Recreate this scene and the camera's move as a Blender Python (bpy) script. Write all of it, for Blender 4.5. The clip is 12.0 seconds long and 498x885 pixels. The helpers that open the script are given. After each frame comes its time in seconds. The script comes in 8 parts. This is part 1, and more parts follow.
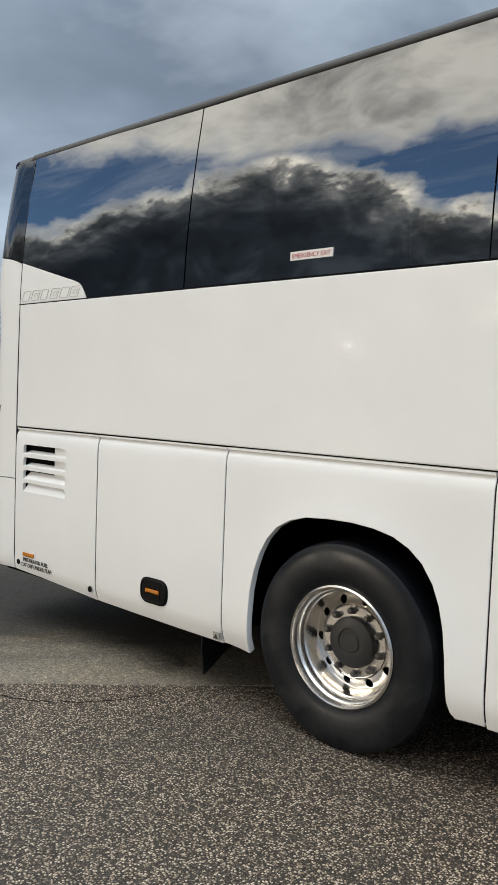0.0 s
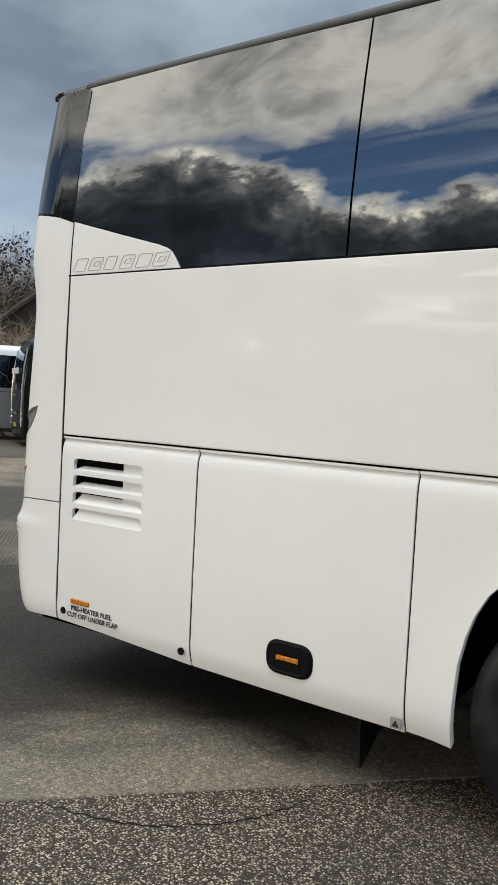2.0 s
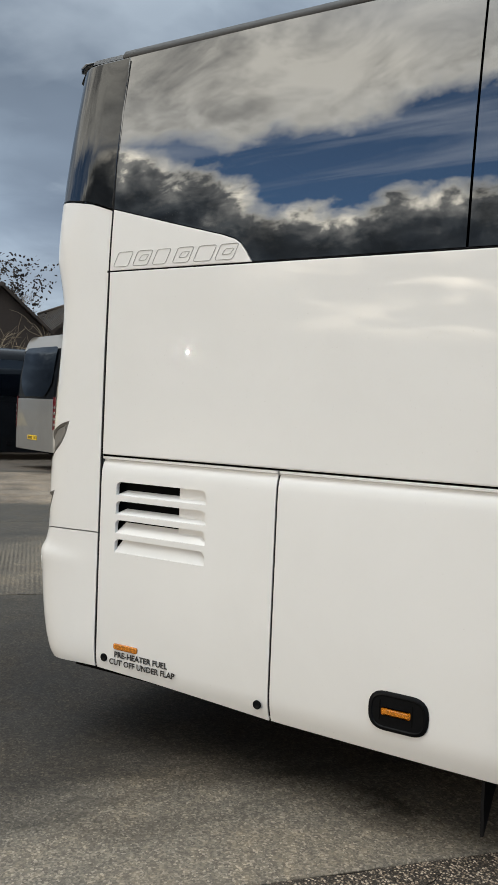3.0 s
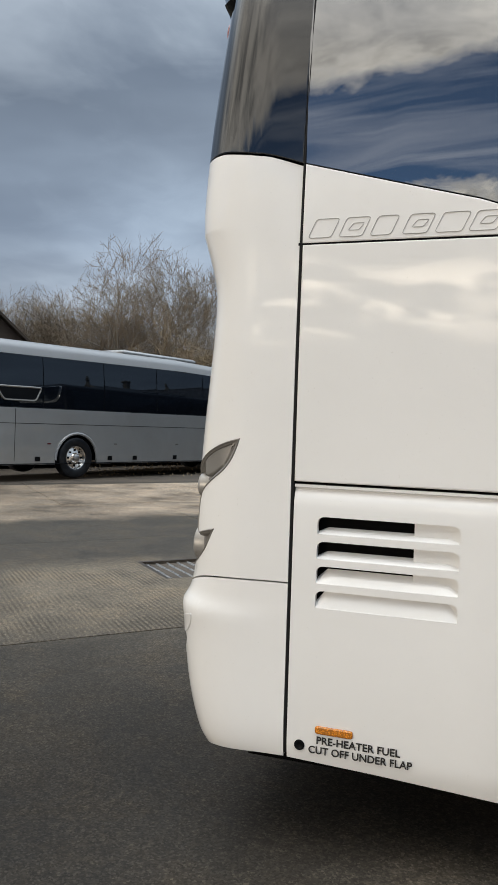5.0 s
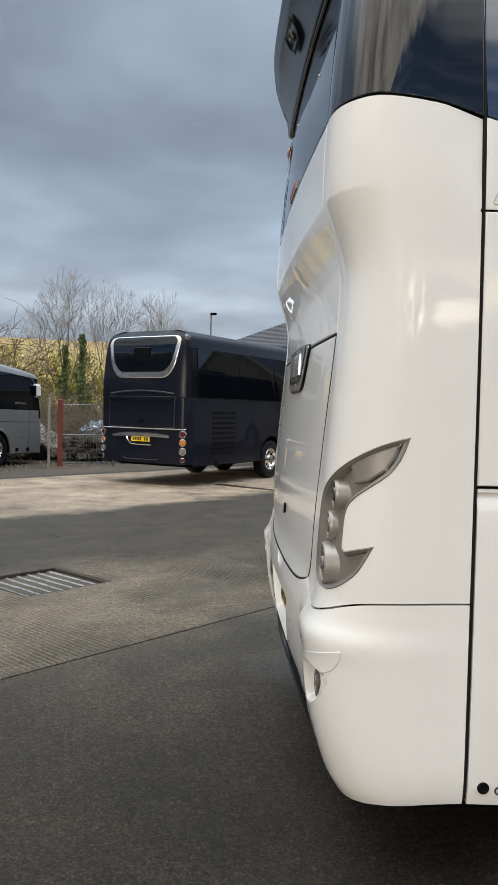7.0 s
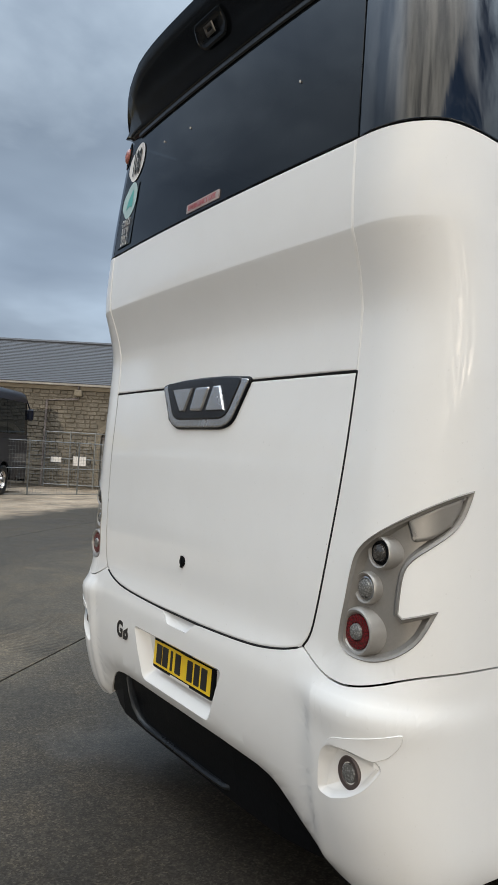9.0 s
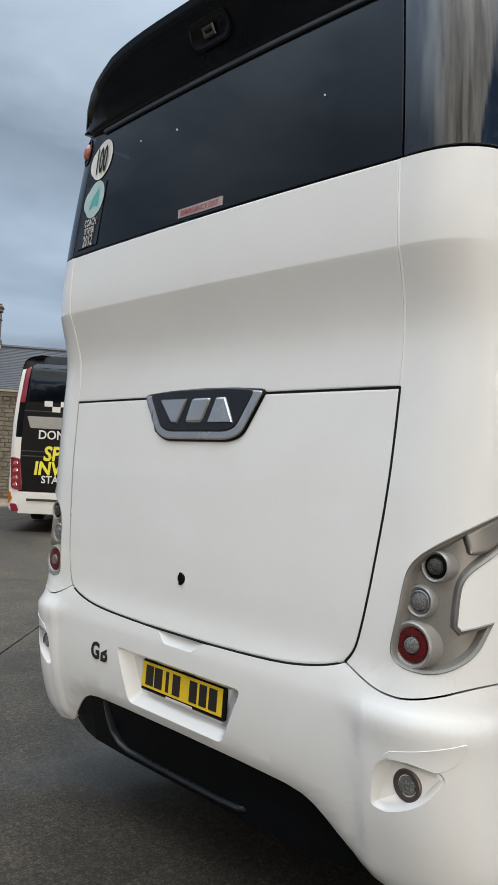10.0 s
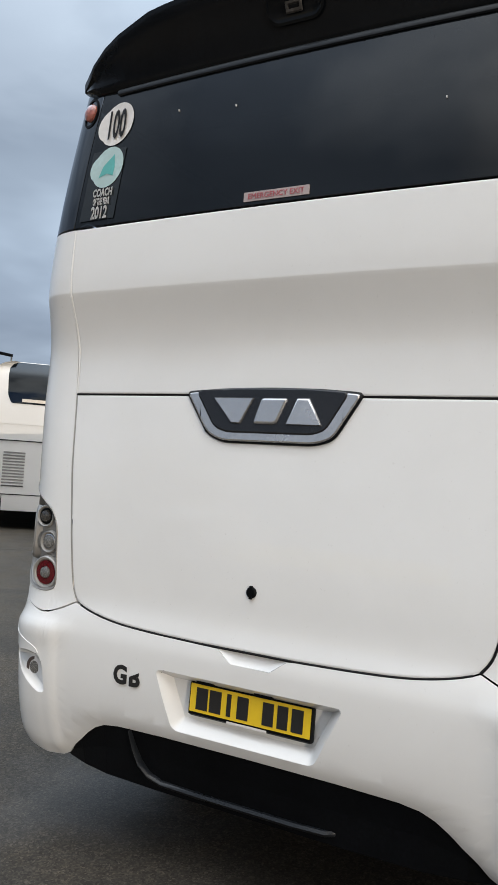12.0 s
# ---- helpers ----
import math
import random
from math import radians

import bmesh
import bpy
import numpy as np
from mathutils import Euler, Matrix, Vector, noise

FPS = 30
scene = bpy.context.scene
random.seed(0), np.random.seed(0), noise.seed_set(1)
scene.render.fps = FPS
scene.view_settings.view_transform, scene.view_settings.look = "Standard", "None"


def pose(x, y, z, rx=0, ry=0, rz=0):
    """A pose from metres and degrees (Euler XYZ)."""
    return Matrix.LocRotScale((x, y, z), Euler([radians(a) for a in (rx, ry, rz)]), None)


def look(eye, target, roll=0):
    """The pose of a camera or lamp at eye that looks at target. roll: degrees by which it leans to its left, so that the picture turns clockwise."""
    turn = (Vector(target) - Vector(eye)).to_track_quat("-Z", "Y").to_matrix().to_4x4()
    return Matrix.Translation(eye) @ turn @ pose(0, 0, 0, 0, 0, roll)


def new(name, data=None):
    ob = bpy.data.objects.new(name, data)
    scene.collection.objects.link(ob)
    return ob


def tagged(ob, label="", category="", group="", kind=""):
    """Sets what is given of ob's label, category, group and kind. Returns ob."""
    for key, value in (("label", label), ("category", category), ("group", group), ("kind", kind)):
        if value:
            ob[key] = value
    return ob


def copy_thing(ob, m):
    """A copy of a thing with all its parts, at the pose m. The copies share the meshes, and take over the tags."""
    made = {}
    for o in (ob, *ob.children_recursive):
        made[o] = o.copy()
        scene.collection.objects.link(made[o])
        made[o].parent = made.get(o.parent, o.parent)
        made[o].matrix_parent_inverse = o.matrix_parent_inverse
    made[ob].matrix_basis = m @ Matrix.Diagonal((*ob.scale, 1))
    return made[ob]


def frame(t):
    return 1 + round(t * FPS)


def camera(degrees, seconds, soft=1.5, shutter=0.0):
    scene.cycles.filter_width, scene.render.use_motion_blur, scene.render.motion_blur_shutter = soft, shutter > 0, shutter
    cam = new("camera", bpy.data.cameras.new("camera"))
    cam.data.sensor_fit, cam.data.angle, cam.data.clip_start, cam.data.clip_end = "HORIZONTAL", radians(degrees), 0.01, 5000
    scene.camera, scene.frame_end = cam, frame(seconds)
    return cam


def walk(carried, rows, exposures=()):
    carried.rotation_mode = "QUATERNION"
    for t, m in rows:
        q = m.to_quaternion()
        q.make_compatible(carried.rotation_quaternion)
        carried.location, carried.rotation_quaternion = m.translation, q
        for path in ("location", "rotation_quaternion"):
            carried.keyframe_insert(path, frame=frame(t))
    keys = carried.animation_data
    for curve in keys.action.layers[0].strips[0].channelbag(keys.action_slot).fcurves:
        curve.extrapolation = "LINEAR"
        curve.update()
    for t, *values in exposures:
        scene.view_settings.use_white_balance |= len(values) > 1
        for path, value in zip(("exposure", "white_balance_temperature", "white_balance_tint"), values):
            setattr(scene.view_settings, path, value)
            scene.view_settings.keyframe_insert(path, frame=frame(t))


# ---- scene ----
cam = camera(36.2, 12.0)
EXPOSURE = [(0.0, 0.64, 6380, 10), (2.5, 0.58, 6400, 10), (5.5, 0.58, 6500, 12), (6.5, 0.62, 6500, 12), (7.5, 0.62, 6580, 12), (9.5, 0.60, 6300, 11), (12.0, 0.72, 6400, 13)]
PATH = [
    (0, (5.208, -2.96, 1.661), (3.896, -1.455, 1.541), 2.0),
    (0.5, (4.817, -2.934, 1.638), (3.545, -1.396, 1.515), 2.3),
    (1, (4.436, -2.906, 1.634), (3.209, -1.332, 1.51), 2.7),
    (1.5, (4.013, -2.848, 1.657), (2.84, -1.233, 1.533), 2.9),
    (2, (3.57, -2.856, 1.64), (2.461, -1.195, 1.525), 2.9),
    (2.5, (3.172, -2.827, 1.638), (2.135, -1.12, 1.533), 2.7),
    (4.5, (1.578, -2.655, 1.648), (0.828, -0.802, 1.589), 1.6),
    (5, (1.175, -2.644, 1.632), (0.534, -0.751, 1.559), 1.7),
    (5.5, (0.795, -2.58, 1.615), (0.267, -0.654, 1.518), 1.8),
    (6, (0.416, -2.454, 1.624), (0.008, -0.5, 1.499), 1.7),
    (6.5, (0.012, -2.408, 1.613), (-0.124, -0.416, 1.504), 1.8),
    (7, (-0.361, -2.321, 1.613), (-0.272, -0.325, 1.532), 1.3),
    (7.5, (-0.687, -2.105, 1.623), (-0.393, -0.128, 1.558), 1.5),
    (9.5, (-1.723, -1.296, 1.607), (-0.463, 0.256, 1.664), 3.2),
    (10, (-1.943, -1.073, 1.618), (-0.558, 0.369, 1.68), 2.9),
    (10.5, (-2.086, -0.827, 1.595), (-0.602, 0.511, 1.667), 3.1),
    (11, (-2.202, -0.576, 1.616), (-0.626, 0.652, 1.704), 3.5),
    (11.5, (-2.39, -0.289, 1.606), (-0.712, 0.795, 1.702), 3.8),
    (12, (-2.504, -0.024, 1.584), (-0.749, 0.931, 1.672), 3.9),
]
walk(cam, [(t, look(eye, target, roll)) for t, eye, target, roll in PATH], EXPOSURE)


# ---- sky, sun ----
SUN_AZ, SUN_EL = radians(214), radians(5.2)      # compass angle from +y towards +x, height
sun_dir = Vector((math.sin(SUN_AZ) * math.cos(SUN_EL), math.cos(SUN_AZ) * math.cos(SUN_EL), math.sin(SUN_EL)))
world = bpy.data.worlds.new("cloudy_sky")
scene.world = world
world.use_nodes = True


def sky_nodes():
    nt = world.node_tree
    nt.nodes.clear()
    N, lk = nt.nodes.new, nt.links.new

    def op(kind, a, b=None, clamp=False):
        n = N("ShaderNodeMath")
        n.operation, n.use_clamp = kind, clamp
        for i, v in enumerate((a, b)):
            if v is None:
                continue
            if isinstance(v, (int, float)):
                n.inputs[i].default_value = v
            else:
                lk(v, n.inputs[i])
        return n.outputs[0]

    def ramp(v, stops):
        n = N("ShaderNodeValToRGB")
        e = n.color_ramp.elements
        while len(e) < len(stops):
            e.new(0.5)
        for el, (p, c) in zip(e, stops):
            el.position, el.color = p, (*c, 1)
        lk(v, n.inputs[0])
        return n.outputs[0]

    def fbm(vec, scale, detail, rough, dist=0.0):
        n = N("ShaderNodeTexNoise")
        n.inputs["Scale"].default_value, n.inputs["Detail"].default_value = scale, detail
        n.inputs["Roughness"].default_value, n.inputs["Distortion"].default_value = rough, dist
        lk(vec, n.inputs["Vector"])
        return n.outputs["Fac"]

    def mixc(f, a, b):
        n = N("ShaderNodeMix")
        n.data_type = "RGBA"
        lk(f, n.inputs[0])
        for k, v in ((6, a), (7, b)):
            if isinstance(v, tuple):
                n.inputs[k].default_value = (*v, 1)
            else:
                lk(v, n.inputs[k])
        return n.outputs[2]

    unit = N("ShaderNodeValue")
    unit.outputs[0].default_value = 1.0
    ONE = unit.outputs[0]
    d = N("ShaderNodeTexCoord").outputs["Generated"]
    sep = N("ShaderNodeSeparateXYZ")
    lk(d, sep.inputs[0])
    x, y, z = sep.outputs
    zc = op("ADD", op("MAXIMUM", z, 0.0), 0.16)
    comb = N("ShaderNodeCombineXYZ")
    lk(op("DIVIDE", x, zc), comb.inputs[0])
    lk(op("DIVIDE", y, zc), comb.inputs[1])
    p = comb.outputs[0]
    dot = N("ShaderNodeVectorMath")
    dot.operation = "DOT_PRODUCT"
    lk(d, dot.inputs[0])
    dot.inputs[1].default_value = sun_dir
    near = op("MULTIPLY", op("ADD", dot.outputs["Value"], 1.0), 0.5)          # 1 towards the sun
    away = op("ADD", op("MULTIPLY", op("MINIMUM", y, 0.0), 0.12), op("ADD", op("MULTIPLY", op("MAXIMUM", op("ADD", y, 0.15), 0.0), 0.30), op("MULTIPLY", op("MAXIMUM", op("SUBTRACT", z, 0.46), 0.0), 0.16)))
    big = fbm(p, 1.35, 9, 0.56, 0.3)
    veil = fbm(p, 4.2, 7, 0.6, 0.9)
    away = op("ADD", away, op("MULTIPLY", op("MAXIMUM", op("SUBTRACT", 0.36, z), 0.0), 0.55))
    cover = op("ADD", op("ADD", big, op("MULTIPLY", veil, 0.16)), away)
    mask = ramp(cover, [(SKY["c0"], (0, 0, 0)), (SKY["c1"], (1, 1, 1))])
    light = fbm(p, 1.2, 5, 0.50, 0.25)
    rise = op("MULTIPLY_ADD", z, -0.46)                       # low cloud shows its shaded base
    rise.node.inputs[2].default_value = 0.15
    thick = ramp(op("ADD", op("ADD", op("MULTIPLY", light, 0.75), op("MULTIPLY", cover, 0.35)), rise), [(0.46, (1, 1, 1)), (0.62, (0, 0, 0))])
    glow = op("POWER", near, 3.2)
    warm = mixc(glow, (0.325, 0.385, 0.44), SKY["warm"])
    dark = mixc(glow, (0.155, 0.195, 0.245), (0.13, 0.133, 0.14))
    cloud = mixc(thick, dark, warm)
    low = ramp(z, [(0.0, (1, 1, 1)), (0.22, (0, 0, 0))])
    cloud = mixc(op("MULTIPLY", low, 0.55), cloud, mixc(glow, (0.415, 0.465, 0.495), (0.15, 0.155, 0.16)))
    east = mixc(op("MULTIPLY", op("MULTIPLY", op("MAXIMUM", x, 0.0), op("SUBTRACT", 1.0, z)), 1.15, True), cloud, (0.265, 0.325, 0.385))
    cloud = mixc(op("MULTIPLY", op("SUBTRACT", x, 0.10), 3.0, True), east, mixc(ONE, east, ramp(z, [(0.0, (0.74, 0.75, 0.77)), (0.16, (0.64, 0.65, 0.67)), (0.36, (1.0,) * 3)])))
    cloud.node.inputs["B"].links[0].from_node.blend_type = "MULTIPLY"
    # an overcast sky is brightest overhead
    cloud = mixc(ONE, cloud, ramp(z, [(0.0, (0.29,) * 3), (0.07, (0.30,) * 3), (0.19, (0.39,) * 3), (0.36, (0.295,) * 3), (0.52, (0.34,) * 3), (0.74, (0.92,) * 3), (1.0, (1.25,) * 3)]))
    cloud.node.blend_type = "MULTIPLY"
    sky = N("ShaderNodeTexSky")
    sky.sky_type, sky.sun_disc = "NISHITA", False
    sky.sun_elevation, sky.sun_rotation = SUN_EL, SUN_AZ
    sky.air_density, sky.dust_density, sky.ozone_density = 0.8, 0.0, 3.0
    bg1, bg2, mx, out = N("ShaderNodeBackground"), N("ShaderNodeBackground"), N("ShaderNodeMixShader"), N("ShaderNodeOutputWorld")
    stretch = N("ShaderNodeMapping")
    stretch.inputs["Rotation"].default_value = (0, 0, radians(24))
    stretch.inputs["Scale"].default_value = (0.7, 3.2, 1.0)
    lk(p, stretch.inputs["Vector"])
    cirrus = ramp(fbm(stretch.outputs[0], 1.6, 7, 0.6, 0.8), [(0.46, (0, 0, 0)), (0.78, (1, 1, 1))])
    lk(mixc(op("ADD", op("MULTIPLY", cirrus, 0.74), 0.07), sky.outputs[0], (5.2, 5.6, 6.2)), bg1.inputs[0])
    bg1.inputs[1].default_value = SKY["blue"]
    bg2.inputs[1].default_value = SKY["cloud"]
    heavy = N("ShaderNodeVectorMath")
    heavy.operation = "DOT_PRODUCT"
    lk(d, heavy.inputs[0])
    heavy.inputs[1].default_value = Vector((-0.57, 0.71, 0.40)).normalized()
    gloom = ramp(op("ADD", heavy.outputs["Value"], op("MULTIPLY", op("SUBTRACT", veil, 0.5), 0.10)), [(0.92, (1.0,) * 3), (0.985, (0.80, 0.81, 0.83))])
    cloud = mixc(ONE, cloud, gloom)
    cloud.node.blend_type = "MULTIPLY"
    # soft structure in the layer cloud
    tone = ramp(fbm(p, 1.15, 4, 0.45, 0.12), [(0.34, (0.80, 0.81, 0.83)), (0.48, (1.0,) * 3), (0.63, (1.40, 1.39, 1.36))])
    cloud = mixc(ONE, cloud, tone)
    cloud.node.blend_type = "MULTIPLY"
    # the broken cloud on the sunward side: a dark cumulus with lit rims under a cream bank
    turn = op("MULTIPLY", op("ARCTAN2", op("MULTIPLY", x, -1.0), op("MULTIPLY", y, -1.0)), 180 / math.pi)
    el = op("SUBTRACT", op("MULTIPLY", op("ARCSINE", z), 180 / math.pi), 6.5)
    span = op("DIVIDE", op("ADD", turn, 20.0), 100.0, True)

    def outline(pts):
        return op("MULTIPLY", ramp(span, [((a + 20) / 100, (h / 50,) * 3) for a, h in pts]), 50.0)

    tuft, curl = fbm(d, 9.0, 8, 0.60, 0.6), fbm(d, 26.0, 6, 0.62, 0.3)
    ragged = op("ADD", op("MULTIPLY", op("SUBTRACT", tuft, 0.5), 7.0), op("MULTIPLY", op("SUBTRACT", curl, 0.5), 3.6))
    heap = outline([(-20, 16.5), (14, 17.5), (20, 17.2), (22.5, 15.4), (30.3, 16.0), (32, 17.6), (35, 19.6), (40, 21.6), (44.5, 21.8), (47.5, 19.7), (51, 17.9), (55, 14.9), (58, 11.8), (70, 8.5)])
    bank = outline([(-20, 37), (15, 31), (20, 29), (23, 26.5), (25, 25.3), (31.7, 25.2), (34, 23.2), (39, 24.0), (43.5, 22.6), (47, 21.3), (55, 21.2), (59, 19.8), (75, 17.5)])
    inheap = op("ADD", op("SUBTRACT", heap, el), ragged)
    inbank = op("ADD", op("SUBTRACT", el, bank), op("MULTIPLY", ragged, 0.9))
    fray = op("MULTIPLY", op("SUBTRACT", curl, 0.5), 5.0)
    heapmask = ramp(op("DIVIDE", op("ADD", inheap, 0.9), 2.0, True), [(0, (0, 0, 0)), (1, (1, 1, 1))])
    bankmask = ramp(op("DIVIDE", op("ADD", inbank, 1.0), 2.6, True), [(0, (0, 0, 0)), (1, (1, 1, 1))])
    heapcol = ramp(op("DIVIDE", op("ADD", inheap, fray), 8.0, True), [(0.0, (0.90, 0.835, 0.69)), (0.12, (0.72, 0.675, 0.575)), (0.25, (0.19, 0.19, 0.18)), (0.50, (0.060, 0.066, 0.070)), (1.0, (0.028, 0.035, 0.043))])
    lumps = ramp(fbm(d, 12.0, 8, 0.60, 0.5), [(0.36, (0.55,) * 3), (0.50, (1.0,) * 3), (0.64, (2.3, 2.2, 2.05))])
    heapcol = mixc(ONE, heapcol, lumps)
    heapcol.node.blend_type = "MULTIPLY"
    heapcol = mixc(ONE, heapcol, ramp(span, [(0.0, (1.0,) * 3), (0.62, (1.0,) * 3), (0.72, (0.55, 0.58, 0.62))]))
    heapcol.node.blend_type = "MULTIPLY"
    bankcol = mixc(ramp(fbm(d, 6.5, 9, 0.64, 0.5), [(0.38, (0, 0, 0)), (0.60, (1, 1, 1))]), (0.37, 0.35, 0.31), (0.98, 0.91, 0.77))
    edge = ramp(op("DIVIDE", op("ADD", inbank, op("MULTIPLY", fray, 1.4)), 7.0, True), [(0.0, (1, 1, 1)), (0.5, (0.35,) * 3), (1.0, (0, 0, 0))])
    bankcol = mixc(op("MULTIPLY", edge, 0.8), bankcol, (1.06, 1.0, 0.87))
    fresh = mixc(heapmask, bankcol, heapcol)
    freshmask = op("MAXIMUM", heapmask, bankmask)
    side = op("MULTIPLY", ramp(op("DIVIDE", op("ADD", turn, 40.0), 150.0, True), [(0.0, (0, 0, 0)), (0.16, (1, 1, 1)), (0.78, (1, 1, 1)), (0.95, (0, 0, 0))]), ramp(op("DIVIDE", el, 60.0, True), [(0.55, (1, 1, 1)), (0.85, (0, 0, 0))]))
    # gaps low in the cloud where the light breaks through
    lowel = op("ADD", el, 6.5)
    strip = N("ShaderNodeMapping")
    strip.inputs["Scale"].default_value = (1.0, 1.0, 3.4)
    lk(d, strip.inputs["Vector"])
    shred = ramp(fbm(strip.outputs[0], 8.0, 6, 0.58, 0.4), [(0.46, (0, 0, 0)), (0.58, (1, 1, 1))])
    zone = op("MULTIPLY", ramp(op("DIVIDE", lowel, 16.0, True), [(0.42, (0, 0, 0)), (0.58, (1, 1, 1)), (0.76, (1, 1, 1)), (0.92, (0, 0, 0))]), ramp(op("DIVIDE", op("ADD", turn, 40.0), 90.0, True), [(0.10, (0, 0, 0)), (0.25, (1, 1, 1)), (0.66, (1, 1, 1)), (0.80, (0, 0, 0))]))
    fresh = mixc(op("MULTIPLY", op("MULTIPLY", zone, shred), 0.95), fresh, (4.8, 4.15, 3.2))
    blend = N("ShaderNodeMix")
    lk(side, blend.inputs[0])
    lk(mask, blend.inputs[2])
    lk(freshmask, blend.inputs[3])
    mask = blend.outputs[0]
    fresh = mixc(ONE, fresh, (1 / SKY["cloud"],) * 3)
    fresh.node.blend_type = "MULTIPLY"
    cloud = mixc(side, cloud, fresh)
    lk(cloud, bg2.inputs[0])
    lk(mask, mx.inputs[0])
    lk(bg1.outputs[0], mx.inputs[1])
    lk(bg2.outputs[0], mx.inputs[2])
    lk(mx.outputs[0], out.inputs[0])


SKY = {"c0": 0.475, "c1": 0.565, "blue": 0.10, "cloud": 3.6, "warm": (0.84, 0.77, 0.64)}
sky_nodes()
sun = new("sun", bpy.data.lights.new("sun", "SUN"))
sun.data.energy, sun.data.angle, sun.data.color = 0.7, radians(0.1), (1.0, 0.88, 0.70)
sun.matrix_world = look(sun_dir * 50, (0, 0, 0))


# ---- materials ----
def nodes_of(name):
    m = bpy.data.materials.new(name)
    m.use_nodes = True
    nt = m.node_tree
    return m, nt, nt.nodes["Principled BSDF"]


def noise_node(nt, scale, detail=4.0, rough=0.55, coord="Object", dist=0.0):
    tc, n = nt.nodes.new("ShaderNodeTexCoord"), nt.nodes.new("ShaderNodeTexNoise")
    n.inputs["Scale"].default_value, n.inputs["Detail"].default_value = scale, detail
    n.inputs["Roughness"].default_value, n.inputs["Distortion"].default_value = rough, dist
    if coord == "World":
        g = nt.nodes.new("ShaderNodeNewGeometry")
        nt.links.new(g.outputs["Position"], n.inputs["Vector"])
    else:
        nt.links.new(tc.outputs[coord], n.inputs["Vector"])
    return n.outputs["Fac"]


def ramp_node(nt, fac, stops):
    n = nt.nodes.new("ShaderNodeValToRGB")
    e = n.color_ramp.elements
    while len(e) < len(stops):
        e.new(0.5)
    for el, (p, c) in zip(e, stops):
        el.position, el.color = p, (*c, 1)
    nt.links.new(fac, n.inputs[0])
    return n.outputs[0]


def mix_node(nt, fac, a, b, blend="MIX"):
    n = nt.nodes.new("ShaderNodeMix")
    n.data_type, n.blend_type = "RGBA", blend
    for k, v in ((0, fac), (6, a), (7, b)):
        if isinstance(v, tuple):
            n.inputs[k].default_value = (*v, 1)
        elif isinstance(v, float):
            n.inputs[k].default_value = v
        else:
            nt.links.new(v, n.inputs[k])
    return n.outputs[2]


def bump_node(nt, height, strength, dist, bsdf):
    n = nt.nodes.new("ShaderNodeBump")
    n.inputs["Strength"].default_value, n.inputs["Distance"].default_value = strength, dist
    nt.links.new(height, n.inputs["Height"])
    nt.links.new(n.outputs[0], bsdf.inputs["Normal"])
    return n


def surface(name, col, rough=0.5, metal=0.0, vary=0.12, scale=6.0, fine=60.0, bump=0.0, coat=0.0, spec=0.5):
    """A plain material with colour and roughness that vary at two scales."""
    m, nt, b = nodes_of(name)
    big, small = noise_node(nt, scale), noise_node(nt, fine, 3.0)
    dark, lite = tuple(c * (1 - vary) for c in col), tuple(min(1.0, c * (1 + vary)) for c in col)
    c1 = ramp_node(nt, big, [(0.3, dark), (0.7, lite)])
    c2 = mix_node(nt, ramp_node(nt, small, [(0.35, (0, 0, 0)), (0.75, (1, 1, 1))]), c1, tuple(c * (1 - vary * 0.6) for c in col))
    nt.links.new(c2, b.inputs["Base Color"])
    r = ramp_node(nt, big, [(0.25, (rough * 0.85,) * 3), (0.8, (min(1, rough * 1.2),) * 3)])
    nt.links.new(r, b.inputs["Roughness"])
    b.inputs["Metallic"].default_value = metal
    b.inputs["Coat Weight"].default_value = coat
    b.inputs["Coat Roughness"].default_value = 0.04
    b.inputs["Specular IOR Level"].default_value = spec
    if bump:
        bump_node(nt, small, bump, 0.004, b)
    return m


def paint(name, col, rough=0.5, metal=0.0, dirt=(0.30, 0.27, 0.23), amount=0.10):
    """Lacquered bodywork with faint road film."""
    m, nt, b = nodes_of(name)
    film = noise_node(nt, 1.3, 6.0, 0.6, "World", 0.4)
    speck = noise_node(nt, 90.0, 2.0, 0.5, "World")
    f1 = ramp_node(nt, film, [(0.35, (0, 0, 0)), (0.8, (amount,) * 3)])
    f2 = ramp_node(nt, speck, [(0.70, (0, 0, 0)), (0.80, (amount * 1.5,) * 3)])
    c = mix_node(nt, f1, col, dirt)
    c = mix_node(nt, f2, c, dirt)
    nt.links.new(c, b.inputs["Base Color"])
    b.inputs["Roughness"].default_value, b.inputs["Metallic"].default_value = rough, metal
    b.inputs["Coat Weight"].default_value, b.inputs["Coat Roughness"].default_value = 1.0, 0.003
    b.inputs["Specular IOR Level"].default_value = 0.15
    b.inputs["Coat IOR"].default_value = 1.5
    return m


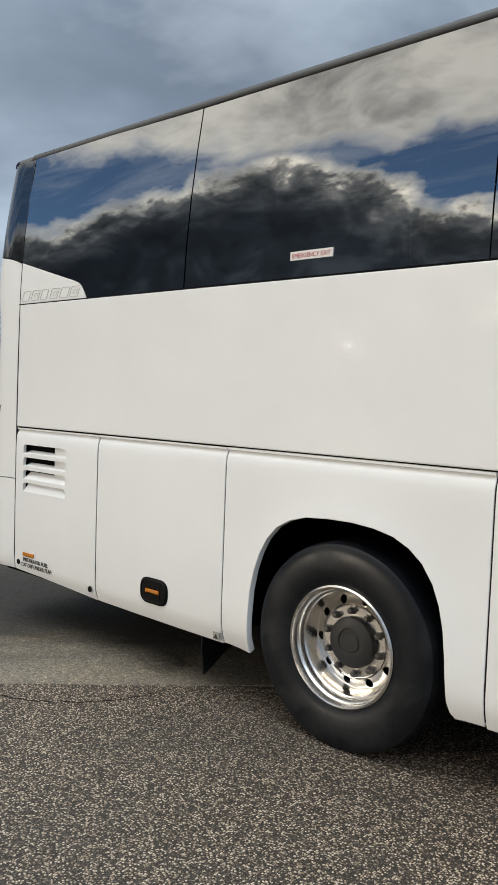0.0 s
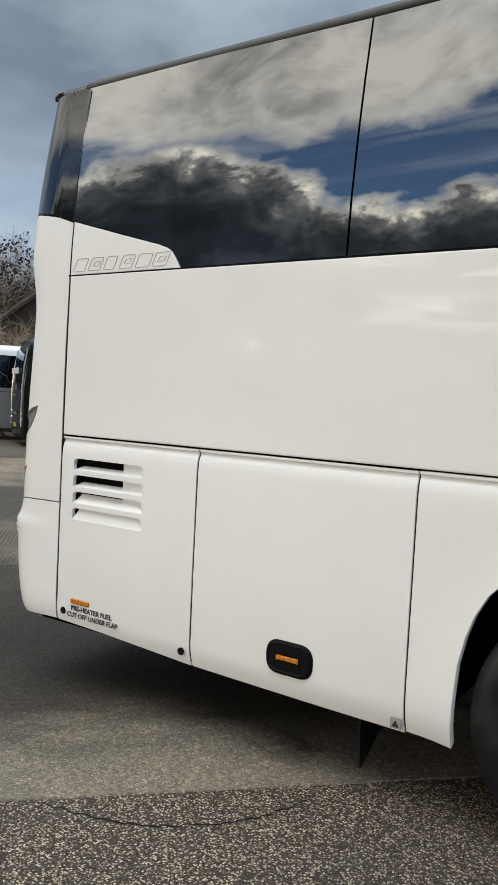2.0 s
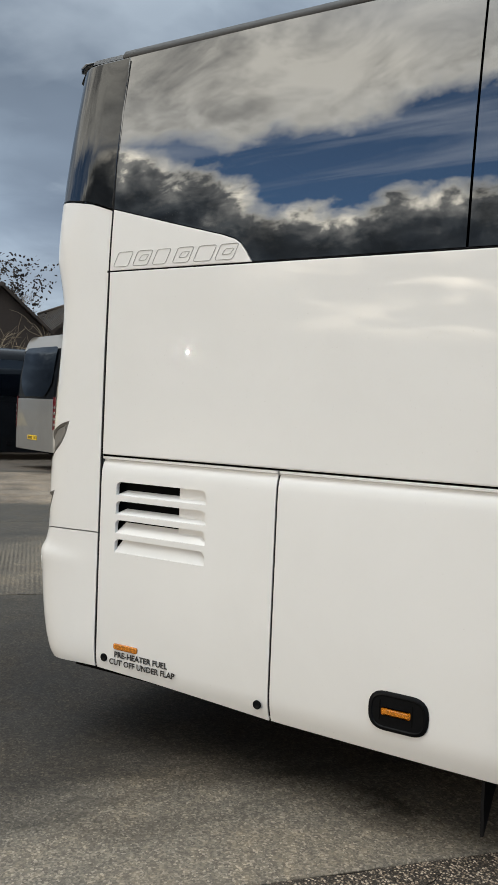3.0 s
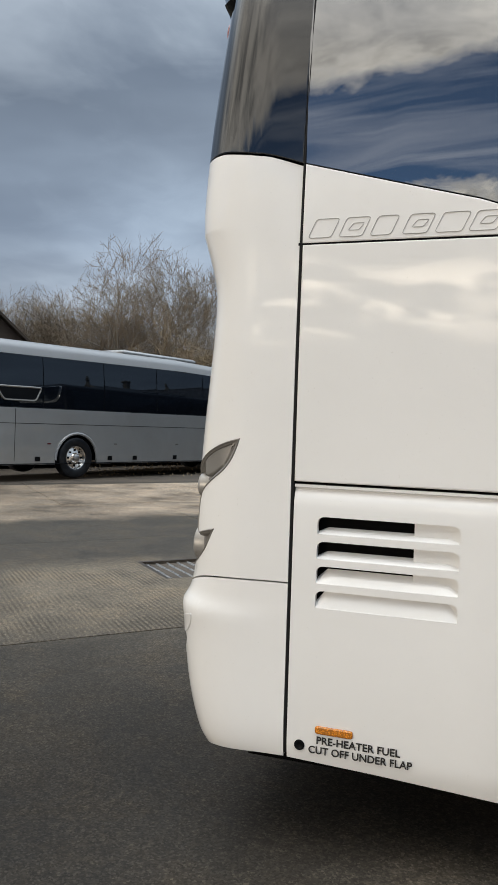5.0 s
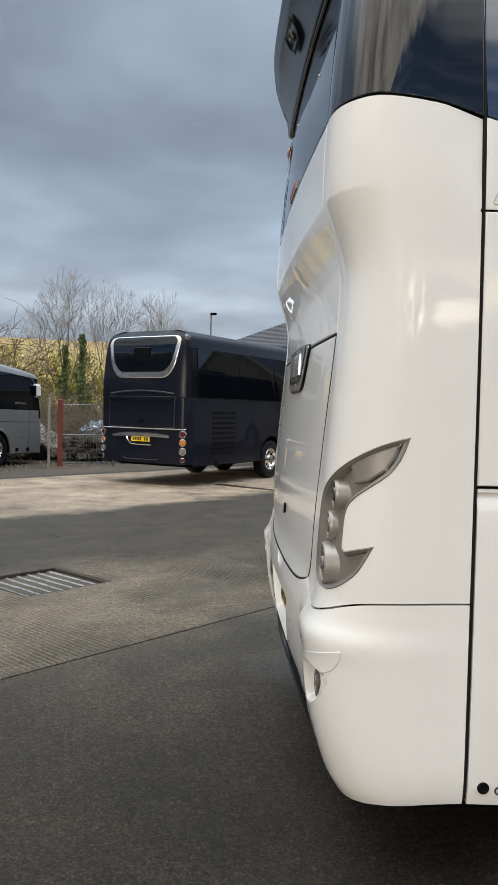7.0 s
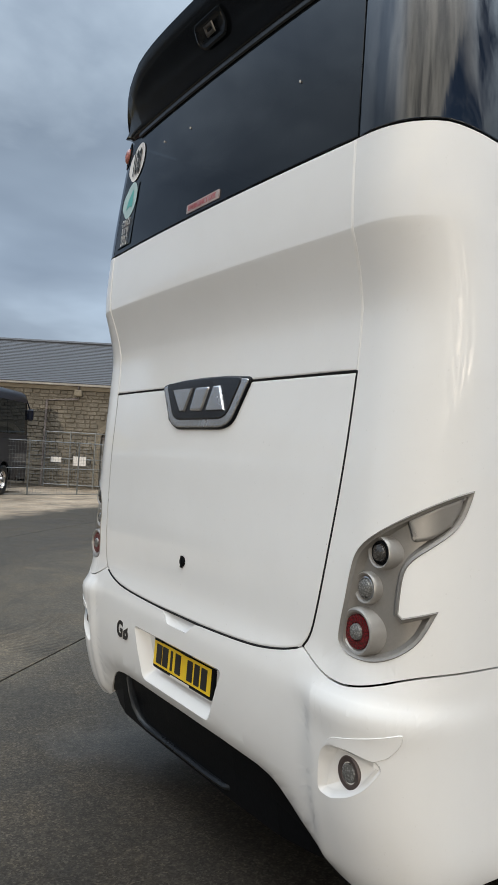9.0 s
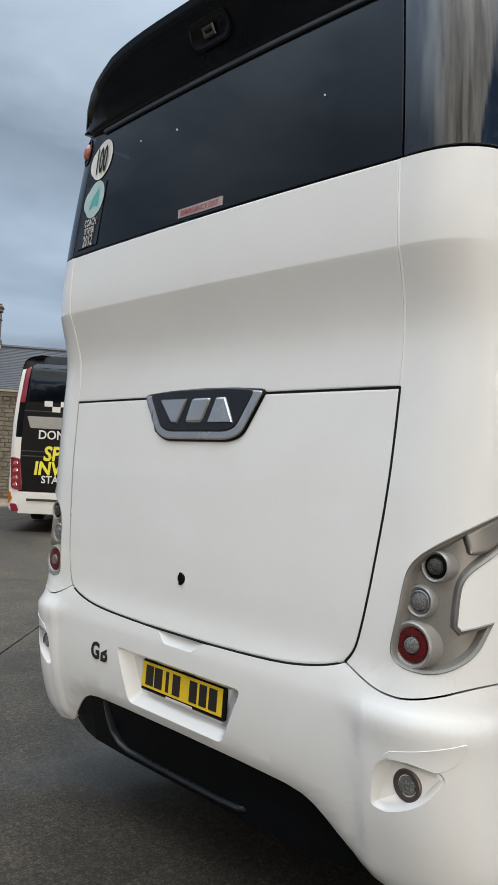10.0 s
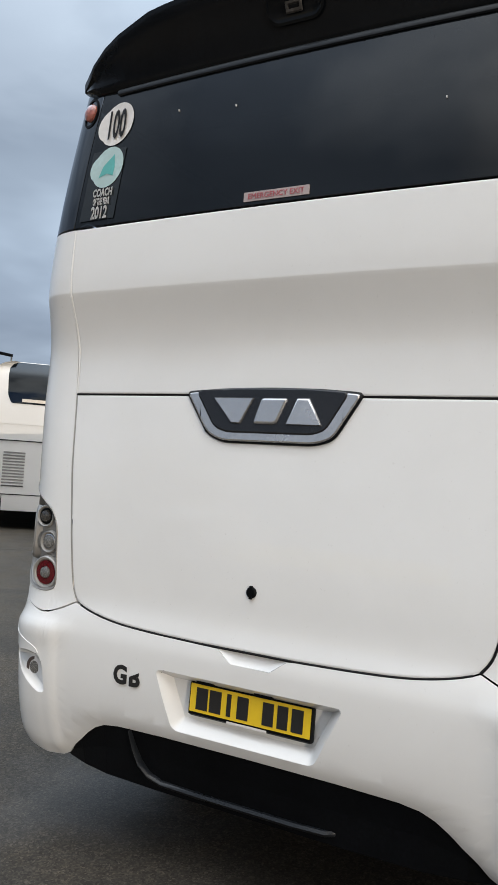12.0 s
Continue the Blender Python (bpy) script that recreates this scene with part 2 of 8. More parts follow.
def tinted_glass(name, tint=(0.010, 0.012, 0.014), gloss=0.27, ior=1.6):
    """Dark privacy glass: a strong clean reflection over a deep tint that lets little light through."""
    m, nt, b = nodes_of(name)
    nt.nodes.remove(b)
    N, lk = nt.nodes.new, nt.links.new
    tr, di, gl, m1, m2 = N("ShaderNodeBsdfTransparent"), N("ShaderNodeBsdfDiffuse"), N("ShaderNodeBsdfGlossy"), N("ShaderNodeMixShader"), N("ShaderNodeMixShader")
    tr.inputs[0].default_value = (0.06, 0.07, 0.075, 1)
    di.inputs[0].default_value = (*tint, 1)
    gl.inputs[0].default_value, gl.inputs["Roughness"].default_value = (0.93, 0.96, 1.0, 1), 0.015
    m1.inputs[0].default_value = 0.5
    lk(tr.outputs[0], m1.inputs[1])
    lk(di.outputs[0], m1.inputs[2])
    fr = N("ShaderNodeFresnel")
    fr.inputs["IOR"].default_value = ior
    add = N("ShaderNodeMath")
    add.operation, add.use_clamp = "ADD", True
    lk(fr.outputs[0], add.inputs[0])
    add.inputs[1].default_value = gloss
    lk(add.outputs[0], m2.inputs[0])
    lk(m1.outputs[0], m2.inputs[1])
    lk(gl.outputs[0], m2.inputs[2])
    lk(m2.outputs[0], nt.nodes["Material Output"].inputs[0])
    return m


def lens(name, col, rough=0.12):
    m, nt, b = nodes_of(name)
    v = nt.nodes.new("ShaderNodeTexVoronoi")
    v.inputs["Scale"].default_value = 170
    tc = nt.nodes.new("ShaderNodeTexCoord")
    nt.links.new(tc.outputs["Object"], v.inputs["Vector"])
    c = ramp_node(nt, v.outputs["Distance"], [(0.1, tuple(x * 1.15 for x in col)), (0.6, tuple(x * 0.45 for x in col))])
    nt.links.new(c, b.inputs["Base Color"])
    b.inputs["Roughness"].default_value = rough
    b.inputs["Coat Weight"].default_value = 1.0
    bump_node(nt, v.outputs["Distance"], 0.4, 0.002, b)
    return m


def chip_asphalt():
    """Surface dressing of pale chippings set in dark binder."""
    m, nt, b = nodes_of("chip_asphalt")
    g = nt.nodes.new("ShaderNodeNewGeometry")
    v = nt.nodes.new("ShaderNodeTexVoronoi")
    v.inputs["Scale"].default_value = 104
    nt.links.new(g.outputs["Position"], v.inputs["Vector"])
    v2 = nt.nodes.new("ShaderNodeTexVoronoi")
    v2.inputs["Scale"].default_value = 150
    nt.links.new(g.outputs["Position"], v2.inputs["Vector"])
    sep = nt.nodes.new("ShaderNodeSeparateColor")
    nt.links.new(v.outputs["Color"], sep.inputs[0])
    stone = ramp_node(nt, sep.outputs[0], [(0.0, (0.034, 0.027, 0.020)), (0.30, (0.062, 0.047, 0.034)), (0.40, (0.180, 0.136, 0.096)), (0.66, (0.362, 0.282, 0.204)), (1.0, (0.64, 0.53, 0.41))])
    gap = ramp_node(nt, v.outputs["Distance"], [(0.40, (0, 0, 0)), (0.58, (1, 1, 1))])
    grit = ramp_node(nt, v2.outputs["Distance"], [(0.1, (0.165, 0.132, 0.100)), (0.5, (0.028, 0.023, 0.019))])
    c = mix_node(nt, gap, stone, grit)
    patch = noise_node(nt, 0.55, 6.0, 0.6, "World", 0.5)
    f = ramp_node(nt, patch, [(0.38, (0, 0, 0)), (0.66, (0.55, 0.55, 0.55))])
    c = mix_node(nt, f, c, mix_node(nt, 0.6, c, (0.045, 0.042, 0.038)))
    nt.links.new(c, b.inputs["Base Color"])
    rr = ramp_node(nt, patch, [(0.3, (0.55,) * 3), (0.7, (0.8,) * 3)])
    nt.links.new(rr, b.inputs["Roughness"])
    h = ramp_node(nt, v.outputs["Distance"], [(0.0, (1, 1, 1)), (0.65, (0, 0, 0))])
    bump_node(nt, h, 0.9, 0.006, b)
    b.inputs["Specular IOR Level"].default_value = 0.20
    return m


def yard_concrete():
    """Worn concrete: dark wheel-polished areas, paler dry areas, exposed grit."""
    m, nt, b = nodes_of("yard_concrete")
    g = nt.nodes.new("ShaderNodeNewGeometry")
    rot = nt.nodes.new("ShaderNodeVectorRotate")
    rot.rotation_type = "Z_AXIS"
    rot.inputs["Angle"].default_value = radians(-45)
    nt.links.new(g.outputs["Position"], rot.inputs["Vector"])
    sep = nt.nodes.new("ShaderNodeSeparateXYZ")
    nt.links.new(rot.outputs[0], sep.inputs[0])
    def calc(kind, a, b, c=0.0):
        n = nt.nodes.new("ShaderNodeMath")
        n.operation = kind
        for i, v in enumerate((a, b, c)):
            if isinstance(v, (int, float)):
                n.inputs[i].default_value = v
            else:
                nt.links.new(v, n.inputs[i])
        return n.outputs[0]

    def span(v, lo, hi, a=0.0, b=1.0):
        n = nt.nodes.new("ShaderNodeMapRange")
        nt.links.new(v, n.inputs[0])
        for i, k in enumerate((lo, hi, a, b)):
            n.inputs[i + 1].default_value = k
        return n.outputs[0]

    across = sep.outputs[1]
    wander = noise_node(nt, 0.8, 5.0, 0.62, "World", 0.5)
    flow = nt.nodes.new("ShaderNodeMapping")
    flow.inputs["Scale"].default_value = (0.55, 2.2, 1.0)
    nt.links.new(rot.outputs[0], flow.inputs["Vector"])
    drag = nt.nodes.new("ShaderNodeTexNoise")
    drag.inputs["Scale"].default_value, drag.inputs["Detail"].default_value, drag.inputs["Roughness"].default_value = 1.6, 7.0, 0.62
    nt.links.new(flow.outputs[0], drag.inputs["Vector"])
    place = span(calc("ADD", calc("MULTIPLY_ADD", calc("SUBTRACT", wander, 0.5), 0.9, across), calc("MULTIPLY", calc("SUBTRACT", drag.outputs["Fac"], 0.5), 1.1)), -2.0, 20.0)
    # bare strip by the seam, darker first bay, ribbed second bay, wheel-polished band
    c = ramp_node(nt, place, [(0.041, (0.170, 0.149, 0.120)), (0.064, (0.060, 0.052, 0.042)), (0.120, (0.040, 0.035, 0.029)), (0.160, (0.056, 0.049, 0.040)), (0.200, (0.072, 0.063, 0.051)), (0.215, (0.092, 0.079, 0.062)), (0.300, (0.090, 0.077, 0.060)), (0.335, (0.064, 0.056, 0.046)), (0.60, (0.066, 0.058, 0.047))])
    blot = ramp_node(nt, noise_node(nt, 0.9, 7.0, 0.66, "World", 0.25), [(0.34, (0.088, 0.070, 0.053)), (0.46, (0.165, 0.133, 0.100)), (0.70, (0.255, 0.208, 0.158))])
    edge = calc("MULTIPLY_ADD", calc("SUBTRACT", wander, 0.5), 1.6, across)
    dry = calc("MULTIPLY", span(edge, 8.6, 9.2), span(across, 14.55, 14.65, 1.0, 0.0))
    # the far bays get paler along p, up to 1.9 times
    pale_gain = span(sep.outputs[0], 1.5, 6.5, 1.0, 1.9)
    tint = nt.nodes.new("ShaderNodeCombineColor")
    for i in range(3):
        nt.links.new(pale_gain, tint.inputs[i])
    c = mix_node(nt, dry, c, mix_node(nt, 1.0, blot, tint.outputs[0], "MULTIPLY"))
    away = nt.nodes.new("ShaderNodeVectorMath")
    away.operation = "DISTANCE"
    nt.links.new(rot.outputs[0], away.inputs[0])
    away.inputs[1].default_value = (1.5, 4.3, 0.0)
    spread = calc("MULTIPLY_ADD", noise_node(nt, 0.9, 6.0, 0.65, "World", 0.5), 3.4, away.outputs["Value"])
    inbay = calc("MULTIPLY", span(across, 2.66, 2.70), span(edge, 4.9, 5.7, 1.0, 0.0))
    worn = calc("MULTIPLY", span(spread, 2.6, 4.3, 1.0, 0.0), inbay)
    c = mix_node(nt, worn, c, (0.175, 0.146, 0.110))
    ribbed = calc("MULTIPLY", span(spread, 4.4, 6.4, 1.0, 0.0), inbay)
    along = sep.outputs[0]
    # the first bay is darker towards its low-p end
    darker_end = calc("MULTIPLY", span(calc("MULTIPLY_ADD", calc("SUBTRACT", wander, 0.5), 1.8, along), -0.5, 0.9, 1.0, 0.0), calc("MULTIPLY", span(across, 2.64, 2.66, 1.0, 0.0), span(edge, -1.3, -0.5)))
    c = mix_node(nt, darker_end, c, mix_node(nt, 1.0, c, (0.62, 0.62, 0.62), "MULTIPLY"))
    # oil dripped beside the seam
    drip = nt.nodes.new("ShaderNodeVectorMath")
    drip.operation = "DISTANCE"
    nt.links.new(rot.outputs[0], drip.inputs[0])
    drip.inputs[1].default_value = (1.48, -1.12, 0.0)
    oil = span(calc("MULTIPLY_ADD", noise_node(nt, 7.0, 5.0, 0.65, "World", 0.6), 0.55, drip.outputs["Value"]), 0.30, 0.50, 0.75, 0.0)
    c = mix_node(nt, oil, c, (0.024, 0.019, 0.015))
    # a damp patch behind the coach
    pool = nt.nodes.new("ShaderNodeVectorMath")
    pool.operation = "DISTANCE"
    nt.links.new(rot.outputs[0], pool.inputs[0])
    pool.inputs[1].default_value = (1.95, 1.35, 0.0)
    damp = span(calc("MULTIPLY_ADD", noise_node(nt, 2.2, 5.0, 0.6, "World", 0.4), 0.7, pool.outputs["Value"]), 0.62, 0.92, 1.0, 0.0)
    grit = nt.nodes.new("ShaderNodeTexVoronoi")
    grit.inputs["Scale"].default_value = 120
    nt.links.new(g.outputs["Position"], grit.inputs["Vector"])
    sg = nt.nodes.new("ShaderNodeSeparateColor")
    nt.links.new(grit.outputs["Color"], sg.inputs[0])
    gf = ramp_node(nt, sg.outputs[0], [(0.0, (0.62,) * 3), (0.55, (0.94,) * 3), (0.88, (1.30,) * 3), (1.0, (1.8,) * 3)])
    c = mix_node(nt, 1.0, c, gf, "MULTIPLY")
    st = noise_node(nt, 1.7, 7.0, 0.65, "World", 0.7)
    c = mix_node(nt, 1.0, c, ramp_node(nt, st, [(0.3, (0.70,) * 3), (0.46, (0.92,) * 3), (0.55, (1.04, 1.02, 1.0)), (0.75, (1.35, 1.28, 1.18))]), "MULTIPLY")
    c = mix_node(nt, 1.0, c, ramp_node(nt, noise_node(nt, 26.0, 6.0, 0.7, "World"), [(0.30, (0.70,) * 3), (0.5, (0.98,) * 3), (0.70, (1.32, 1.28, 1.2))]), "MULTIPLY")
    nt.links.new(c, b.inputs["Base Color"])
    rr = ramp_node(nt, st, [(0.3, (0.52,) * 3), (0.7, (0.78,) * 3)])
    nt.links.new(mix_node(nt, damp, rr, (0.40, 0.40, 0.40)), b.inputs["Roughness"])
    nt.links.new(calc("MULTIPLY_ADD", damp, 0.10, 0.12), b.inputs["Specular IOR Level"])
    # brushed ribs across the bays
    wv = nt.nodes.new("ShaderNodeTexWave")
    wv.bands_direction = "X"
    wv.inputs["Scale"].default_value, wv.inputs["Distortion"].default_value = 7.5, 0.6
    wv.inputs["Detail Scale"].default_value = 2.0
    nt.links.new(rot.outputs[0], wv.inputs["Vector"])
    keep = ramp_node(nt, noise_node(nt, 1.3, 5.0, 0.6, "World"), [(0.38, (0.15,) * 3), (0.58, (1.0,) * 3)])
    ribs = mix_node(nt, 1.0, wv.outputs["Color"], mix_node(nt, ribbed, (0.0, 0.0, 0.0), keep), "MULTIPLY")
    c = mix_node(nt, 1.0, c, ramp_node(nt, ribs, [(0.0, (1.0,) * 3), (0.5, (0.80,) * 3), (0.9, (0.52,) * 3)]), "MULTIPLY")
    nt.links.new(c, b.inputs["Base Color"])
    h = mix_node(nt, 0.5, ribs, gf, "ADD")
    bump_node(nt, h, 0.45, 0.006, b)
    return m


WHITE = paint("white_lacquer", (0.81, 0.81, 0.805))
GLASS = tinted_glass("privacy_glass")
REARGLASS = tinted_glass("rear_glass", (0.0125, 0.0155, 0.019), 0.0, 1.42)
CORNERGLASS = tinted_glass("corner_glass", (0.008, 0.009, 0.010), 0.05, 1.5)
GLOSSBLACK = surface("gloss_black_plastic", (0.0060, 0.0072, 0.0092), 0.22, 0, 0.3, 3, 50, 0, 0.06, 0.14)
BLACK = surface("black_plastic", (0.004, 0.0045, 0.0055), 0.42, 0, 0.3, 4, 80, 0.12, 0.0, 0.09)
# near-black: the shade of voids and undersides is put into this colour
DARK = surface("void_shade_black", (0.004, 0.004, 0.004), 0.95, 0, 0.3, 6.0, 60.0, 0.0, 0.0, 0.03)
RUBBER = surface("tyre_rubber", (0.011, 0.011, 0.012), 0.6, 0, 0.35, 3, 40, 0.2, 0.0, 0.12)


def scuffed_rubber():
    """Dressed tyre wall: a dark sheen with paler scuffed patches."""
    m, nt, b = nodes_of("tyre_side")
    n = noise_node(nt, 2.6, 3.0, 0.45, "Object", 1.4)
    patch = ramp_node(nt, n, [(0.47, (0, 0, 0)), (0.58, (1, 1, 1))])
    c = mix_node(nt, patch, (0.0060, 0.0072, 0.0095), (0.0105, 0.0118, 0.014))
    fine = ramp_node(nt, noise_node(nt, 45.0, 4.0, 0.6), [(0.35, (0.75,) * 3), (0.7, (1.35,) * 3)])
    nt.links.new(mix_node(nt, 1.0, c, fine, "MULTIPLY"), b.inputs["Base Color"])
    nt.links.new(mix_node(nt, patch, (0.36, 0.36, 0.36), (0.48, 0.48, 0.48)), b.inputs["Roughness"])
    b.inputs["Specular IOR Level"].default_value = 0.25
    return m


WORNRUB = scuffed_rubber()
ALU = surface("polished_alloy", (0.80, 0.77, 0.73), 0.23, 1.0, 0.08, 5, 70, 0.04)
STEEL = surface("dull_steel", (0.42, 0.41, 0.40), 0.38, 1.0, 0.2, 8, 60, 0.1)
SILVERP = surface("silver_lamp_plastic", (0.240, 0.230, 0.216), 0.45, 0.30, 0.12, 7, 90, 0.05, 0.12)
PODGREY = surface("silver_lamp_pod", (0.35, 0.338, 0.322), 0.40, 0.35, 0.08, 7, 90, 0.0, 0.15)
SATINBLACK = surface("satin_black_edge", (0.012, 0.014, 0.017), 0.30, 0, 0.2, 4, 60, 0, 0.0, 0.34)
NUTGREY = surface("greasy_nut", (0.10, 0.095, 0.09), 0.45, 0.7, 0.4, 12, 60, 0.2)
BADGEGREY = surface("silver_badge", (0.56, 0.56, 0.57), 0.25, 0.8, 0.08, 7, 90, 0.0, 0.4)
RED = lens("red_lens", (0.15, 0.003, 0.009))
RED.node_tree.nodes["Principled BSDF"].inputs["Coat Weight"].default_value = 0.35
CLEAR = lens("clear_lens", (0.24, 0.24, 0.235))
SMOKE = lens("smoked_lens", (0.07, 0.065, 0.06))
AMBER = lens("amber_lens", (0.80, 0.27, 0.015))
PINK = lens("faded_red_lens", (0.62, 0.20, 0.15))
YELLOW = surface("plate_yellow", (0.82, 0.56, 0.02), 0.42, 0, 0.05)
INK = surface("black_print", (0.015, 0.014, 0.014), 0.5, 0, 0.1)
STICKER = surface("white_sticker", (0.72, 0.70, 0.68), 0.5, 0, 0.08)
PINKSTICK = surface("faded_sticker", (0.42, 0.355, 0.355), 0.5, 0, 0.08)
REDINK = surface("red_print", (0.42, 0.07, 0.09), 0.5, 0, 0.1)
GREYFAINT = surface("outline_grey", (0.40, 0.40, 0.39), 0.5, 0, 0.05)
ROOFGREY = surface("grey_roof_rail", (0.068, 0.069, 0.071), 0.6, 0.0, 0.15, 6.0, 60.0, 0.0, 0.0, 0.2)
GREYCOACH = paint("silver_grey_lacquer", (0.30, 0.31, 0.315), 0.4, 0.55, (0.16, 0.15, 0.13), 0.25)
LITEGREY = paint("light_silver_lacquer", (0.27, 0.275, 0.28), 0.5, 0.2, (0.2, 0.19, 0.17), 0.25)
LITEGREY.node_tree.nodes["Principled BSDF"].inputs["Coat Weight"].default_value = 0.4
NAVY = paint("blue_black_lacquer", (0.0065, 0.0083, 0.0165), 0.3, 0.0, (0.02, 0.019, 0.018), 0.04)
NAVYTRIM = surface("grey_blue_trim", (0.055, 0.062, 0.078), 0.35, 0.4, 0.2, 4, 40)
NAVY.node_tree.nodes["Principled BSDF"].inputs["Coat Weight"].default_value = 0.28
NAVY.node_tree.nodes["Principled BSDF"].inputs["Specular IOR Level"].default_value = 0.12
CHROME = surface("satin_chrome", (0.70, 0.70, 0.71), 0.22, 1.0, 0.06)
ASPHALT, CONCRETE = chip_asphalt(), yard_concrete()
JOINT = surface("joint_filler", (0.014, 0.012, 0.010), 0.9, 0, 0.35, 3, 40, 0.3, 0.0, 0.1)
RUBBLE = surface("dark_gravel", (0.080, 0.062, 0.045), 0.9, 0, 0.5, 1.2, 25, 0.8)
BARK = surface("grey_bark", (0.22, 0.19, 0.15), 0.85, 0, 0.35, 5, 40, 0.4)
TWIG = surface("brown_twigs", (0.205, 0.158, 0.108), 0.9, 0, 0.4, 0.6, 9)
BUSH = surface("bramble_brown", (0.225, 0.172, 0.110), 0.9, 0, 0.45, 0.5, 9)
IVY = surface("ivy_leaf", (0.12, 0.15, 0.045), 0.6, 0, 0.5, 1.5, 12)
FIELD = surface("dry_grass", (0.36, 0.255, 0.085), 0.95, 0, 0.5, 0.12, 1.2)
STONE = surface("sandstone", (0.205, 0.185, 0.150), 0.9, 0, 0.42, 1.9, 22, 0.8)
MORTAR = surface("lime_mortar", (0.17, 0.15, 0.118), 0.95, 0, 0.25, 2, 30, 0.4)
DRESSED = surface("dressed_stone", (0.235, 0.205, 0.155), 0.85, 0, 0.22, 2, 20, 0.3)
SLATE = surface("roof_slate", (0.060, 0.064, 0.074), 0.55, 0, 0.25, 1.2, 8, 0.2)
PEELING = surface("peeling_grey_paint", (0.34, 0.335, 0.32), 0.85, 0, 0.65, 5.0, 30, 0.4)
OLDWOOD = surface("weathered_door", (0.24, 0.21, 0.20), 0.85, 0, 0.45, 3, 25, 0.5)
HOUSEWALL = surface("dark_render", (0.040, 0.028, 0.021), 0.9, 0, 0.3, 0.8, 8, 0.3)
ROOFSHEET = surface("weathered_roof_sheet", (0.062, 0.048, 0.038), 0.8, 0, 0.35, 0.8, 6, 0.3)
RUSTRED = surface("red_oxide_post", (0.25, 0.055, 0.035), 0.7, 0, 0.3)
GALV = surface("galvanised_steel", (0.22, 0.23, 0.23), 0.5, 0.7, 0.2)
CARWHITE = paint("white_car", (0.70, 0.70, 0.69))
CARDARK = paint("dark_car", (0.03, 0.034, 0.04))
NXWHITE = paint("white_livery", (0.78, 0.77, 0.75))
NXRED = surface("dark_red_panel", (0.22, 0.012, 0.03), 0.3, 0, 0.15, 4, 40, 0, 0.6)
NXSEAM = surface("grey_seam", (0.045, 0.045, 0.047), 0.4, 0, 0.2, 4, 40, 0, 0.0, 0.2)
NXBLACK = surface("black_vinyl", (0.005, 0.005, 0.006), 0.4, 0, 0.2, 4, 40, 0, 0.0, 0.12)
NXYELLOW = surface("yellow_vinyl", (0.78, 0.70, 0.02), 0.4, 0, 0.06)
MESHGREY = surface("grey_mesh_vinyl", (0.30, 0.29, 0.27), 0.6, 0, 0.15, 4, 90)
TEAL = surface("teal_print", (0.10, 0.42, 0.40), 0.5, 0, 0.15)
PALETEAL = surface("pale_teal_print", (0.42, 0.56, 0.56), 0.5, 0, 0.15)


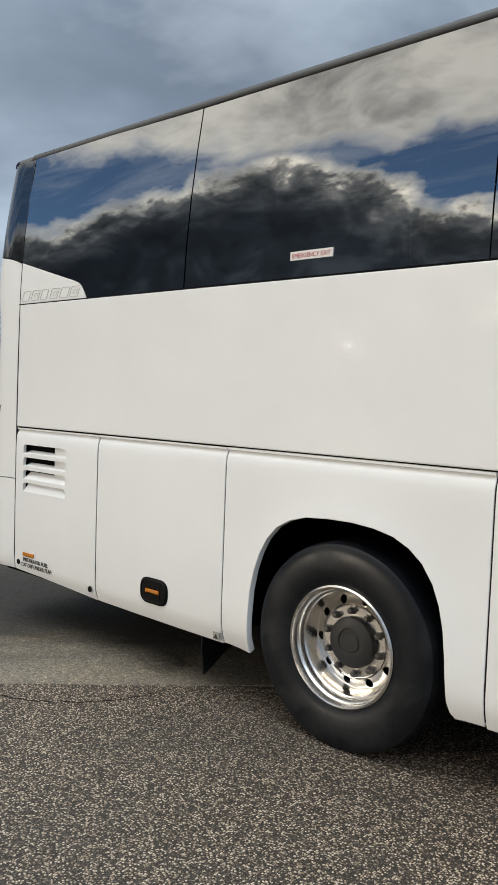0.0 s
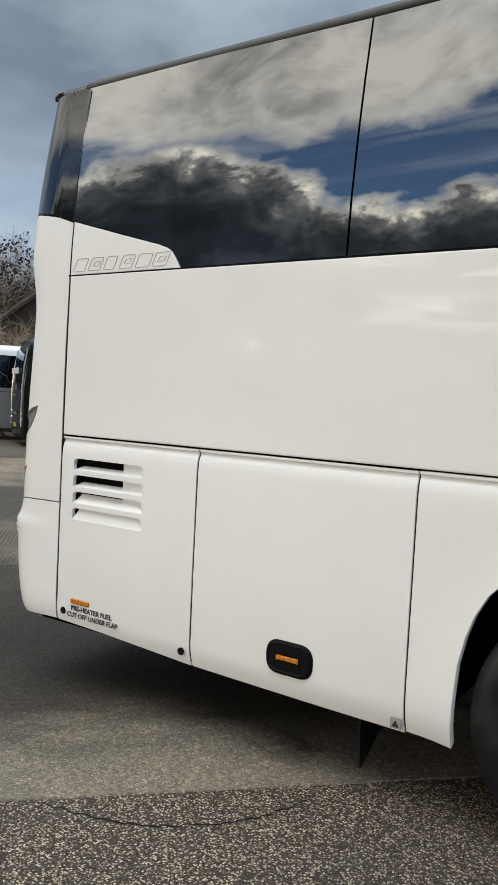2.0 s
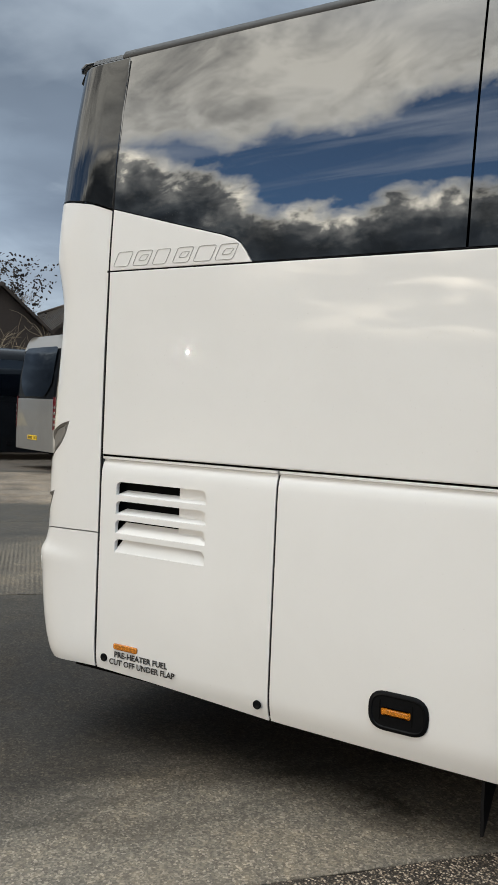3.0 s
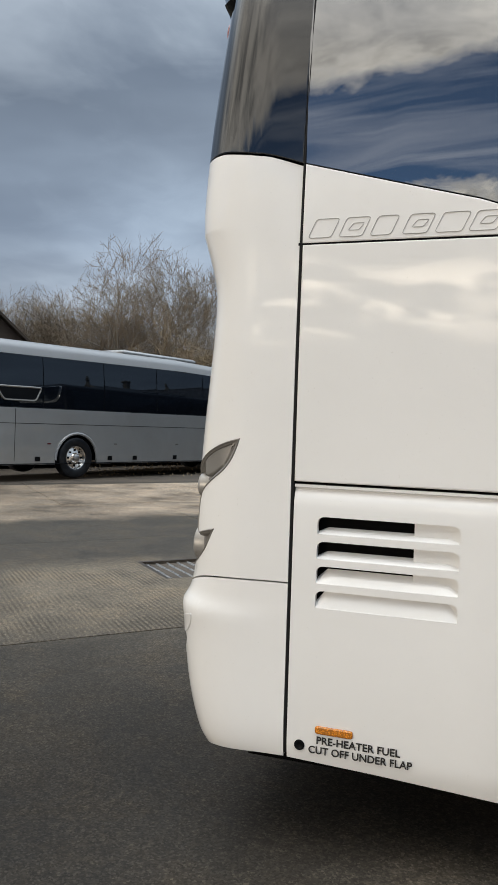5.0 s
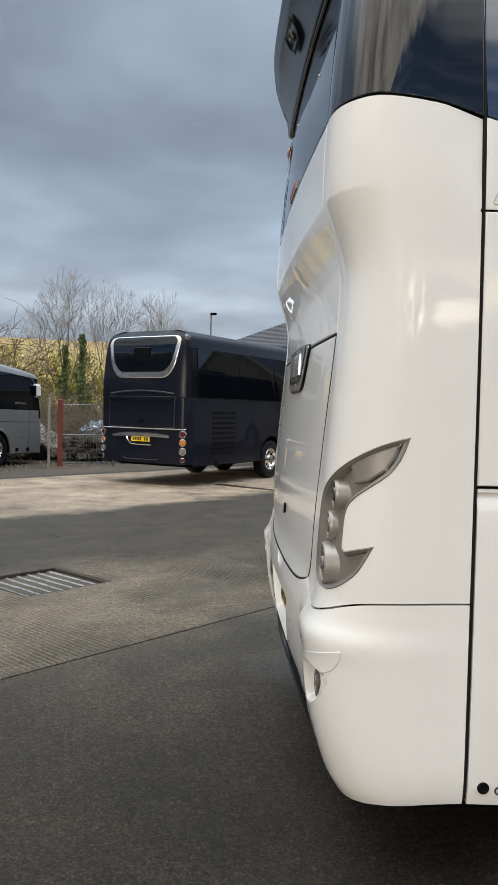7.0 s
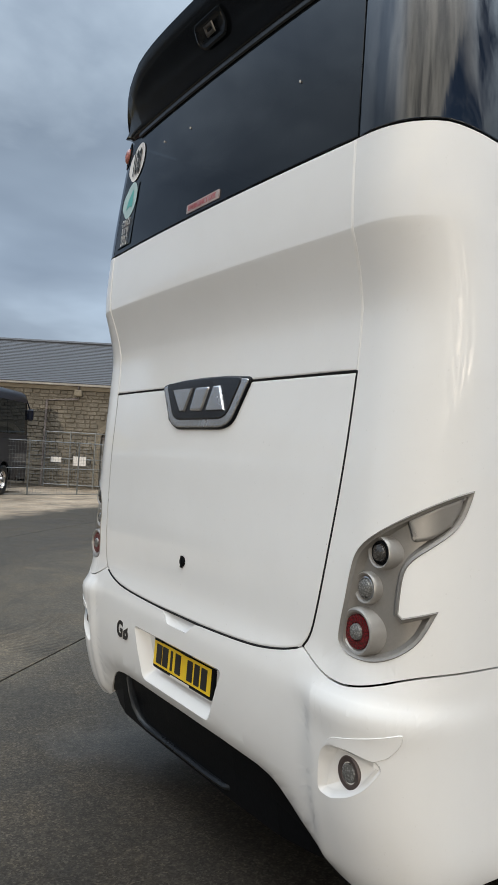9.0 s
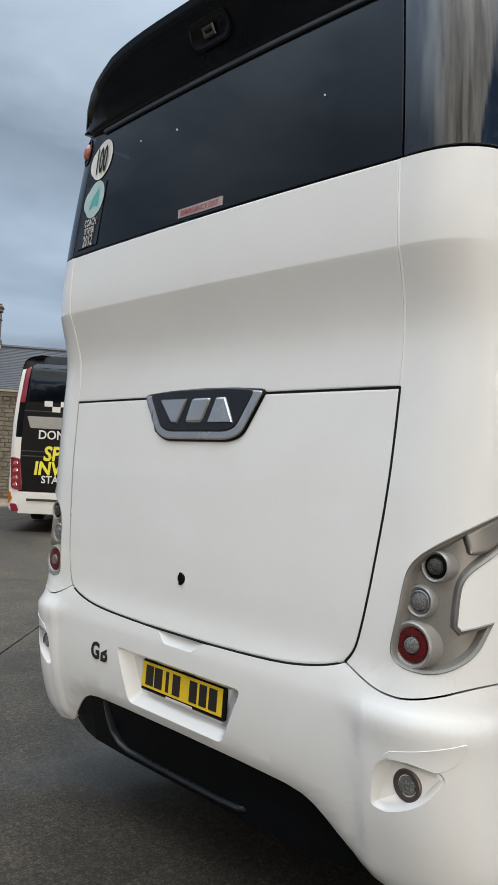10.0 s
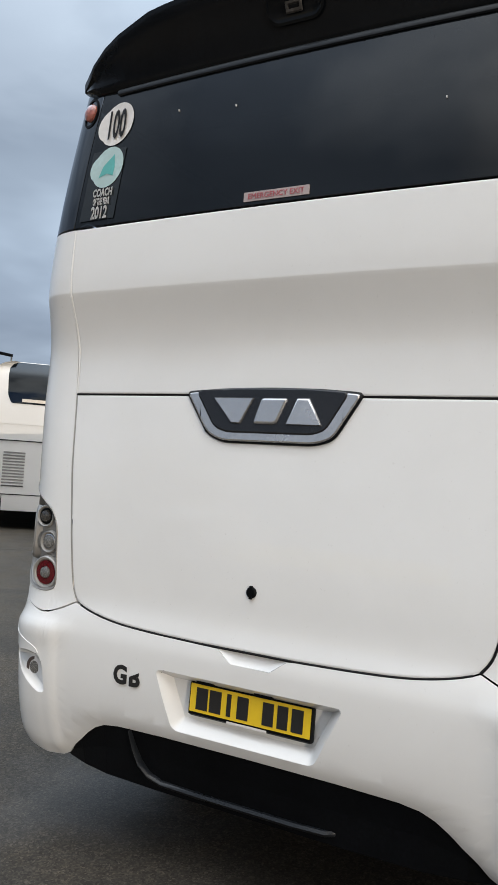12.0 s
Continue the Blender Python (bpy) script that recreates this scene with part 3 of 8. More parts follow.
# ---- mesh helpers ----
class Mesh:
    """Vertices and faces gathered into one part."""

    def __init__(self):
        self.v, self.f = [], []

    def add(self, verts, faces, m=None):
        n = len(self.v)
        self.v += [tuple(m @ Vector(p)) if m else tuple(p) for p in verts]
        self.f += [tuple(n + i for i in f) for f in faces]
        return self

    def box(self, x0, x1, y0, y1, z0, z1, m=None, b=0.0):
        """A box; with b its upright and level edges are chamfered."""
        if not b:
            vs = [(x, y, z) for z in (z0, z1) for y in (y0, y1) for x in (x0, x1)]
            return self.add(vs, [(0, 2, 3, 1), (4, 5, 7, 6), (0, 1, 5, 4), (1, 3, 7, 5), (3, 2, 6, 7), (2, 0, 4, 6)], m)
        vs, fs = [], []
        for z, k in ((z0, b), (z0 + b, 0), (z1 - b, 0), (z1, b)):
            a, c, d, e = x0 + k, x1 - k, y0 + k, y1 - k
            q = b
            vs += [(a + q, d, z), (c - q, d, z), (c, d + q, z), (c, e - q, z), (c - q, e, z), (a + q, e, z), (a, e - q, z), (a, d + q, z)]
        for r in range(3):
            fs += [(8 * r + i, 8 * r + (i + 1) % 8, 8 * r + 8 + (i + 1) % 8, 8 * r + 8 + i) for i in range(8)]
        fs += [tuple(range(7, -1, -1)), tuple(range(24, 32))]
        return self.add(vs, fs, m)

    def lathe(self, prof, n=32, m=None, a0=0.0, a1=2 * math.pi):
        """Turns a profile of (radius, height) round z."""
        full = abs(a1 - a0 - 2 * math.pi) < 1e-6
        k = n if full else n + 1
        vs = [(r * math.cos(a0 + (a1 - a0) * i / n), r * math.sin(a0 + (a1 - a0) * i / n), h) for r, h in prof for i in range(k)]
        fs = [(j * k + i, j * k + (i + 1) % k, (j + 1) * k + (i + 1) % k, (j + 1) * k + i) for j in range(len(prof) - 1) for i in range(n)]
        return self.add(vs, fs, m)

    def tube(self, pts, radii, n=6, cap=True):
        """A tube along points."""
        base, up = len(self.v), Vector((0.31, 0.17, 0.93))
        pts = [Vector(p) for p in pts]
        for i, p in enumerate(pts):
            t = (pts[min(i + 1, len(pts) - 1)] - pts[max(i - 1, 0)]).normalized()
            a = t.cross(up)
            a = (a if a.length > 0.05 else t.cross(Vector((1, 0, 0)))).normalized()
            c = t.cross(a)
            r = radii[i] if isinstance(radii, (list, tuple)) else radii
            self.v += [tuple(p + a * (r * math.cos(2 * math.pi * k / n)) + c * (r * math.sin(2 * math.pi * k / n))) for k in range(n)]
        for i in range(len(pts) - 1):
            self.f += [(base + i * n + k, base + i * n + (k + 1) % n, base + (i + 1) * n + (k + 1) % n, base + (i + 1) * n + k) for k in range(n)]
        if cap:
            self.f += [tuple(base + k for k in range(n - 1, -1, -1)), tuple(base + (len(pts) - 1) * n + k for k in range(n))]
        return self

    def loft(self, loops, cap0=False, cap1=True):
        base, n = len(self.v), len(loops[0])
        for lp in loops:
            self.v += [tuple(p) for p in lp]
        for i in range(len(loops) - 1):
            self.f += [(base + i * n + k, base + i * n + (k + 1) % n, base + (i + 1) * n + (k + 1) % n, base + (i + 1) * n + k) for k in range(n)]
        if cap0:
            self.f.append(tuple(base + k for k in range(n - 1, -1, -1)))
        if cap1:
            self.f.append(tuple(base + (len(loops) - 1) * n + k for k in range(n)))
        return self

    def prism(self, outline, d0, d1, m=None):
        """An outline in x, y drawn out from d0 to d1 in z."""
        n = len(outline)
        vs = [(x, y, d0) for x, y in outline] + [(x, y, d1) for x, y in outline]
        fs = [(i, (i + 1) % n, n + (i + 1) % n, n + i) for i in range(n)] + [tuple(range(n - 1, -1, -1)), tuple(range(n, 2 * n))]
        return self.add(vs, fs, m)

    def data(self, name, mat, smooth=35):
        me = bpy.data.meshes.new(name)
        me.from_pydata(self.v, [], self.f)
        finish(me, mat, smooth)
        return me


def finish(me, mat, smooth):
    me.materials.append(mat)
    bm = bmesh.new()
    bm.from_mesh(me)
    bmesh.ops.recalc_face_normals(bm, faces=bm.faces)
    bm.to_mesh(me)
    bm.free()
    if smooth:
        me.shade_smooth()
        me.set_sharp_from_angle(angle=radians(smooth))


def part(name, mesh, mat, parent=None, label="", smooth=35):
    """ONE mesh object under a thing or a part."""
    me = mesh.data(name, mat, smooth) if isinstance(mesh, Mesh) else mesh
    ob = new(name, me)
    ob.parent = parent
    return tagged(ob, label)


def thing(name, label, category, m=None, group=""):
    ob = new(name)
    ob.empty_display_size = 0.2
    if m:
        ob.matrix_world = m
    return tagged(ob, label, category, group)


def words(text, size, mat, parent, m, name="lettering", align="LEFT", shear=0.0, stretch=1.0, depth=0.0006, bold=0.0):
    cu = bpy.data.curves.new(name, "FONT")
    cu.body, cu.size, cu.align_x, cu.extrude, cu.shear, cu.offset = text, size, align, depth, shear, bold
    cu.resolution_u = 3
    ob = bpy.data.objects.new("text_source", cu)
    scene.collection.objects.link(ob)
    bpy.context.view_layer.update()
    me = bpy.data.meshes.new_from_object(ob)
    bpy.data.objects.remove(ob)
    bpy.data.curves.remove(cu)
    me.transform(m @ Matrix.Diagonal((stretch, 1, 1, 1)))
    me.materials.clear()
    me.materials.append(mat)
    ob = new(name, me)
    ob.parent = parent
    return ob


def side_at(x, y, z):
    """Lettering frame on the off side: reads towards +x, faces -y."""
    return Matrix(((1, 0, 0, x), (0, 0, -1, y), (0, 1, 0, z), (0, 0, 0, 1)))


def rear_at(x, y, z):
    """Lettering frame on the rear: reads towards -y, faces -x."""
    return Matrix(((0, 0, -1, x), (-1, 0, 0, y), (0, 1, 0, z), (0, 0, 0, 1)))


def curve_through(z, tab):
    """Monotone cubic through (height, value) pairs."""
    if z <= tab[0][0]:
        return tab[0][1]
    if z >= tab[-1][0]:
        return tab[-1][1]
    i = max(k for k in range(len(tab) - 1) if tab[k][0] <= z)
    slope = [(tab[k + 1][1] - tab[k][1]) / (tab[k + 1][0] - tab[k][0]) for k in range(len(tab) - 1)]

    def tangent(k):
        if k == 0 or k == len(tab) - 1:
            return slope[min(k, len(slope) - 1)]
        a, b = slope[k - 1], slope[k]
        return 0.0 if a * b <= 0 else 2 * a * b / (a + b)

    h = tab[i + 1][0] - tab[i][0]
    t = (z - tab[i][0]) / h
    t2, t3 = t * t, t * t * t
    return (2 * t3 - 3 * t2 + 1) * tab[i][1] + (t3 - 2 * t2 + t) * h * tangent(i) + (3 * t2 - 2 * t3) * tab[i + 1][1] + (t3 - t2) * h * tangent(i + 1)


class Skin:
    """A coach's outer skin. c runs round the body from the middle of the rear, + to the off side; z is the height.
    Locally x points forward from the rear and y to the near side, with the middle at y = 0."""

    def __init__(self, rear, inset, width=2.55, length=12.6, R=0.30, power=2.5, bow=0.02, front=((0, 0.0), (4, 0.0)), crease=None):
        self.rear, self.inset, self.W, self.length, self.R, self.n, self.bow, self.front = rear, inset, width, length, R, power, bow, front
        self.arc, self.c0, self.crease = R * 1.5, width / 2 - R, crease
        self.c_side = self.c0 + self.arc                      # here the straight side begins
        self.c_front = self.c_side + length - 2 * R           # here it ends
        self.c_end = self.c_front + self.arc + self.c0

    def back(self, z):
        if self.crease and z < self.crease:
            return curve_through(z, [t for t in self.rear if t[0] <= self.crease])
        return curve_through(z, [t for t in self.rear if not self.crease or t[0] >= self.crease])

    def at(self, c, z, off=0.0):
        sg, a = (1 if c >= 0 else -1), abs(c)
        flip = a > (self.c_side + self.c_front) / 2
        if flip:
            a = self.c_end - a
        if a <= self.c0:
            x, y, w = self.bow * (a / self.c0) ** 2, self.W / 2 - a, 1.0
        elif a <= self.c_side:
            th = (a - self.c0) / self.arc * math.pi / 2
            x = self.R - self.R * max(math.cos(th), 0.0) ** (2 / self.n) + self.bow * (1 - (a - self.c0) / self.arc)
            y, w = self.R - self.R * max(math.sin(th), 0.0) ** (2 / self.n), max(0.0, 1 - ((a - self.c0) / self.arc) ** 2)
        else:
            x, y, w = self.R + a - self.c_side, 0.0, 0.0
        yi = curve_through(z, self.inset)
        if flip:
            x = self.length - x - w * curve_through(z, self.front)
        else:
            x += w * self.back(z)
        y = y + yi * max(0.0, (self.W / 2 - y) / (self.W / 2))
        yy = -sg * (self.W / 2 - y)
        if self.crease:
            k, h = min(1.0, max(0.0, (yy - 0.93) / 0.16)), min(1.0, max(0.0, (1.95 - z) / 0.6))
            yy -= 0.036 * k * k * (3 - 2 * k) * h * h * (3 - 2 * h)
        p = Vector((x, yy, z))
        return p - self.normal(c, z) * off if off else p

    def normal(self, c, z):
        e = 0.004
        a = self.at(c + e, z) - self.at(c - e, z)
        b = self.at(c, z + e) - self.at(c, z - e)
        n = a.cross(b)
        n = n.normalized() if n.length > 1e-9 else Vector((0, -1, 0))
        return n

    def cx(self, x):
        """c of a place x along the off side."""
        return self.c_side + x - self.R


def shrink(poly, d):
    """A closed outline drawn in by d."""
    area = sum(a[0] * b[1] - b[0] * a[1] for a, b in zip(poly, poly[1:] + poly[:1]))
    s, out, n = (1 if area > 0 else -1), [], len(poly)
    for i in range(n):
        p0, p1, p2 = Vector(poly[i - 1]), Vector(poly[i]), Vector(poly[(i + 1) % n])
        e1, e2 = (p1 - p0), (p2 - p1)
        if e1.length < 1e-9 or e2.length < 1e-9:
            out.append(tuple(p1))
            continue
        n1, n2 = Vector((-e1.y, e1.x)).normalized() * s, Vector((-e2.y, e2.x)).normalized() * s
        b = n1 + n2
        k = max(b.length_squared / 2, 0.35)
        q = p1 + b * (d / k)
        out.append((q.x, q.y))
    return out


def flowing(pts, limit=50.0, times=2):
    """A closed outline with its slight corners cut twice over and its sharp ones kept."""
    for _ in range(times):
        out, n = [], len(pts)
        for i in range(n):
            p0, p1, p2 = Vector(pts[i - 1]), Vector(pts[i]), Vector(pts[(i + 1) % n])
            if (p1 - p0).angle(p2 - p1) > radians(limit):
                out.append(tuple(p1))
            else:
                out += [tuple(p1.lerp(p0, 0.25)), tuple(p1.lerp(p2, 0.25))]
        pts = out
    return pts


def eased(pts, times=2):
    """An open line with its corners cut; both ends stay."""
    for _ in range(times):
        cut = [q for a, b in zip(pts, pts[1:]) for q in (tuple(Vector(a).lerp(Vector(b), 0.25)), tuple(Vector(a).lerp(Vector(b), 0.75)))]
        pts = [pts[0]] + cut[1:-1] + [pts[-1]]
    return pts


def soft(pts, r, n=4, only=None):
    """An outline with its corners rounded by r."""
    out, m = [], len(pts)
    for i in range(m):
        p0, p1, p2 = Vector(pts[i - 1]), Vector(pts[i]), Vector(pts[(i + 1) % m])
        if only is not None and i not in only:
            out.append(tuple(p1))
            continue
        a, b = (p0 - p1), (p2 - p1)
        ra = min(r, a.length * 0.45, b.length * 0.45)
        A, B = p1 + a.normalized() * ra, p1 + b.normalized() * ra
        for k in range(n + 1):
            t = k / n
            q = A * (1 - t) ** 2 + p1 * (2 * t * (1 - t)) + B * t * t
            out.append((q.x, q.y))
    return out


def curved(outline, surf, cu, cv, gap=0.003, thick=0.02, holes=(), edge=0.004, drop=0.003, lift=0.0):
    """A sheet with the given outline, laid on surf(u, v, depth), with rounded edges and a thickness."""
    bm = bmesh.new()
    ring = shrink(list(outline), gap)
    if holes:
        for loop in [ring] + [list(h) for h in holes]:
            vs = [bm.verts.new((x, y, 0)) for x, y in loop]
            for p, q in zip(vs, vs[1:] + vs[:1]):
                bm.edges.new((p, q))
        bmesh.ops.triangle_fill(bm, use_beauty=True, edges=bm.edges[:])
    else:
        bm.faces.new([bm.verts.new((x, y, 0)) for x, y in ring])
    us, vs = [p[0] for p in ring], [p[1] for p in ring]
    for co, no, lo, hi in ((cu, (1, 0, 0), min(us), max(us)), (cv, (0, 1, 0), min(vs), max(vs))):
        for t in co:
            if lo + 0.006 < t < hi - 0.006:
                bmesh.ops.bisect_plane(bm, geom=bm.verts[:] + bm.edges[:] + bm.faces[:], plane_co=(t * no[0], t * no[1], 0), plane_no=no, dist=1e-5)
    bmesh.ops.remove_doubles(bm, verts=bm.verts, dist=0.0012 if holes else 2e-5)
    if holes:
        drop = 0.0
    elif edge:
        bmesh.ops.inset_region(bm, faces=bm.faces[:], thickness=2 * edge, use_boundary=True, use_even_offset=False)
        bmesh.ops.inset_region(bm, faces=bm.faces[:], thickness=edge, use_boundary=True, use_even_offset=False)
    rim = [e for e in bm.edges if len(e.link_faces) == 1]
    rv = {v for e in rim for v in e.verts}
    flat = {v: (v.co.x, v.co.y) for v in bm.verts}
    deep = {}
    for v in rv:
        deep[v] = bm.verts.new(surf(*flat[v], thick - lift))
    for e in rim:
        a, b = e.verts
        bm.faces.new((a, b, deep[b], deep[a]))
    for v, (x, y) in flat.items():
        v.co = surf(x, y, (drop if v in rv else 0.0) - lift)
    me = bpy.data.meshes.new("sheet")
    bmesh.ops.recalc_face_normals(bm, faces=bm.faces)
    bm.to_mesh(me)
    bm.free()
    return me


def sheet(name, me, mat, parent, label="", smooth=50):
    me.name = name
    me.materials.append(mat)
    me.shade_smooth()
    me.set_sharp_from_angle(angle=radians(smooth))
    ob = new(name, me)
    ob.parent = parent
    return tagged(ob, label)


def steps(a, b, n):
    return [a + (b - a) * i / n for i in range(1, n)]


def ring_at(x, y, r, n=20, a0=0.0):
    return [(x + r * math.cos(a0 + 2 * math.pi * i / n), y + r * math.sin(a0 + 2 * math.pi * i / n)) for i in range(n)]


AXIS_Y = Matrix.Rotation(radians(90), 4, "X")       # turns z to -y, the off side
AXIS_X = Matrix.Rotation(radians(-90), 4, "Y")      # turns z to -x, the rear


def wheel(parent, x, y, z, r=0.5, dish=0.155, plain=False, label=""):
    """A coach wheel facing -y at (x, y, z): tyre, deep alloy rim with hand holes, nuts and a hub."""
    w = new("wheel")
    w.parent = parent
    w.matrix_local = Matrix.Translation((x, y, z)) @ AXIS_Y
    if label:
        tagged(w, label)
    k = r / 0.5
    tyre = Mesh().lathe([(0.288 * k, -0.26), (0.300 * k, -0.27), (0.40 * k, -0.285), (0.47 * k, -0.27), (0.494 * k, -0.24), (0.5 * k, -0.20), (0.5 * k, -0.055), (0.497 * k, -0.028), (0.490 * k, -0.012), (0.476 * k, -0.002), (0.45 * k, 0.005), (0.42 * k, 0.009), (0.38 * k, 0.010), (0.34 * k, 0.006), (0.315 * k, -0.001), (0.30 * k, -0.010), (0.288 * k, -0.02)], 64)
    part("tyre", tyre, WORNRUB, w, "", 30)
    if plain:
        rim = Mesh().lathe([(0.292 * k, -0.02), (0.285 * k, -0.01), (0.272 * k, -0.015), (0.262 * k, -0.05), (0.245 * k, -0.09), (0.12 * k, -0.05), (0.10 * k, -0.02), (0.0, -0.015)], 28)
        part("rim", rim, ALU, w)
        hub = Mesh().lathe([(0.09 * k, -0.03), (0.085 * k, 0.03), (0.06 * k, 0.045), (0.0, 0.05)], 20)
        part("hub", hub, STEEL, w)
        for i in range(8):
            a = 2 * math.pi * i / 8
            # dark discs on the rim stand for the shade in the hand holes
            part("hand_hole", Mesh().lathe([(0.03, 0.0), (0.028, 0.006), (0.0, 0.004)], 12, Matrix.Translation((0.19 * k * math.cos(a), 0.19 * k * math.sin(a), -0.062))), DARK, w)
        return w
    barrel = Mesh().lathe([(0.296, -0.022), (0.294, -0.008), (0.286, -0.002), (0.278, -0.006), (0.272, -0.02), (0.270, -0.035), (0.264, -0.042), (0.258, -0.055), (0.256, -0.075), (0.250, -0.082), (0.248, -0.115), (0.244, -dish + 0.01), (0.238, -dish - 0.008), (0.230, -dish - 0.014)], 72)
    part("rim", barrel, ALU, w, "polished alloy rim", 25)

    def disc_at(a, rr, dep):
        prof = curve_through(rr, [(0.10, -dish + 0.012), (0.176, -dish + 0.012), (0.183, -dish + 0.018), (0.189, -dish + 0.004), (0.232, -dish - 0.012)])
        return Vector((rr * math.cos(a), rr * math.sin(a), prof - dep))

    s = 2 * math.pi / 10
    for i in range(10):
        a = s * i + 0.1
        hole = [(a + q[0] / 0.209, 0.209 + q[1]) for q in ring_at(0, 0, 0.0205, 18)]
        seg = curved([(a - s / 2, 0.10), (a + s / 2, 0.10), (a + s / 2, 0.2315), (a - s / 2, 0.2315)], disc_at, steps(a - s / 2, a + s / 2, 6), [0.14, 0.172, 0.177, 0.180, 0.183, 0.186, 0.21], gap=0.0, thick=0.012, holes=[hole], edge=0.0, drop=0.0)
        sheet("rim_segment", seg, ALU, w, "", 60)
        b = a + s / 2
        nut = Mesh().lathe([(0.021, 0.0), (0.021, 0.008), (0.016, 0.010), (0.016, 0.030), (0.012, 0.036), (0.0, 0.037)], 6, Matrix.Translation((0.153 * math.cos(b), 0.153 * math.sin(b), -dish + 0.012)))
        part("wheel_nut", nut, NUTGREY, w, "", 30)
    part("hub", Mesh().lathe([(0.126, -dish + 0.005), (0.126, -dish + 0.030), (0.122, -dish + 0.044), (0.110, -dish + 0.050), (0.070, -dish + 0.052), (0.066, -dish + 0.046), (0.05, -dish + 0.046), (0.045, -dish + 0.052), (0.0, -dish + 0.053)], 40), surface("hub_black", (0.012, 0.012, 0.013), 0.55, 0, 0.5, 12, 60, 0.3), w, "dull black hub cover", 40)
    # near-black disc paints the shade behind the rim
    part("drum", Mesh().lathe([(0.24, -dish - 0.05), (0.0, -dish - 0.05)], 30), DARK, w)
    return w


def bars_for_plate(parent, x, y, z, w, h, n=7, slant=0.0):
    """Plain dark bars in place of a registration."""
    pitch = w * 0.86 / n
    for i in range(n):
        if i == 4 and n == 7:
            continue
        y0 = y + w * 0.43 - pitch * (i + 0.5)
        part("plate_bar", Mesh().box(x - 0.0012, x, y0 - pitch * 0.33, y0 + pitch * 0.33, z - h * 0.33, z + h * 0.33), INK, parent)


# ---- the white coach ----
def white_coach():
    tilt = [(0.30, 0.045), (0.36, 0.022), (0.42, 0.006), (0.50, 0.0), (1.42, 0.002), (2.25, 0.012), (3.26, 0.122), (3.34, 0.15)]
    rear = [(0.30, 0.085), (0.36, 0.05), (0.45, 0.015), (0.60, -0.025), (0.75, -0.043), (0.88, -0.047), (0.96, -0.036), (1.03, -0.020), (1.16, -0.019), (1.5, 0.0), (1.8, 0.027), (1.95, 0.040), (2.06, 0.044), (2.14, 0.034), (2.22, 0.012), (2.325, -0.024),
            (2.40, -0.027), (2.6, -0.018), (3.12, 0.026), (3.34, 0.048)]
    sk = Skin(rear, tilt, crease=2.325)
    root = thing("coach", "white coach with black privacy glass parked on the yard", "coach", Matrix.Translation((0, 1.275, 0)))
    P = lambda c, z, d=0.0: sk.at(c, z, d)
    cx = sk.cx
    XL = 12.0                                                  # side panels end here, at the front corner
    corner = [sk.c0 - 0.05 + i * (sk.arc + 0.10) / 20 for i in range(21)]
    corner_all = sorted(corner + [-q for q in corner])
    zc = [0.32, 0.335, 0.35, 0.37, 0.39, 0.42, 0.46, 0.5] + [0.55 + 0.05 * i for i in range(28)]
    zr = zc + [1.98, 2.03, 2.08, 2.11, 2.14, 2.18, 2.22, 2.27, 2.31, 2.324, 2.327, 2.335, 2.36, 2.4, 2.5, 2.56]
    zr = sorted({round(q, 3) for q in zr})

    # lower flaps stand a little proud and have a rounded shoulder along their top
    def flap_at(c, z, d=0.0):
        s = 0.016 * curve_through(z, [(1.27, 0.0), (1.315, 0.12), (1.345, 0.45), (1.362, 0.95), (1.370, 1.10), (1.374, 1.05), (1.3785, 0.40), (1.4, 0.35)])
        return sk.at(c, z, d + s - 0.002)

    fz = [0.34, 0.36, 0.38, 0.41, 0.45, 0.8, 1.27, 1.29, 1.305, 1.32, 1.335, 1.345, 1.353, 1.362, 1.370, 1.374, 1.3785]

    def foot(x):
        return curve_through(x, [(0.45, 0.383), (0.9, 0.365), (1.38, 0.334), (2.47, 0.318), (13.0, 0.318)])

    def lower(x0, x1, holes=(), mid=(), label="", name="side_flap", sg=1):
        xs = [x0] + steps(x0, x1, max(2, int((x1 - x0) / 0.3))) + [x1]
        pts = [(sg * cx(x), foot(x)) for x in xs] + [(sg * cx(x1), 1.3925), (sg * cx(x0), 1.3925)]
        if mid:
            pts = mid
        return sheet(name, curved(pts, flap_at, [sg * cx(x) for x in xs[1:-1]], fz, 0.0042, 0.022, holes, 0.002, 0.002), WHITE, root, label)

    # dark tubes added in the panel gaps to give them their black shade
    for xs, r, z0, z1 in ((0.45, 0.0062, 0.40, 3.25), (1.378, 0.0034, 0.36, 1.37), (2.4725, 0.0034, 0.35, 1.37), (3.953, 0.0034, 0.35, 1.37)):
        for sg in (1, -1):
            gap_run = [(flap_at if z1 < 2 else sk.at)(sg * cx(xs), z0 + (z1 - z0) * i / 24, 0.006) for i in range(25)]
            part("gap_seal", Mesh().tube(gap_run, r, 6, False), RUBBER, root)
    # louvred engine flap
    louvres = []
    for i in range(4):
        z0 = 1.214 - 0.0885 * i
        louvres.append(soft([(cx(0.547), z0), (cx(1.040), z0), (cx(1.040), z0 + 0.062), (cx(0.547), z0 + 0.062)], 0.034, 5, only=(2, 3)))
    flap = lower(0.4535, 1.378, louvres, label="white engine flap with four louvres")
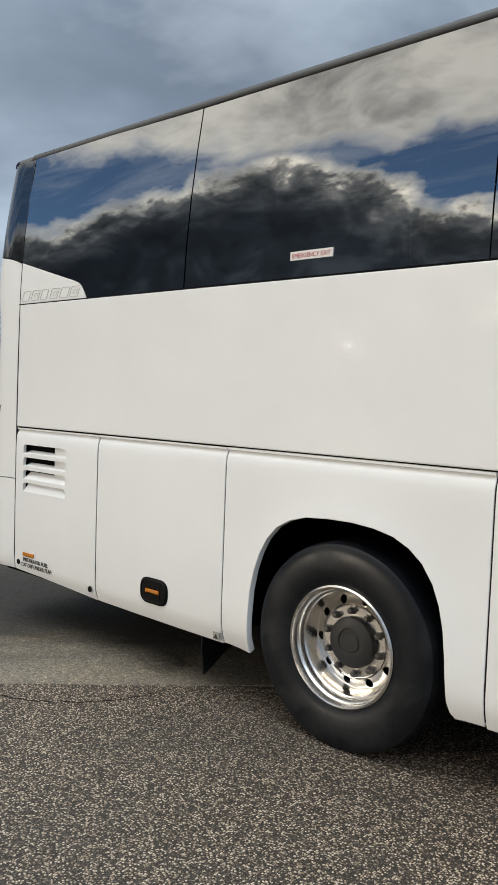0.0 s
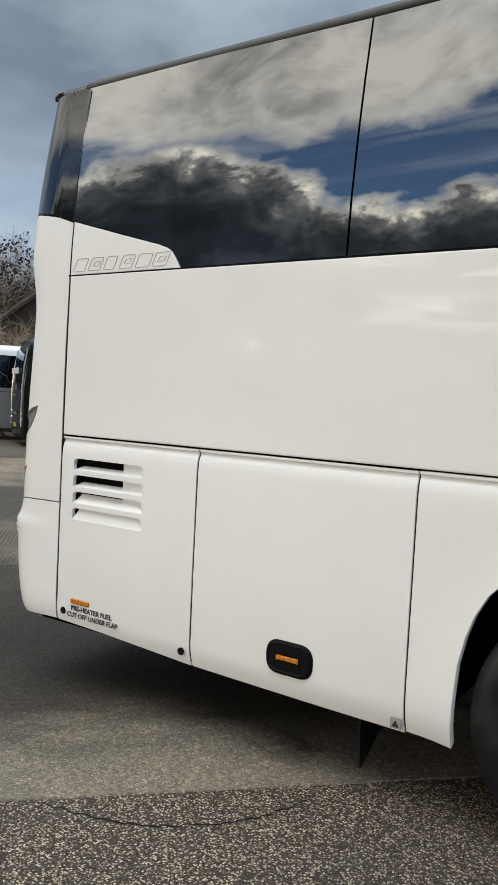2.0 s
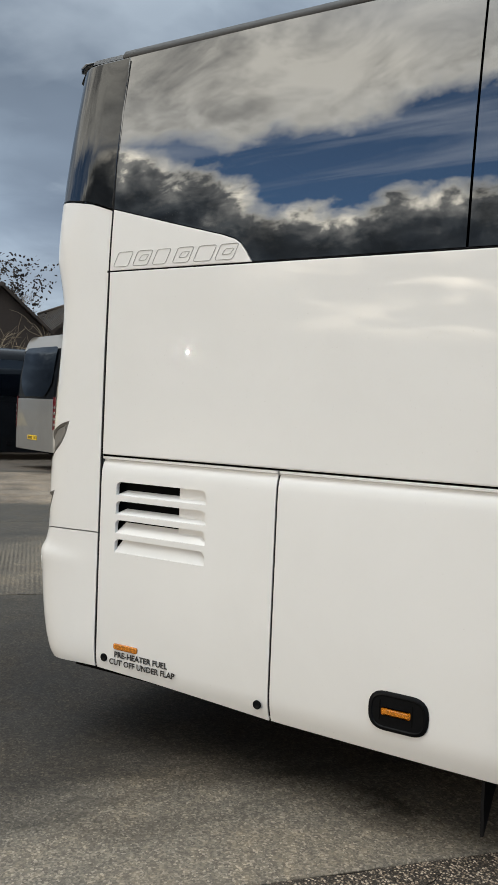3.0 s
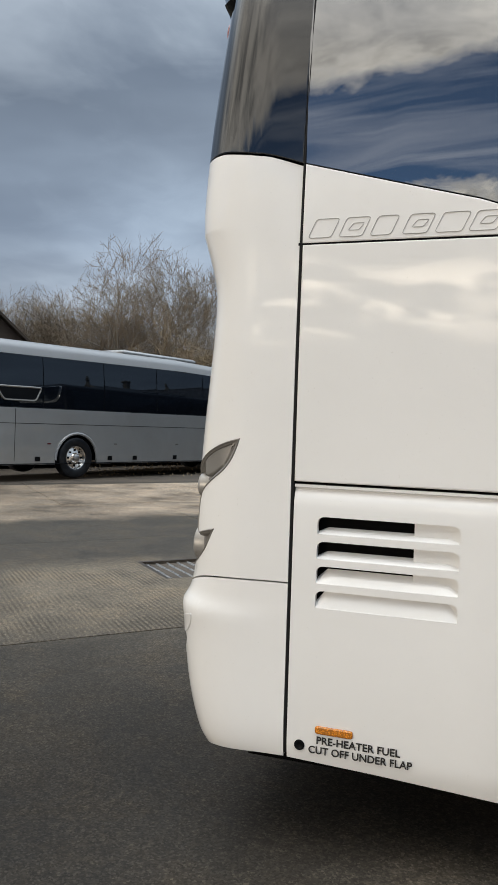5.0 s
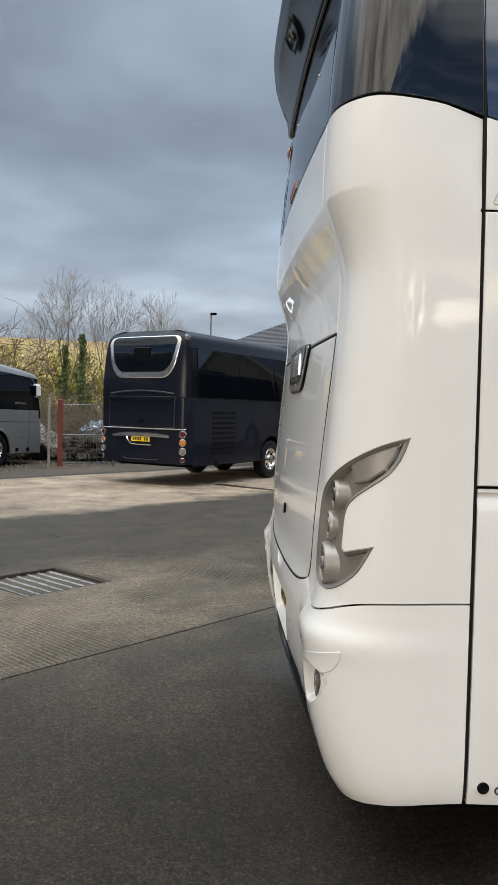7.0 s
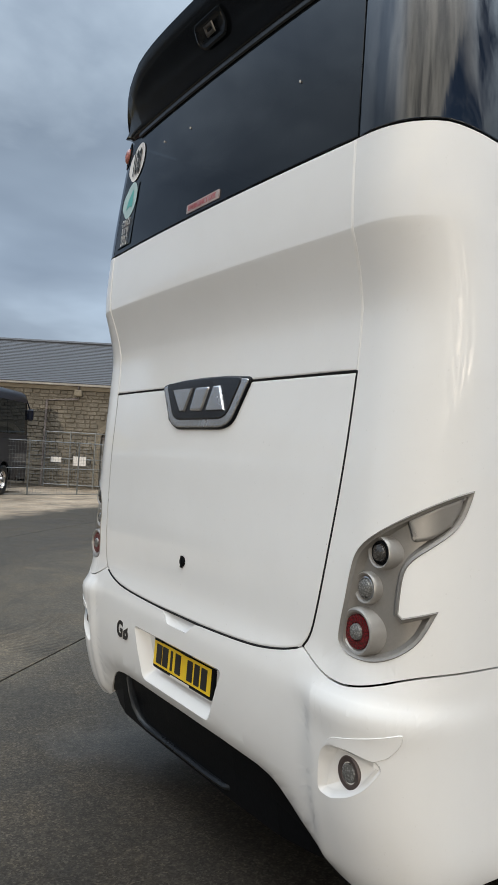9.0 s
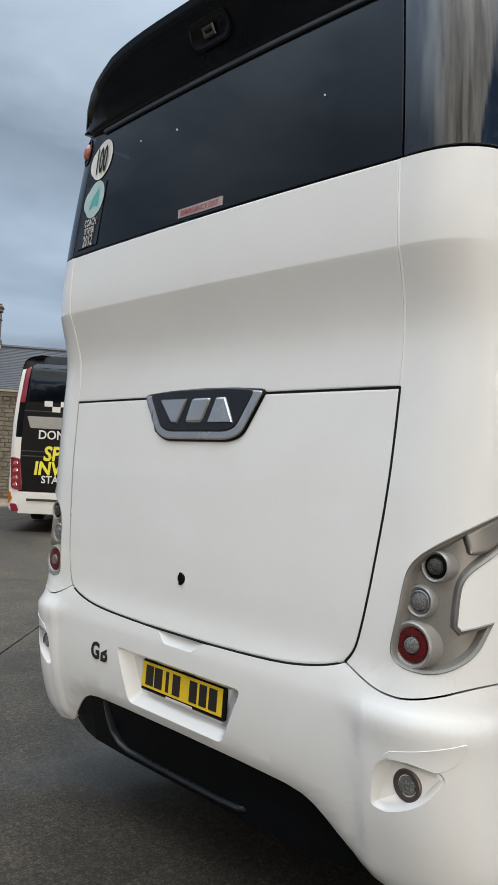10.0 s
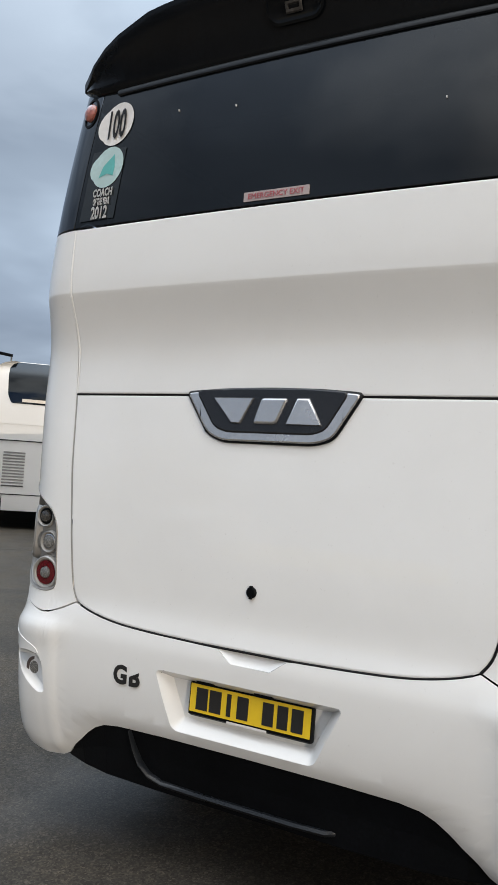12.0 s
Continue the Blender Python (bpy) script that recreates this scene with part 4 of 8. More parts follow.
    for i in range(4):
        z0 = 1.214 - 0.0885 * i
        blade = Mesh()
        n = 14
        for k in range(n + 1):
            t = k / n
            x = 0.547 + 0.493 * t
            end = min(1.0, min(t, 1 - t) / 0.07)
            top = math.sqrt(max(0.0, 1 - (1 - end) ** 2))
            for j in range(6):
                s = j / 5
                dep, up = (0.055, 0.050, 0.036, 0.026)[i] * s ** 1.3, (0.030, 0.031, 0.050, 0.066)[i] * s * (0.35 + 0.65 * top)
                blade.v.append((x, -1.275 + 0.0015 + dep, z0 - 0.001 + up))
        for k in range(n):
            for j in range(5):
                a = k * 6 + j
                blade.f.append((a, a + 1, a + 7, a + 6))
        part("louvre_blade", blade, WHITE, flap, "", 60)
    part("louvre_plate", Mesh().box(0.885, 1.06, -1.275 + 0.024, -1.275 + 0.030, 0.93, 1.30), WHITE, flap)
    # near-black sheet paints the shade behind the louvres
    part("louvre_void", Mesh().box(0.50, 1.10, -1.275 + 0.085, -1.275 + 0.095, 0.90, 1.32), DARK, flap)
    lower(1.378, 2.4725, label="white luggage flap with side marker")
    arch0 = [(2.668, 0.321), (2.668, 0.40), (2.672, 0.52), (2.682, 0.66), (2.705, 0.77), (2.735, 0.86), (2.78, 0.945), (2.84, 1.01), (2.92, 1.055), (3.02, 1.083), (3.15, 1.093), (3.28, 1.094), (3.40, 1.083), (3.50, 1.06), (3.58, 1.02), (3.645, 0.965), (3.70, 0.885), (3.735, 0.80), (3.758, 0.70), (3.772, 0.58), (3.782, 0.45), (3.786, 0.40), (3.797, 0.355), (3.82, 0.326)]

    def arch_panel(dx, sg=1):
        a = [(x + dx, z) for x, z in arch0]
        pts = [(2.4725 + dx, 0.328)] + a + [(3.953 + dx, 0.326), (3.953 + dx, 1.3925), (2.4725 + dx, 1.3925)]
        pts = [(sg * cx(x), z) for x, z in pts]

        def lip_at(c, z, d=0.0):
            # the wheel opening has a flared lip
            x = abs(c) - cx(0.0) - dx
            r = math.hypot(x - 3.227, (z - 0.49) * 0.94)
            f = curve_through(r, [(0.50, 1.0), (0.58, 0.9), (0.66, 0.25), (0.74, 0.0)])
            return flap_at(c, z, d - 0.014 * f)

        cu = [sg * cx(2.4725 + dx + 0.06 * i) for i in range(1, 25)]
        return sheet("wheel_arch_panel", curved(pts, lip_at, cu, fz + [0.5, 0.6, 0.7, 0.88, 0.94, 1.0, 1.04, 1.08, 1.11, 1.14, 1.18, 1.22], 0.003, 0.04, (), 0.002, 0.002), WHITE, root, "white panel round the wheel opening")

    arch_panel(0.0)
    front_dx = 6.15
    xs = [3.953, 5.25, 6.55, 7.75, 2.4725 + front_dx]
    for a, b in zip(xs, xs[1:]):
        lower(a, b)
    arch_panel(front_dx)
    lower(3.953 + front_dx, XL)
    near = [0.4535, 2.4725, 3.953, 5.25, 6.55, 7.75, 2.4725 + front_dx, 3.953 + front_dx, XL]
    for a, b in zip(near, near[1:]):
        if abs(b - a - 1.4805) < 0.001:
            arch_panel(a - 2.4725, -1)
        else:
            lower(a, b, sg=-1)
    # plain upper side panel, lettered panel and side glass
    for sg in (1, -1):
        sheet("side_panel", curved([(sg * cx(0.4535), 1.396), (sg * cx(XL), 1.396), (sg * cx(XL), 2.246), (sg * cx(0.4535), 2.246)], P, [sg * cx(x) for x in range(1, 12)], [1.6, 1.8, 2.0, 2.15], 0.002, 0.02, (), 0.004, 0.003), WHITE, root, "plain white side panel")
        top = [(0.4535, 2.536), (0.81, 2.439), (1.06, 2.373), (1.12, 2.352), (1.152, 2.330), (1.178, 2.297), (1.211, 2.248)]
        sheet("corner_panel", curved([(sg * cx(x), z) for x, z in top + [(0.4535, 2.248)]], P, [sg * cx(x) for x in (0.6, 0.8, 1.0)], [2.3, 2.4], 0.0015, 0.02, (), 0.003, 0.002), WHITE, root, "white wedge panel with outline lettering")
        gl = [(sg * cx(x), z) for x, z in [(0.4535, 2.536)] + top[1:]] + [(sg * cx(2.093), 2.249), (sg * cx(2.100), 3.262), (sg * cx(0.430), 3.288)]
        sheet("side_window", curved(gl, P, [sg * cx(x) for x in (0.8, 1.2, 1.6)], [2.5, 2.75, 3.0], 0.003, 0.006, (), 0, 0.0), GLASS, root, "black privacy glass")
        gx = [2.097, 3.872, 5.65, 7.43, 9.2, 10.9, XL]
        for a, b in zip(gx, gx[1:]):
            sheet("side_window", curved([(sg * cx(a), 2.249), (sg * cx(b), 2.249), (sg * cx(b), 3.262), (sg * cx(a + 0.006), 3.262)], P, [sg * cx((a + b) / 2)], [2.5, 2.75, 3.0], 0.003, 0.006, (), 0, 0.0), GLASS, root, "black privacy glass")
        part("sealing_strip", Mesh().tube([P(sg * cx(0.44), 2.247, 0.006), P(sg * cx(6), 2.247, 0.006), P(sg * cx(XL), 2.247, 0.006)], 0.006, 6), BLACK, root)
        part("roof_rail", Mesh().loft([[P(sg * cx(x), z, d) for z, d in ((3.268, 0.004), (3.275, -0.004), (3.296, -0.002), (3.314, 0.004), (3.314, 0.05), (3.268, 0.05))] for x in [0.40] + [1.0 + i for i in range(12)]], True, True), ROOFGREY, root, "grey aluminium roof edge", 60)
    # corner glass and rear window
    def glass_foot(c):
        return curve_through(abs(c), [(0.975, 2.612), (1.25, 2.612), (1.36, 2.597), (1.45, 2.576), (1.575, 2.536)])

    c_end = cx(0.4465)
    cs = [0.9765 + (c_end - 0.978) * i / 16 for i in range(17)]
    for sg in (1, -1):
        cs_ = cs if sg > 0 else [1.0165] + [c for c in cs if c > 1.03]
        g = [(sg * c, glass_foot(c)) for c in cs_] + [(sg * c, 3.27) for c in reversed(cs_)]
        sheet("corner_window", curved(g, P, [sg * c for c in cs[1:-1]], [2.75, 2.9, 3.05, 3.15], 0.001, 0.006, (), 0.002, 0.001), CORNERGLASS, root, "curved black corner glass")
    rc = [-1.0, -0.975, -0.95, -0.9] + [-0.975 + 0.15 * i for i in range(1, 13)]
    sheet("rear_window", curved([(-1.015, 2.613), (0.975, 2.613), (0.975, 3.24), (-1.015, 3.24)], P, rc, [2.75, 2.9, 3.05, 3.15], 0.001, 0.006, (), 0.002, 0.001), REARGLASS, root, "dark tinted rear window")
    # rear corner panels with the lamp openings
    lid_side = eased([(0.948, 1.890), (0.946, 1.77), (0.940, 1.58), (0.920, 1.39), (0.895, 1.21), (0.868, 1.085), (0.850, 1.045), (0.824, 1.014)])
    lid_near = eased([(0.972, 1.890), (0.960, 1.77), (0.940, 1.58), (0.910, 1.39), (0.880, 1.21), (0.858, 1.085), (0.845, 1.045), (0.824, 1.014)])
    seam = eased([(0.824, 1.014), (0.88, 0.987), (0.94, 0.963), (1.0, 0.950), (1.06, 0.960), (1.129, 0.979), (1.21, 1.004), (1.30, 1.019), (1.45, 1.026), (c_end, 1.027)])
    lamp = [(1.388, 1.545), (1.325, 1.527), (1.246, 1.496), (1.180, 1.464), (1.122, 1.434), (1.075, 1.405), (1.035, 1.373), (1.010, 1.335), (1.000, 1.28), (0.992, 1.20), (0.981, 1.12), (0.979, 1.075), (0.990, 1.052), (1.015, 1.037), (1.06, 1.032), (1.105, 1.036), (1.155, 1.052), (1.200, 1.076), (1.240, 1.108), (1.265, 1.145), (1.296, 1.200), (1.235, 1.186), (1.185, 1.174), (1.172, 1.185), (1.174, 1.25), (1.180, 1.305), (1.205, 1.340), (1.265, 1.378), (1.325, 1.418), (1.352, 1.45), (1.372, 1.49)]
    lamp_rough, lamp = lamp, flowing(lamp)

    def corner_at(c, z, d=0.0):
        # the crease of the rear fades out round the corner
        f = curve_through(abs(c), [(0.95, 0.0), (1.15, 0.35), (1.40, 1.0)])
        p, q = sk.at(c, z, d), None
        if 1.9 < z < 2.55 and f > 0:
            zz = curve_through(z, [(1.9, 0.0), (2.2, 0.012), (2.325, 0.010), (2.55, 0.0)])
            p = p + sk.normal(c, z) * (-zz * f * 0.3)
        edge_c = c_end - curve_through(z, [(2.25, 0.0), (2.34, 0.085), (2.42, 0.112), (2.60, 0.125)])
        if z > 2.25 and abs(c) > edge_c:
            p = p - sk.normal(c, z) * 0.075 * (abs(c) - edge_c)
        return p

    for sg in (1, -1):
        out = ([(0.966, 2.609), (0.966, 2.33), (0.953, 2.1)] + lid_side[:-1] if sg > 0 else [(1.007, 2.609), (0.992, 2.33), (0.980, 2.1)] + lid_near[:-1]) + seam + [(c_end, 2.533)] + [(c, glass_foot(c) - 0.004) for c in reversed(cs[1:-1]) if sg > 0 or c > 1.02]
        out = [(sg * a, b) for a, b in out]
        if sg < 0:
            lamp, lamp_rough = [[(a - 0.026 * min(1.0, max(0.0, (1.15 - a) / 0.10)), b) for a, b in line] for line in (lamp, lamp_rough)]
        hole = [(sg * a, b) for a, b in lamp]
        sheet("corner_quarter", curved(out, corner_at, [sg * c for c in corner if c < c_end], zr, 0.003, 0.025, [hole], 0.004, 0.003), WHITE, root, "white rounded rear corner")
        # lamp housing
        hs = new("rear_lamp_cluster")
        hs.parent = root
        tagged(hs, "silver grey recessed lamp housing")
        l1, l2, l3 = lamp, shrink(lamp, 0.012), shrink(lamp, 0.020)
        loops = [[P(sg * a, b, 0.001) for a, b in l1], [P(sg * a, b, -0.003) for a, b in shrink(lamp, 0.003)], [P(sg * a, b, 0.002) for a, b in shrink(lamp, 0.006)], [P(sg * a, b, 0.004) for a, b in l2], [P(sg * a, b, 0.030) for a, b in l3]]
        part("lamp_frame", Mesh().loft(loops, False, False), SILVERP, hs, "", 50)
        fl = curved([(sg * a, b) for a, b in lamp_rough], P, [sg * (0.98 + 0.03 * i) for i in range(14)], [1.05 + 0.04 * i for i in range(13)], 0.012, 0.01, (), 0, 0, -0.030)
        sheet("lamp_back", fl, SILVERP, hs)
        # raised blade in the upper arm
        arm = soft([(1.366, 1.527), (1.27, 1.494), (1.175, 1.452), (1.205, 1.388), (1.262, 1.400), (1.322, 1.436), (1.350, 1.478)], 0.012, 3)
        sheet("lamp_blade", curved([(sg * a, b) for a, b in arm], P, [sg * 1.2, sg * 1.24, sg * 1.28, sg * 1.31], [1.44, 1.47], 0.0, 0.026, (), 0.006, 0.005, -0.006), SILVERP, hs)
        for yy, zz, r, lr, col, ring in ((0.166, 1.349, 0.049, 0.026, SMOKE, BLACK), (0.209, 1.240, 0.049, 0.027, CLEAR, CHROME), (0.219, 1.110, 0.072, 0.025, CLEAR, RED)):
            xf = {1.349: 0.032, 1.24: 0.022, 1.11: 0.006}[zz]
            tuck = 0.0 if sg > 0 else 0.036 * min(1.0, (1.275 - yy - 0.93) / 0.16)
            m = Matrix.Translation((xf, -sg * (1.275 - yy) - tuck, zz)) @ AXIS_X
            pod = new("lamp_pod")
            pod.parent = hs
            part("pod", Mesh().lathe([(r * 1.30, -0.10), (r * 1.12, -0.055), (r * 1.02, -0.028), (r, -0.012), (r * 0.97, -0.004), (r * 0.90, 0.0), (r * 0.80, -0.003), (r * 0.73, -0.011)], 36, m), PODGREY, pod)
            part("lens_ring", Mesh().lathe([(r * 0.73, -0.011), (r * 0.70, -0.005), (lr * 1.12, -0.004), (lr * 1.02, -0.008)], 36, m), ring, pod)
            part("lens", Mesh().lathe([(lr * 1.03, -0.006), (lr * 0.9, 0.002), (lr * 0.5, 0.006), (0.0, 0.007)], 24, m), col, pod)
    # upper rear panel, engine cover, bumper
    band = [(-1.007, 2.609), (0.966, 2.609), (0.966, 2.33), (0.953, 2.1), (0.948, 1.893), (-0.972, 1.893), (-0.980, 2.1), (-0.992, 2.33)]
    sheet("rear_panel", curved(band, P, rc, zr, 0.002, 0.02, (), 0.004, 0.003), WHITE, root, "white rear panel creased below the window")
    low = eased([(0.80, 1.003), (0.75, 0.987), (0.66, 0.969), (0.56, 0.957), (0.40, 0.950), (0.20, 0.946)])
    lid = lid_side + low
    lid = lid + [(-a, b) for a, b in reversed(lid_near + low)]
    sheet("engine_cover", curved(lid, P, [-0.9, -0.8, -0.7] + rc + [0.8, 0.9], zr, 0.003, 0.02, (), 0.005, 0.004), WHITE, root, "white engine cover")
    # tubes paint the lid gap: shade-dark runs, and a pale near run for its lit edge
    for run in (lid_side, [(-a, b) for a, b in lid_near], [(a, b) for a, b in low] + [(-a, b) for a, b in reversed(low)], [(-0.970, 1.8915), (-0.5, 1.8915), (0.0, 1.8915), (0.5, 1.8915), (0.946, 1.8915)]):
        near = run[0][0] < -0.9 and run[-1][0] < -0.8
        part("lid_seal", Mesh().tube([P(a, b, 0.0035) for a, b in run], 0.0060 if run is lid_side else 0.0034 if near else 0.0048, 6, False), PODGREY if near else RUBBER, root)
    for sg in (1, -1):
        part("seam_filler", Mesh().tube([P(curve_through(z, [(1.895, 0.9475), (2.1, 0.953), (2.33, 0.966), (2.61, 0.966)]) if sg > 0 else -curve_through(z, [(1.895, 0.972), (2.1, 0.980), (2.33, 0.992), (2.61, 1.007)]), z, 0.0025) for z in [1.895 + 0.0355 * i for i in range(21)]], 0.0046, 6, False), WHITE, root)
    key = Mesh().lathe([(0.021, -0.005), (0.021, 0.004), (0.016, 0.008), (0.0, 0.009)], 18, Matrix.Translation(P(0.0, 1.161)) @ AXIS_X)
    key.box(-0.004, 0.004, -0.006, 0.006, -0.024, 0.024, Matrix.Translation(P(0.0, 1.161) + Vector((-0.006, 0, 0))), 0)
    part("lid_lock", key, BLACK, root)
    bump_top = [(-a, b) for a, b in reversed(seam)] + [(-a, b) for a, b in low[:-1]] + [(-0.20, 0.946), (-0.116, 0.944), (-0.055, 0.900), (0.105, 0.897), (0.168, 0.944), (0.20, 0.946)] + list(reversed(low[:-1])) + seam
    b_arc = [(c_end, 0.383), (1.45, 0.380), (1.30, 0.372), (1.15, 0.352), (1.02, 0.335), (0.93, 0.335), (0.885, 0.352), (0.84, 0.395), (0.79, 0.435), (0.745, 0.475), (0.70, 0.508), (0.65, 0.530), (0.58, 0.541), (0.35, 0.549), (0.0, 0.552)]
    bottom = b_arc + [(-a, b) for a, b in reversed(b_arc[:-1])]
    plate_hole = soft([(-0.384, 0.822), (0.390, 0.822), (0.285, 0.602), (-0.300, 0.602)], 0.03, 4)
    fog_hole = soft([(0.985, 0.775), (1.06, 0.782), (1.15, 0.772), (1.165, 0.75), (1.115, 0.685), (1.06, 0.645), (0.99, 0.612), (0.955, 0.62), (0.962, 0.70)], 0.03, 4)
    holes = [plate_hole, fog_hole, [(-a, b) for a, b in fog_hole]]

    lower_edge = [(a, b) for a, b in reversed(b_arc) if a < 1.1]

    def bump_at(c, z, d=0.0):
        # a raised shoulder runs round the bumper
        a = abs(c)
        f = curve_through(a, [(0.80, 0.0), (1.0, 1.0), (1.20, 0.65), (1.42, 0.12), (1.57, 0.0)])
        s = curve_through(z, [(0.70, 0.0), (0.80, 0.003), (0.87, 0.014), (0.895, 0.016), (0.93, 0.006), (0.955, 0.0), (1.03, -0.004)])
        # the corner stands proud of the middle behind a short chamfer
        d -= 0.012 * min(1.0, max(0.0, (a - 0.885) / 0.04)) * curve_through(z, [(0.34, 0.3), (0.42, 1.0), (0.86, 1.0), (0.93, 0.0)]) * curve_through(a, [(1.25, 1.0), (1.5, 0.0)])
        # and the lower edge is bevelled inward
        if a < 1.0 and z < 0.62:
            rise = z - curve_through(a, lower_edge)
            d += 0.016 * min(1.0, max(0.0, 1 - rise / 0.050)) * min(1.0, (1.0 - a) / 0.1)
        return sk.at(c, z, d - s * f)

    sheet("rear_bumper", curved(bump_top + bottom, bump_at, sorted(set([round(q, 4) for q in corner_all + rc + [-0.925, -0.885, 0.885, 0.925] if abs(q) < c_end])), [0.345, 0.36, 0.375, 0.39, 0.41, 0.44, 0.48, 0.52, 0.56, 0.60, 0.65, 0.70, 0.75, 0.79, 0.82, 0.85, 0.88, 0.9, 0.92, 0.94, 0.96, 0.98, 1.0, 1.015], 0.003, 0.03, holes, 0.006, 0.005), WHITE, root, "white moulded rear bumper")
    rim = Mesh().loft([[bump_at(a, b, -0.001) for a, b in plate_hole], [bump_at(a, b, 0.012) for a, b in shrink(plate_hole, 0.012)], [bump_at(a, b, 0.054) for a, b in shrink(plate_hole, 0.036)]], False, True)
    part("plate_recess", rim, WHITE, root, "", 50)
    part("grip_recess", Mesh().loft([[bump_at(a, b, d) for a, b, d in ((-0.116, 0.942, 0.004), (-0.055, 0.897, 0.002), (0.105, 0.895, 0.002), (0.168, 0.942, 0.004))], [bump_at(a, b, 0.016) for a, b in ((-0.105, 0.958), (-0.045, 0.918), (0.095, 0.916), (0.155, 0.958))]], False, True), WHITE, root, "", 40)
    for sg in (1, -1):
        hole = [(sg * a, b) for a, b in fog_hole]
        flat = bump_at(sg * 1.125, 0.72).x
        floor = [bump_at(a, b) for a, b in shrink(hole, 0.017)]
        floor = [Vector((max(p.x + 0.003, flat), p.y, p.z)) for p in floor]
        part("fog_recess", Mesh().loft([[bump_at(a, b, -0.0005) for a, b in hole], [bump_at(a, b, 0.006) for a, b in shrink(hole, 0.006)], floor], False, True), WHITE, root, "", 60)
        brow = [(sg * a, b) for a, b in soft([(0.985, 0.775), (1.005, 0.803), (1.11, 0.832), (1.222, 0.862), (1.215, 0.825), (1.185, 0.79), (1.14, 0.768), (1.06, 0.782)], 0.012, 2)]
        sheet("fog_brow", curved(brow, bump_at, [sg * (1.0 + 0.03 * i) for i in range(8)], [0.79, 0.81, 0.83], 0, 0.02, (), 0.002, 0.003, 0.0025), WHITE, root)
        m = Matrix.Translation((flat + (-0.002 if sg > 0 else 0.003), -sg * (1.275 - 0.207) - (0.03 if sg < 0 else 0), 0.703)) @ AXIS_X
        fog = new("fog_lamp")
        fog.parent = root
        part("bezel", Mesh().lathe([(0.049, -0.05), (0.049, -0.004), (0.045, 0.0), (0.033, -0.001), (0.030, -0.008)], 32, m), surface("bronze_bezel", (0.12, 0.095, 0.09), 0.4, 0.5, 0.15), fog)
        part("lens", Mesh().lathe([(0.030, -0.008), (0.026, 0.0), (0.0, 0.004)], 24, m), CLEAR, fog)
    # lower black apron under the bumper
    ap = []
    for c, z in [(-0.93, 0.36), (-0.80, 0.46), (-0.66, 0.55), (-0.40, 0.57), (0.40, 0.57), (0.66, 0.55), (0.80, 0.46), (0.93, 0.36)]:
        ap.append((c, z))
    a0 = [P(c, z, 0.02) for c, z in ap]
    a1 = [Vector((p.x + 0.03, p.y, p.z * 0.5 + 0.165)) for p in a0]
    a2 = [Vector((p.x + 0.05, p.y, 0.325)) for p in a0]
    a3 = [Vector((0.9, p.y, 0.315)) for p in a0]
    apron = Mesh()
    for i in range(len(ap) - 1):
        for q0, q1 in ((a0, a1), (a1, a2), (a2, a3)):
            apron.add([q0[i], q0[i + 1], q1[i + 1], q1[i]], [(0, 1, 2, 3)])
    part("rear_apron", apron, BLACK, root, "matt black lower apron")
    lip_y = [(0.515, -0.040, 0.185), (0.495, -0.034, 0.120), (0.470, -0.026, 0.065), (0.43, -0.014, 0.024), (0.37, -0.006, 0.004), (0.2, -0.004, 0.0), (-0.2, -0.004, 0.0), (-0.32, -0.002, 0.004), (-0.355, 0.010, 0.010), (-0.370, 0.035, 0.018)]
    lip = Mesh().loft([[Vector((x + k, y, z + up)) for x, z in ((0.060, 0.342), (0.040, 0.348), (0.034, 0.358), (0.040, 0.368), (0.060, 0.371), (0.12, 0.355))] for y, k, up in lip_y], True, True)
    part("apron_lip", lip, SATINBLACK, root, "satin black apron lip", 50)
    part("towing_eye", Mesh().tube([(0.10, -0.56 + 0.032 * math.cos(a), 0.42 + 0.032 * math.sin(a)) for a in [math.pi * 1.05 + i * math.pi / 12 for i in range(9)]], 0.005, 6), STEEL, root)
    # number plate with plain bars
    pl = new("number_plate")
    pl.parent = root
    ctr = Vector((0.006, -0.0115, 0.732))
    lean = Matrix.Translation(ctr) @ Matrix.Rotation(radians(2.0), 4, "Y")
    part("plate_frame", Mesh().box(-0.012, 0.012, -0.257, 0.257, -0.064, 0.062, lean, 0.006), BLACK, pl, "black plastic plate surround")
    part("plate", Mesh().box(-0.0145, -0.010, -0.248, 0.248, -0.047, 0.056, lean), YELLOW, pl, "yellow reflective plate")
    for i, w in enumerate((0.062, 0.062, 0.022, 0.058, 0, 0.055, 0.052, 0.056)):
        if w:
            y0 = 0.196 - 0.0580 * i + (0.012 if i > 3 else 0)
            part("plate_bar", Mesh().box(-0.0165, -0.014, y0 - w / 2 * 0.8, y0 + w / 2 * 0.8, -0.036, 0.045, lean), INK, pl)
    part("frame_bar", Mesh().box(-0.0135, -0.0115, -0.08, 0.085, -0.0615, -0.0535, lean), STICKER, pl)
    for yy in (0.17, -0.075):
        part("plate_light", Mesh().box(-0.022, 0.012, yy - 0.036, yy + 0.036, 0.796, 0.806), BLACK, root)
    # badge: dark field, silver lip, three plain silver marks
    bd = new("badge")
    bd.parent = root
    shape = soft([(-0.386, 1.906), (-0.20, 1.918), (0.0, 1.922), (0.20, 1.918), (0.376, 1.906), (0.272, 1.728), (0.20, 1.705), (-0.19, 1.705), (-0.265, 1.735)], 0.035, 4)

    def badge_at(c, z, d=0.0):
        p = sk.at(c, z)
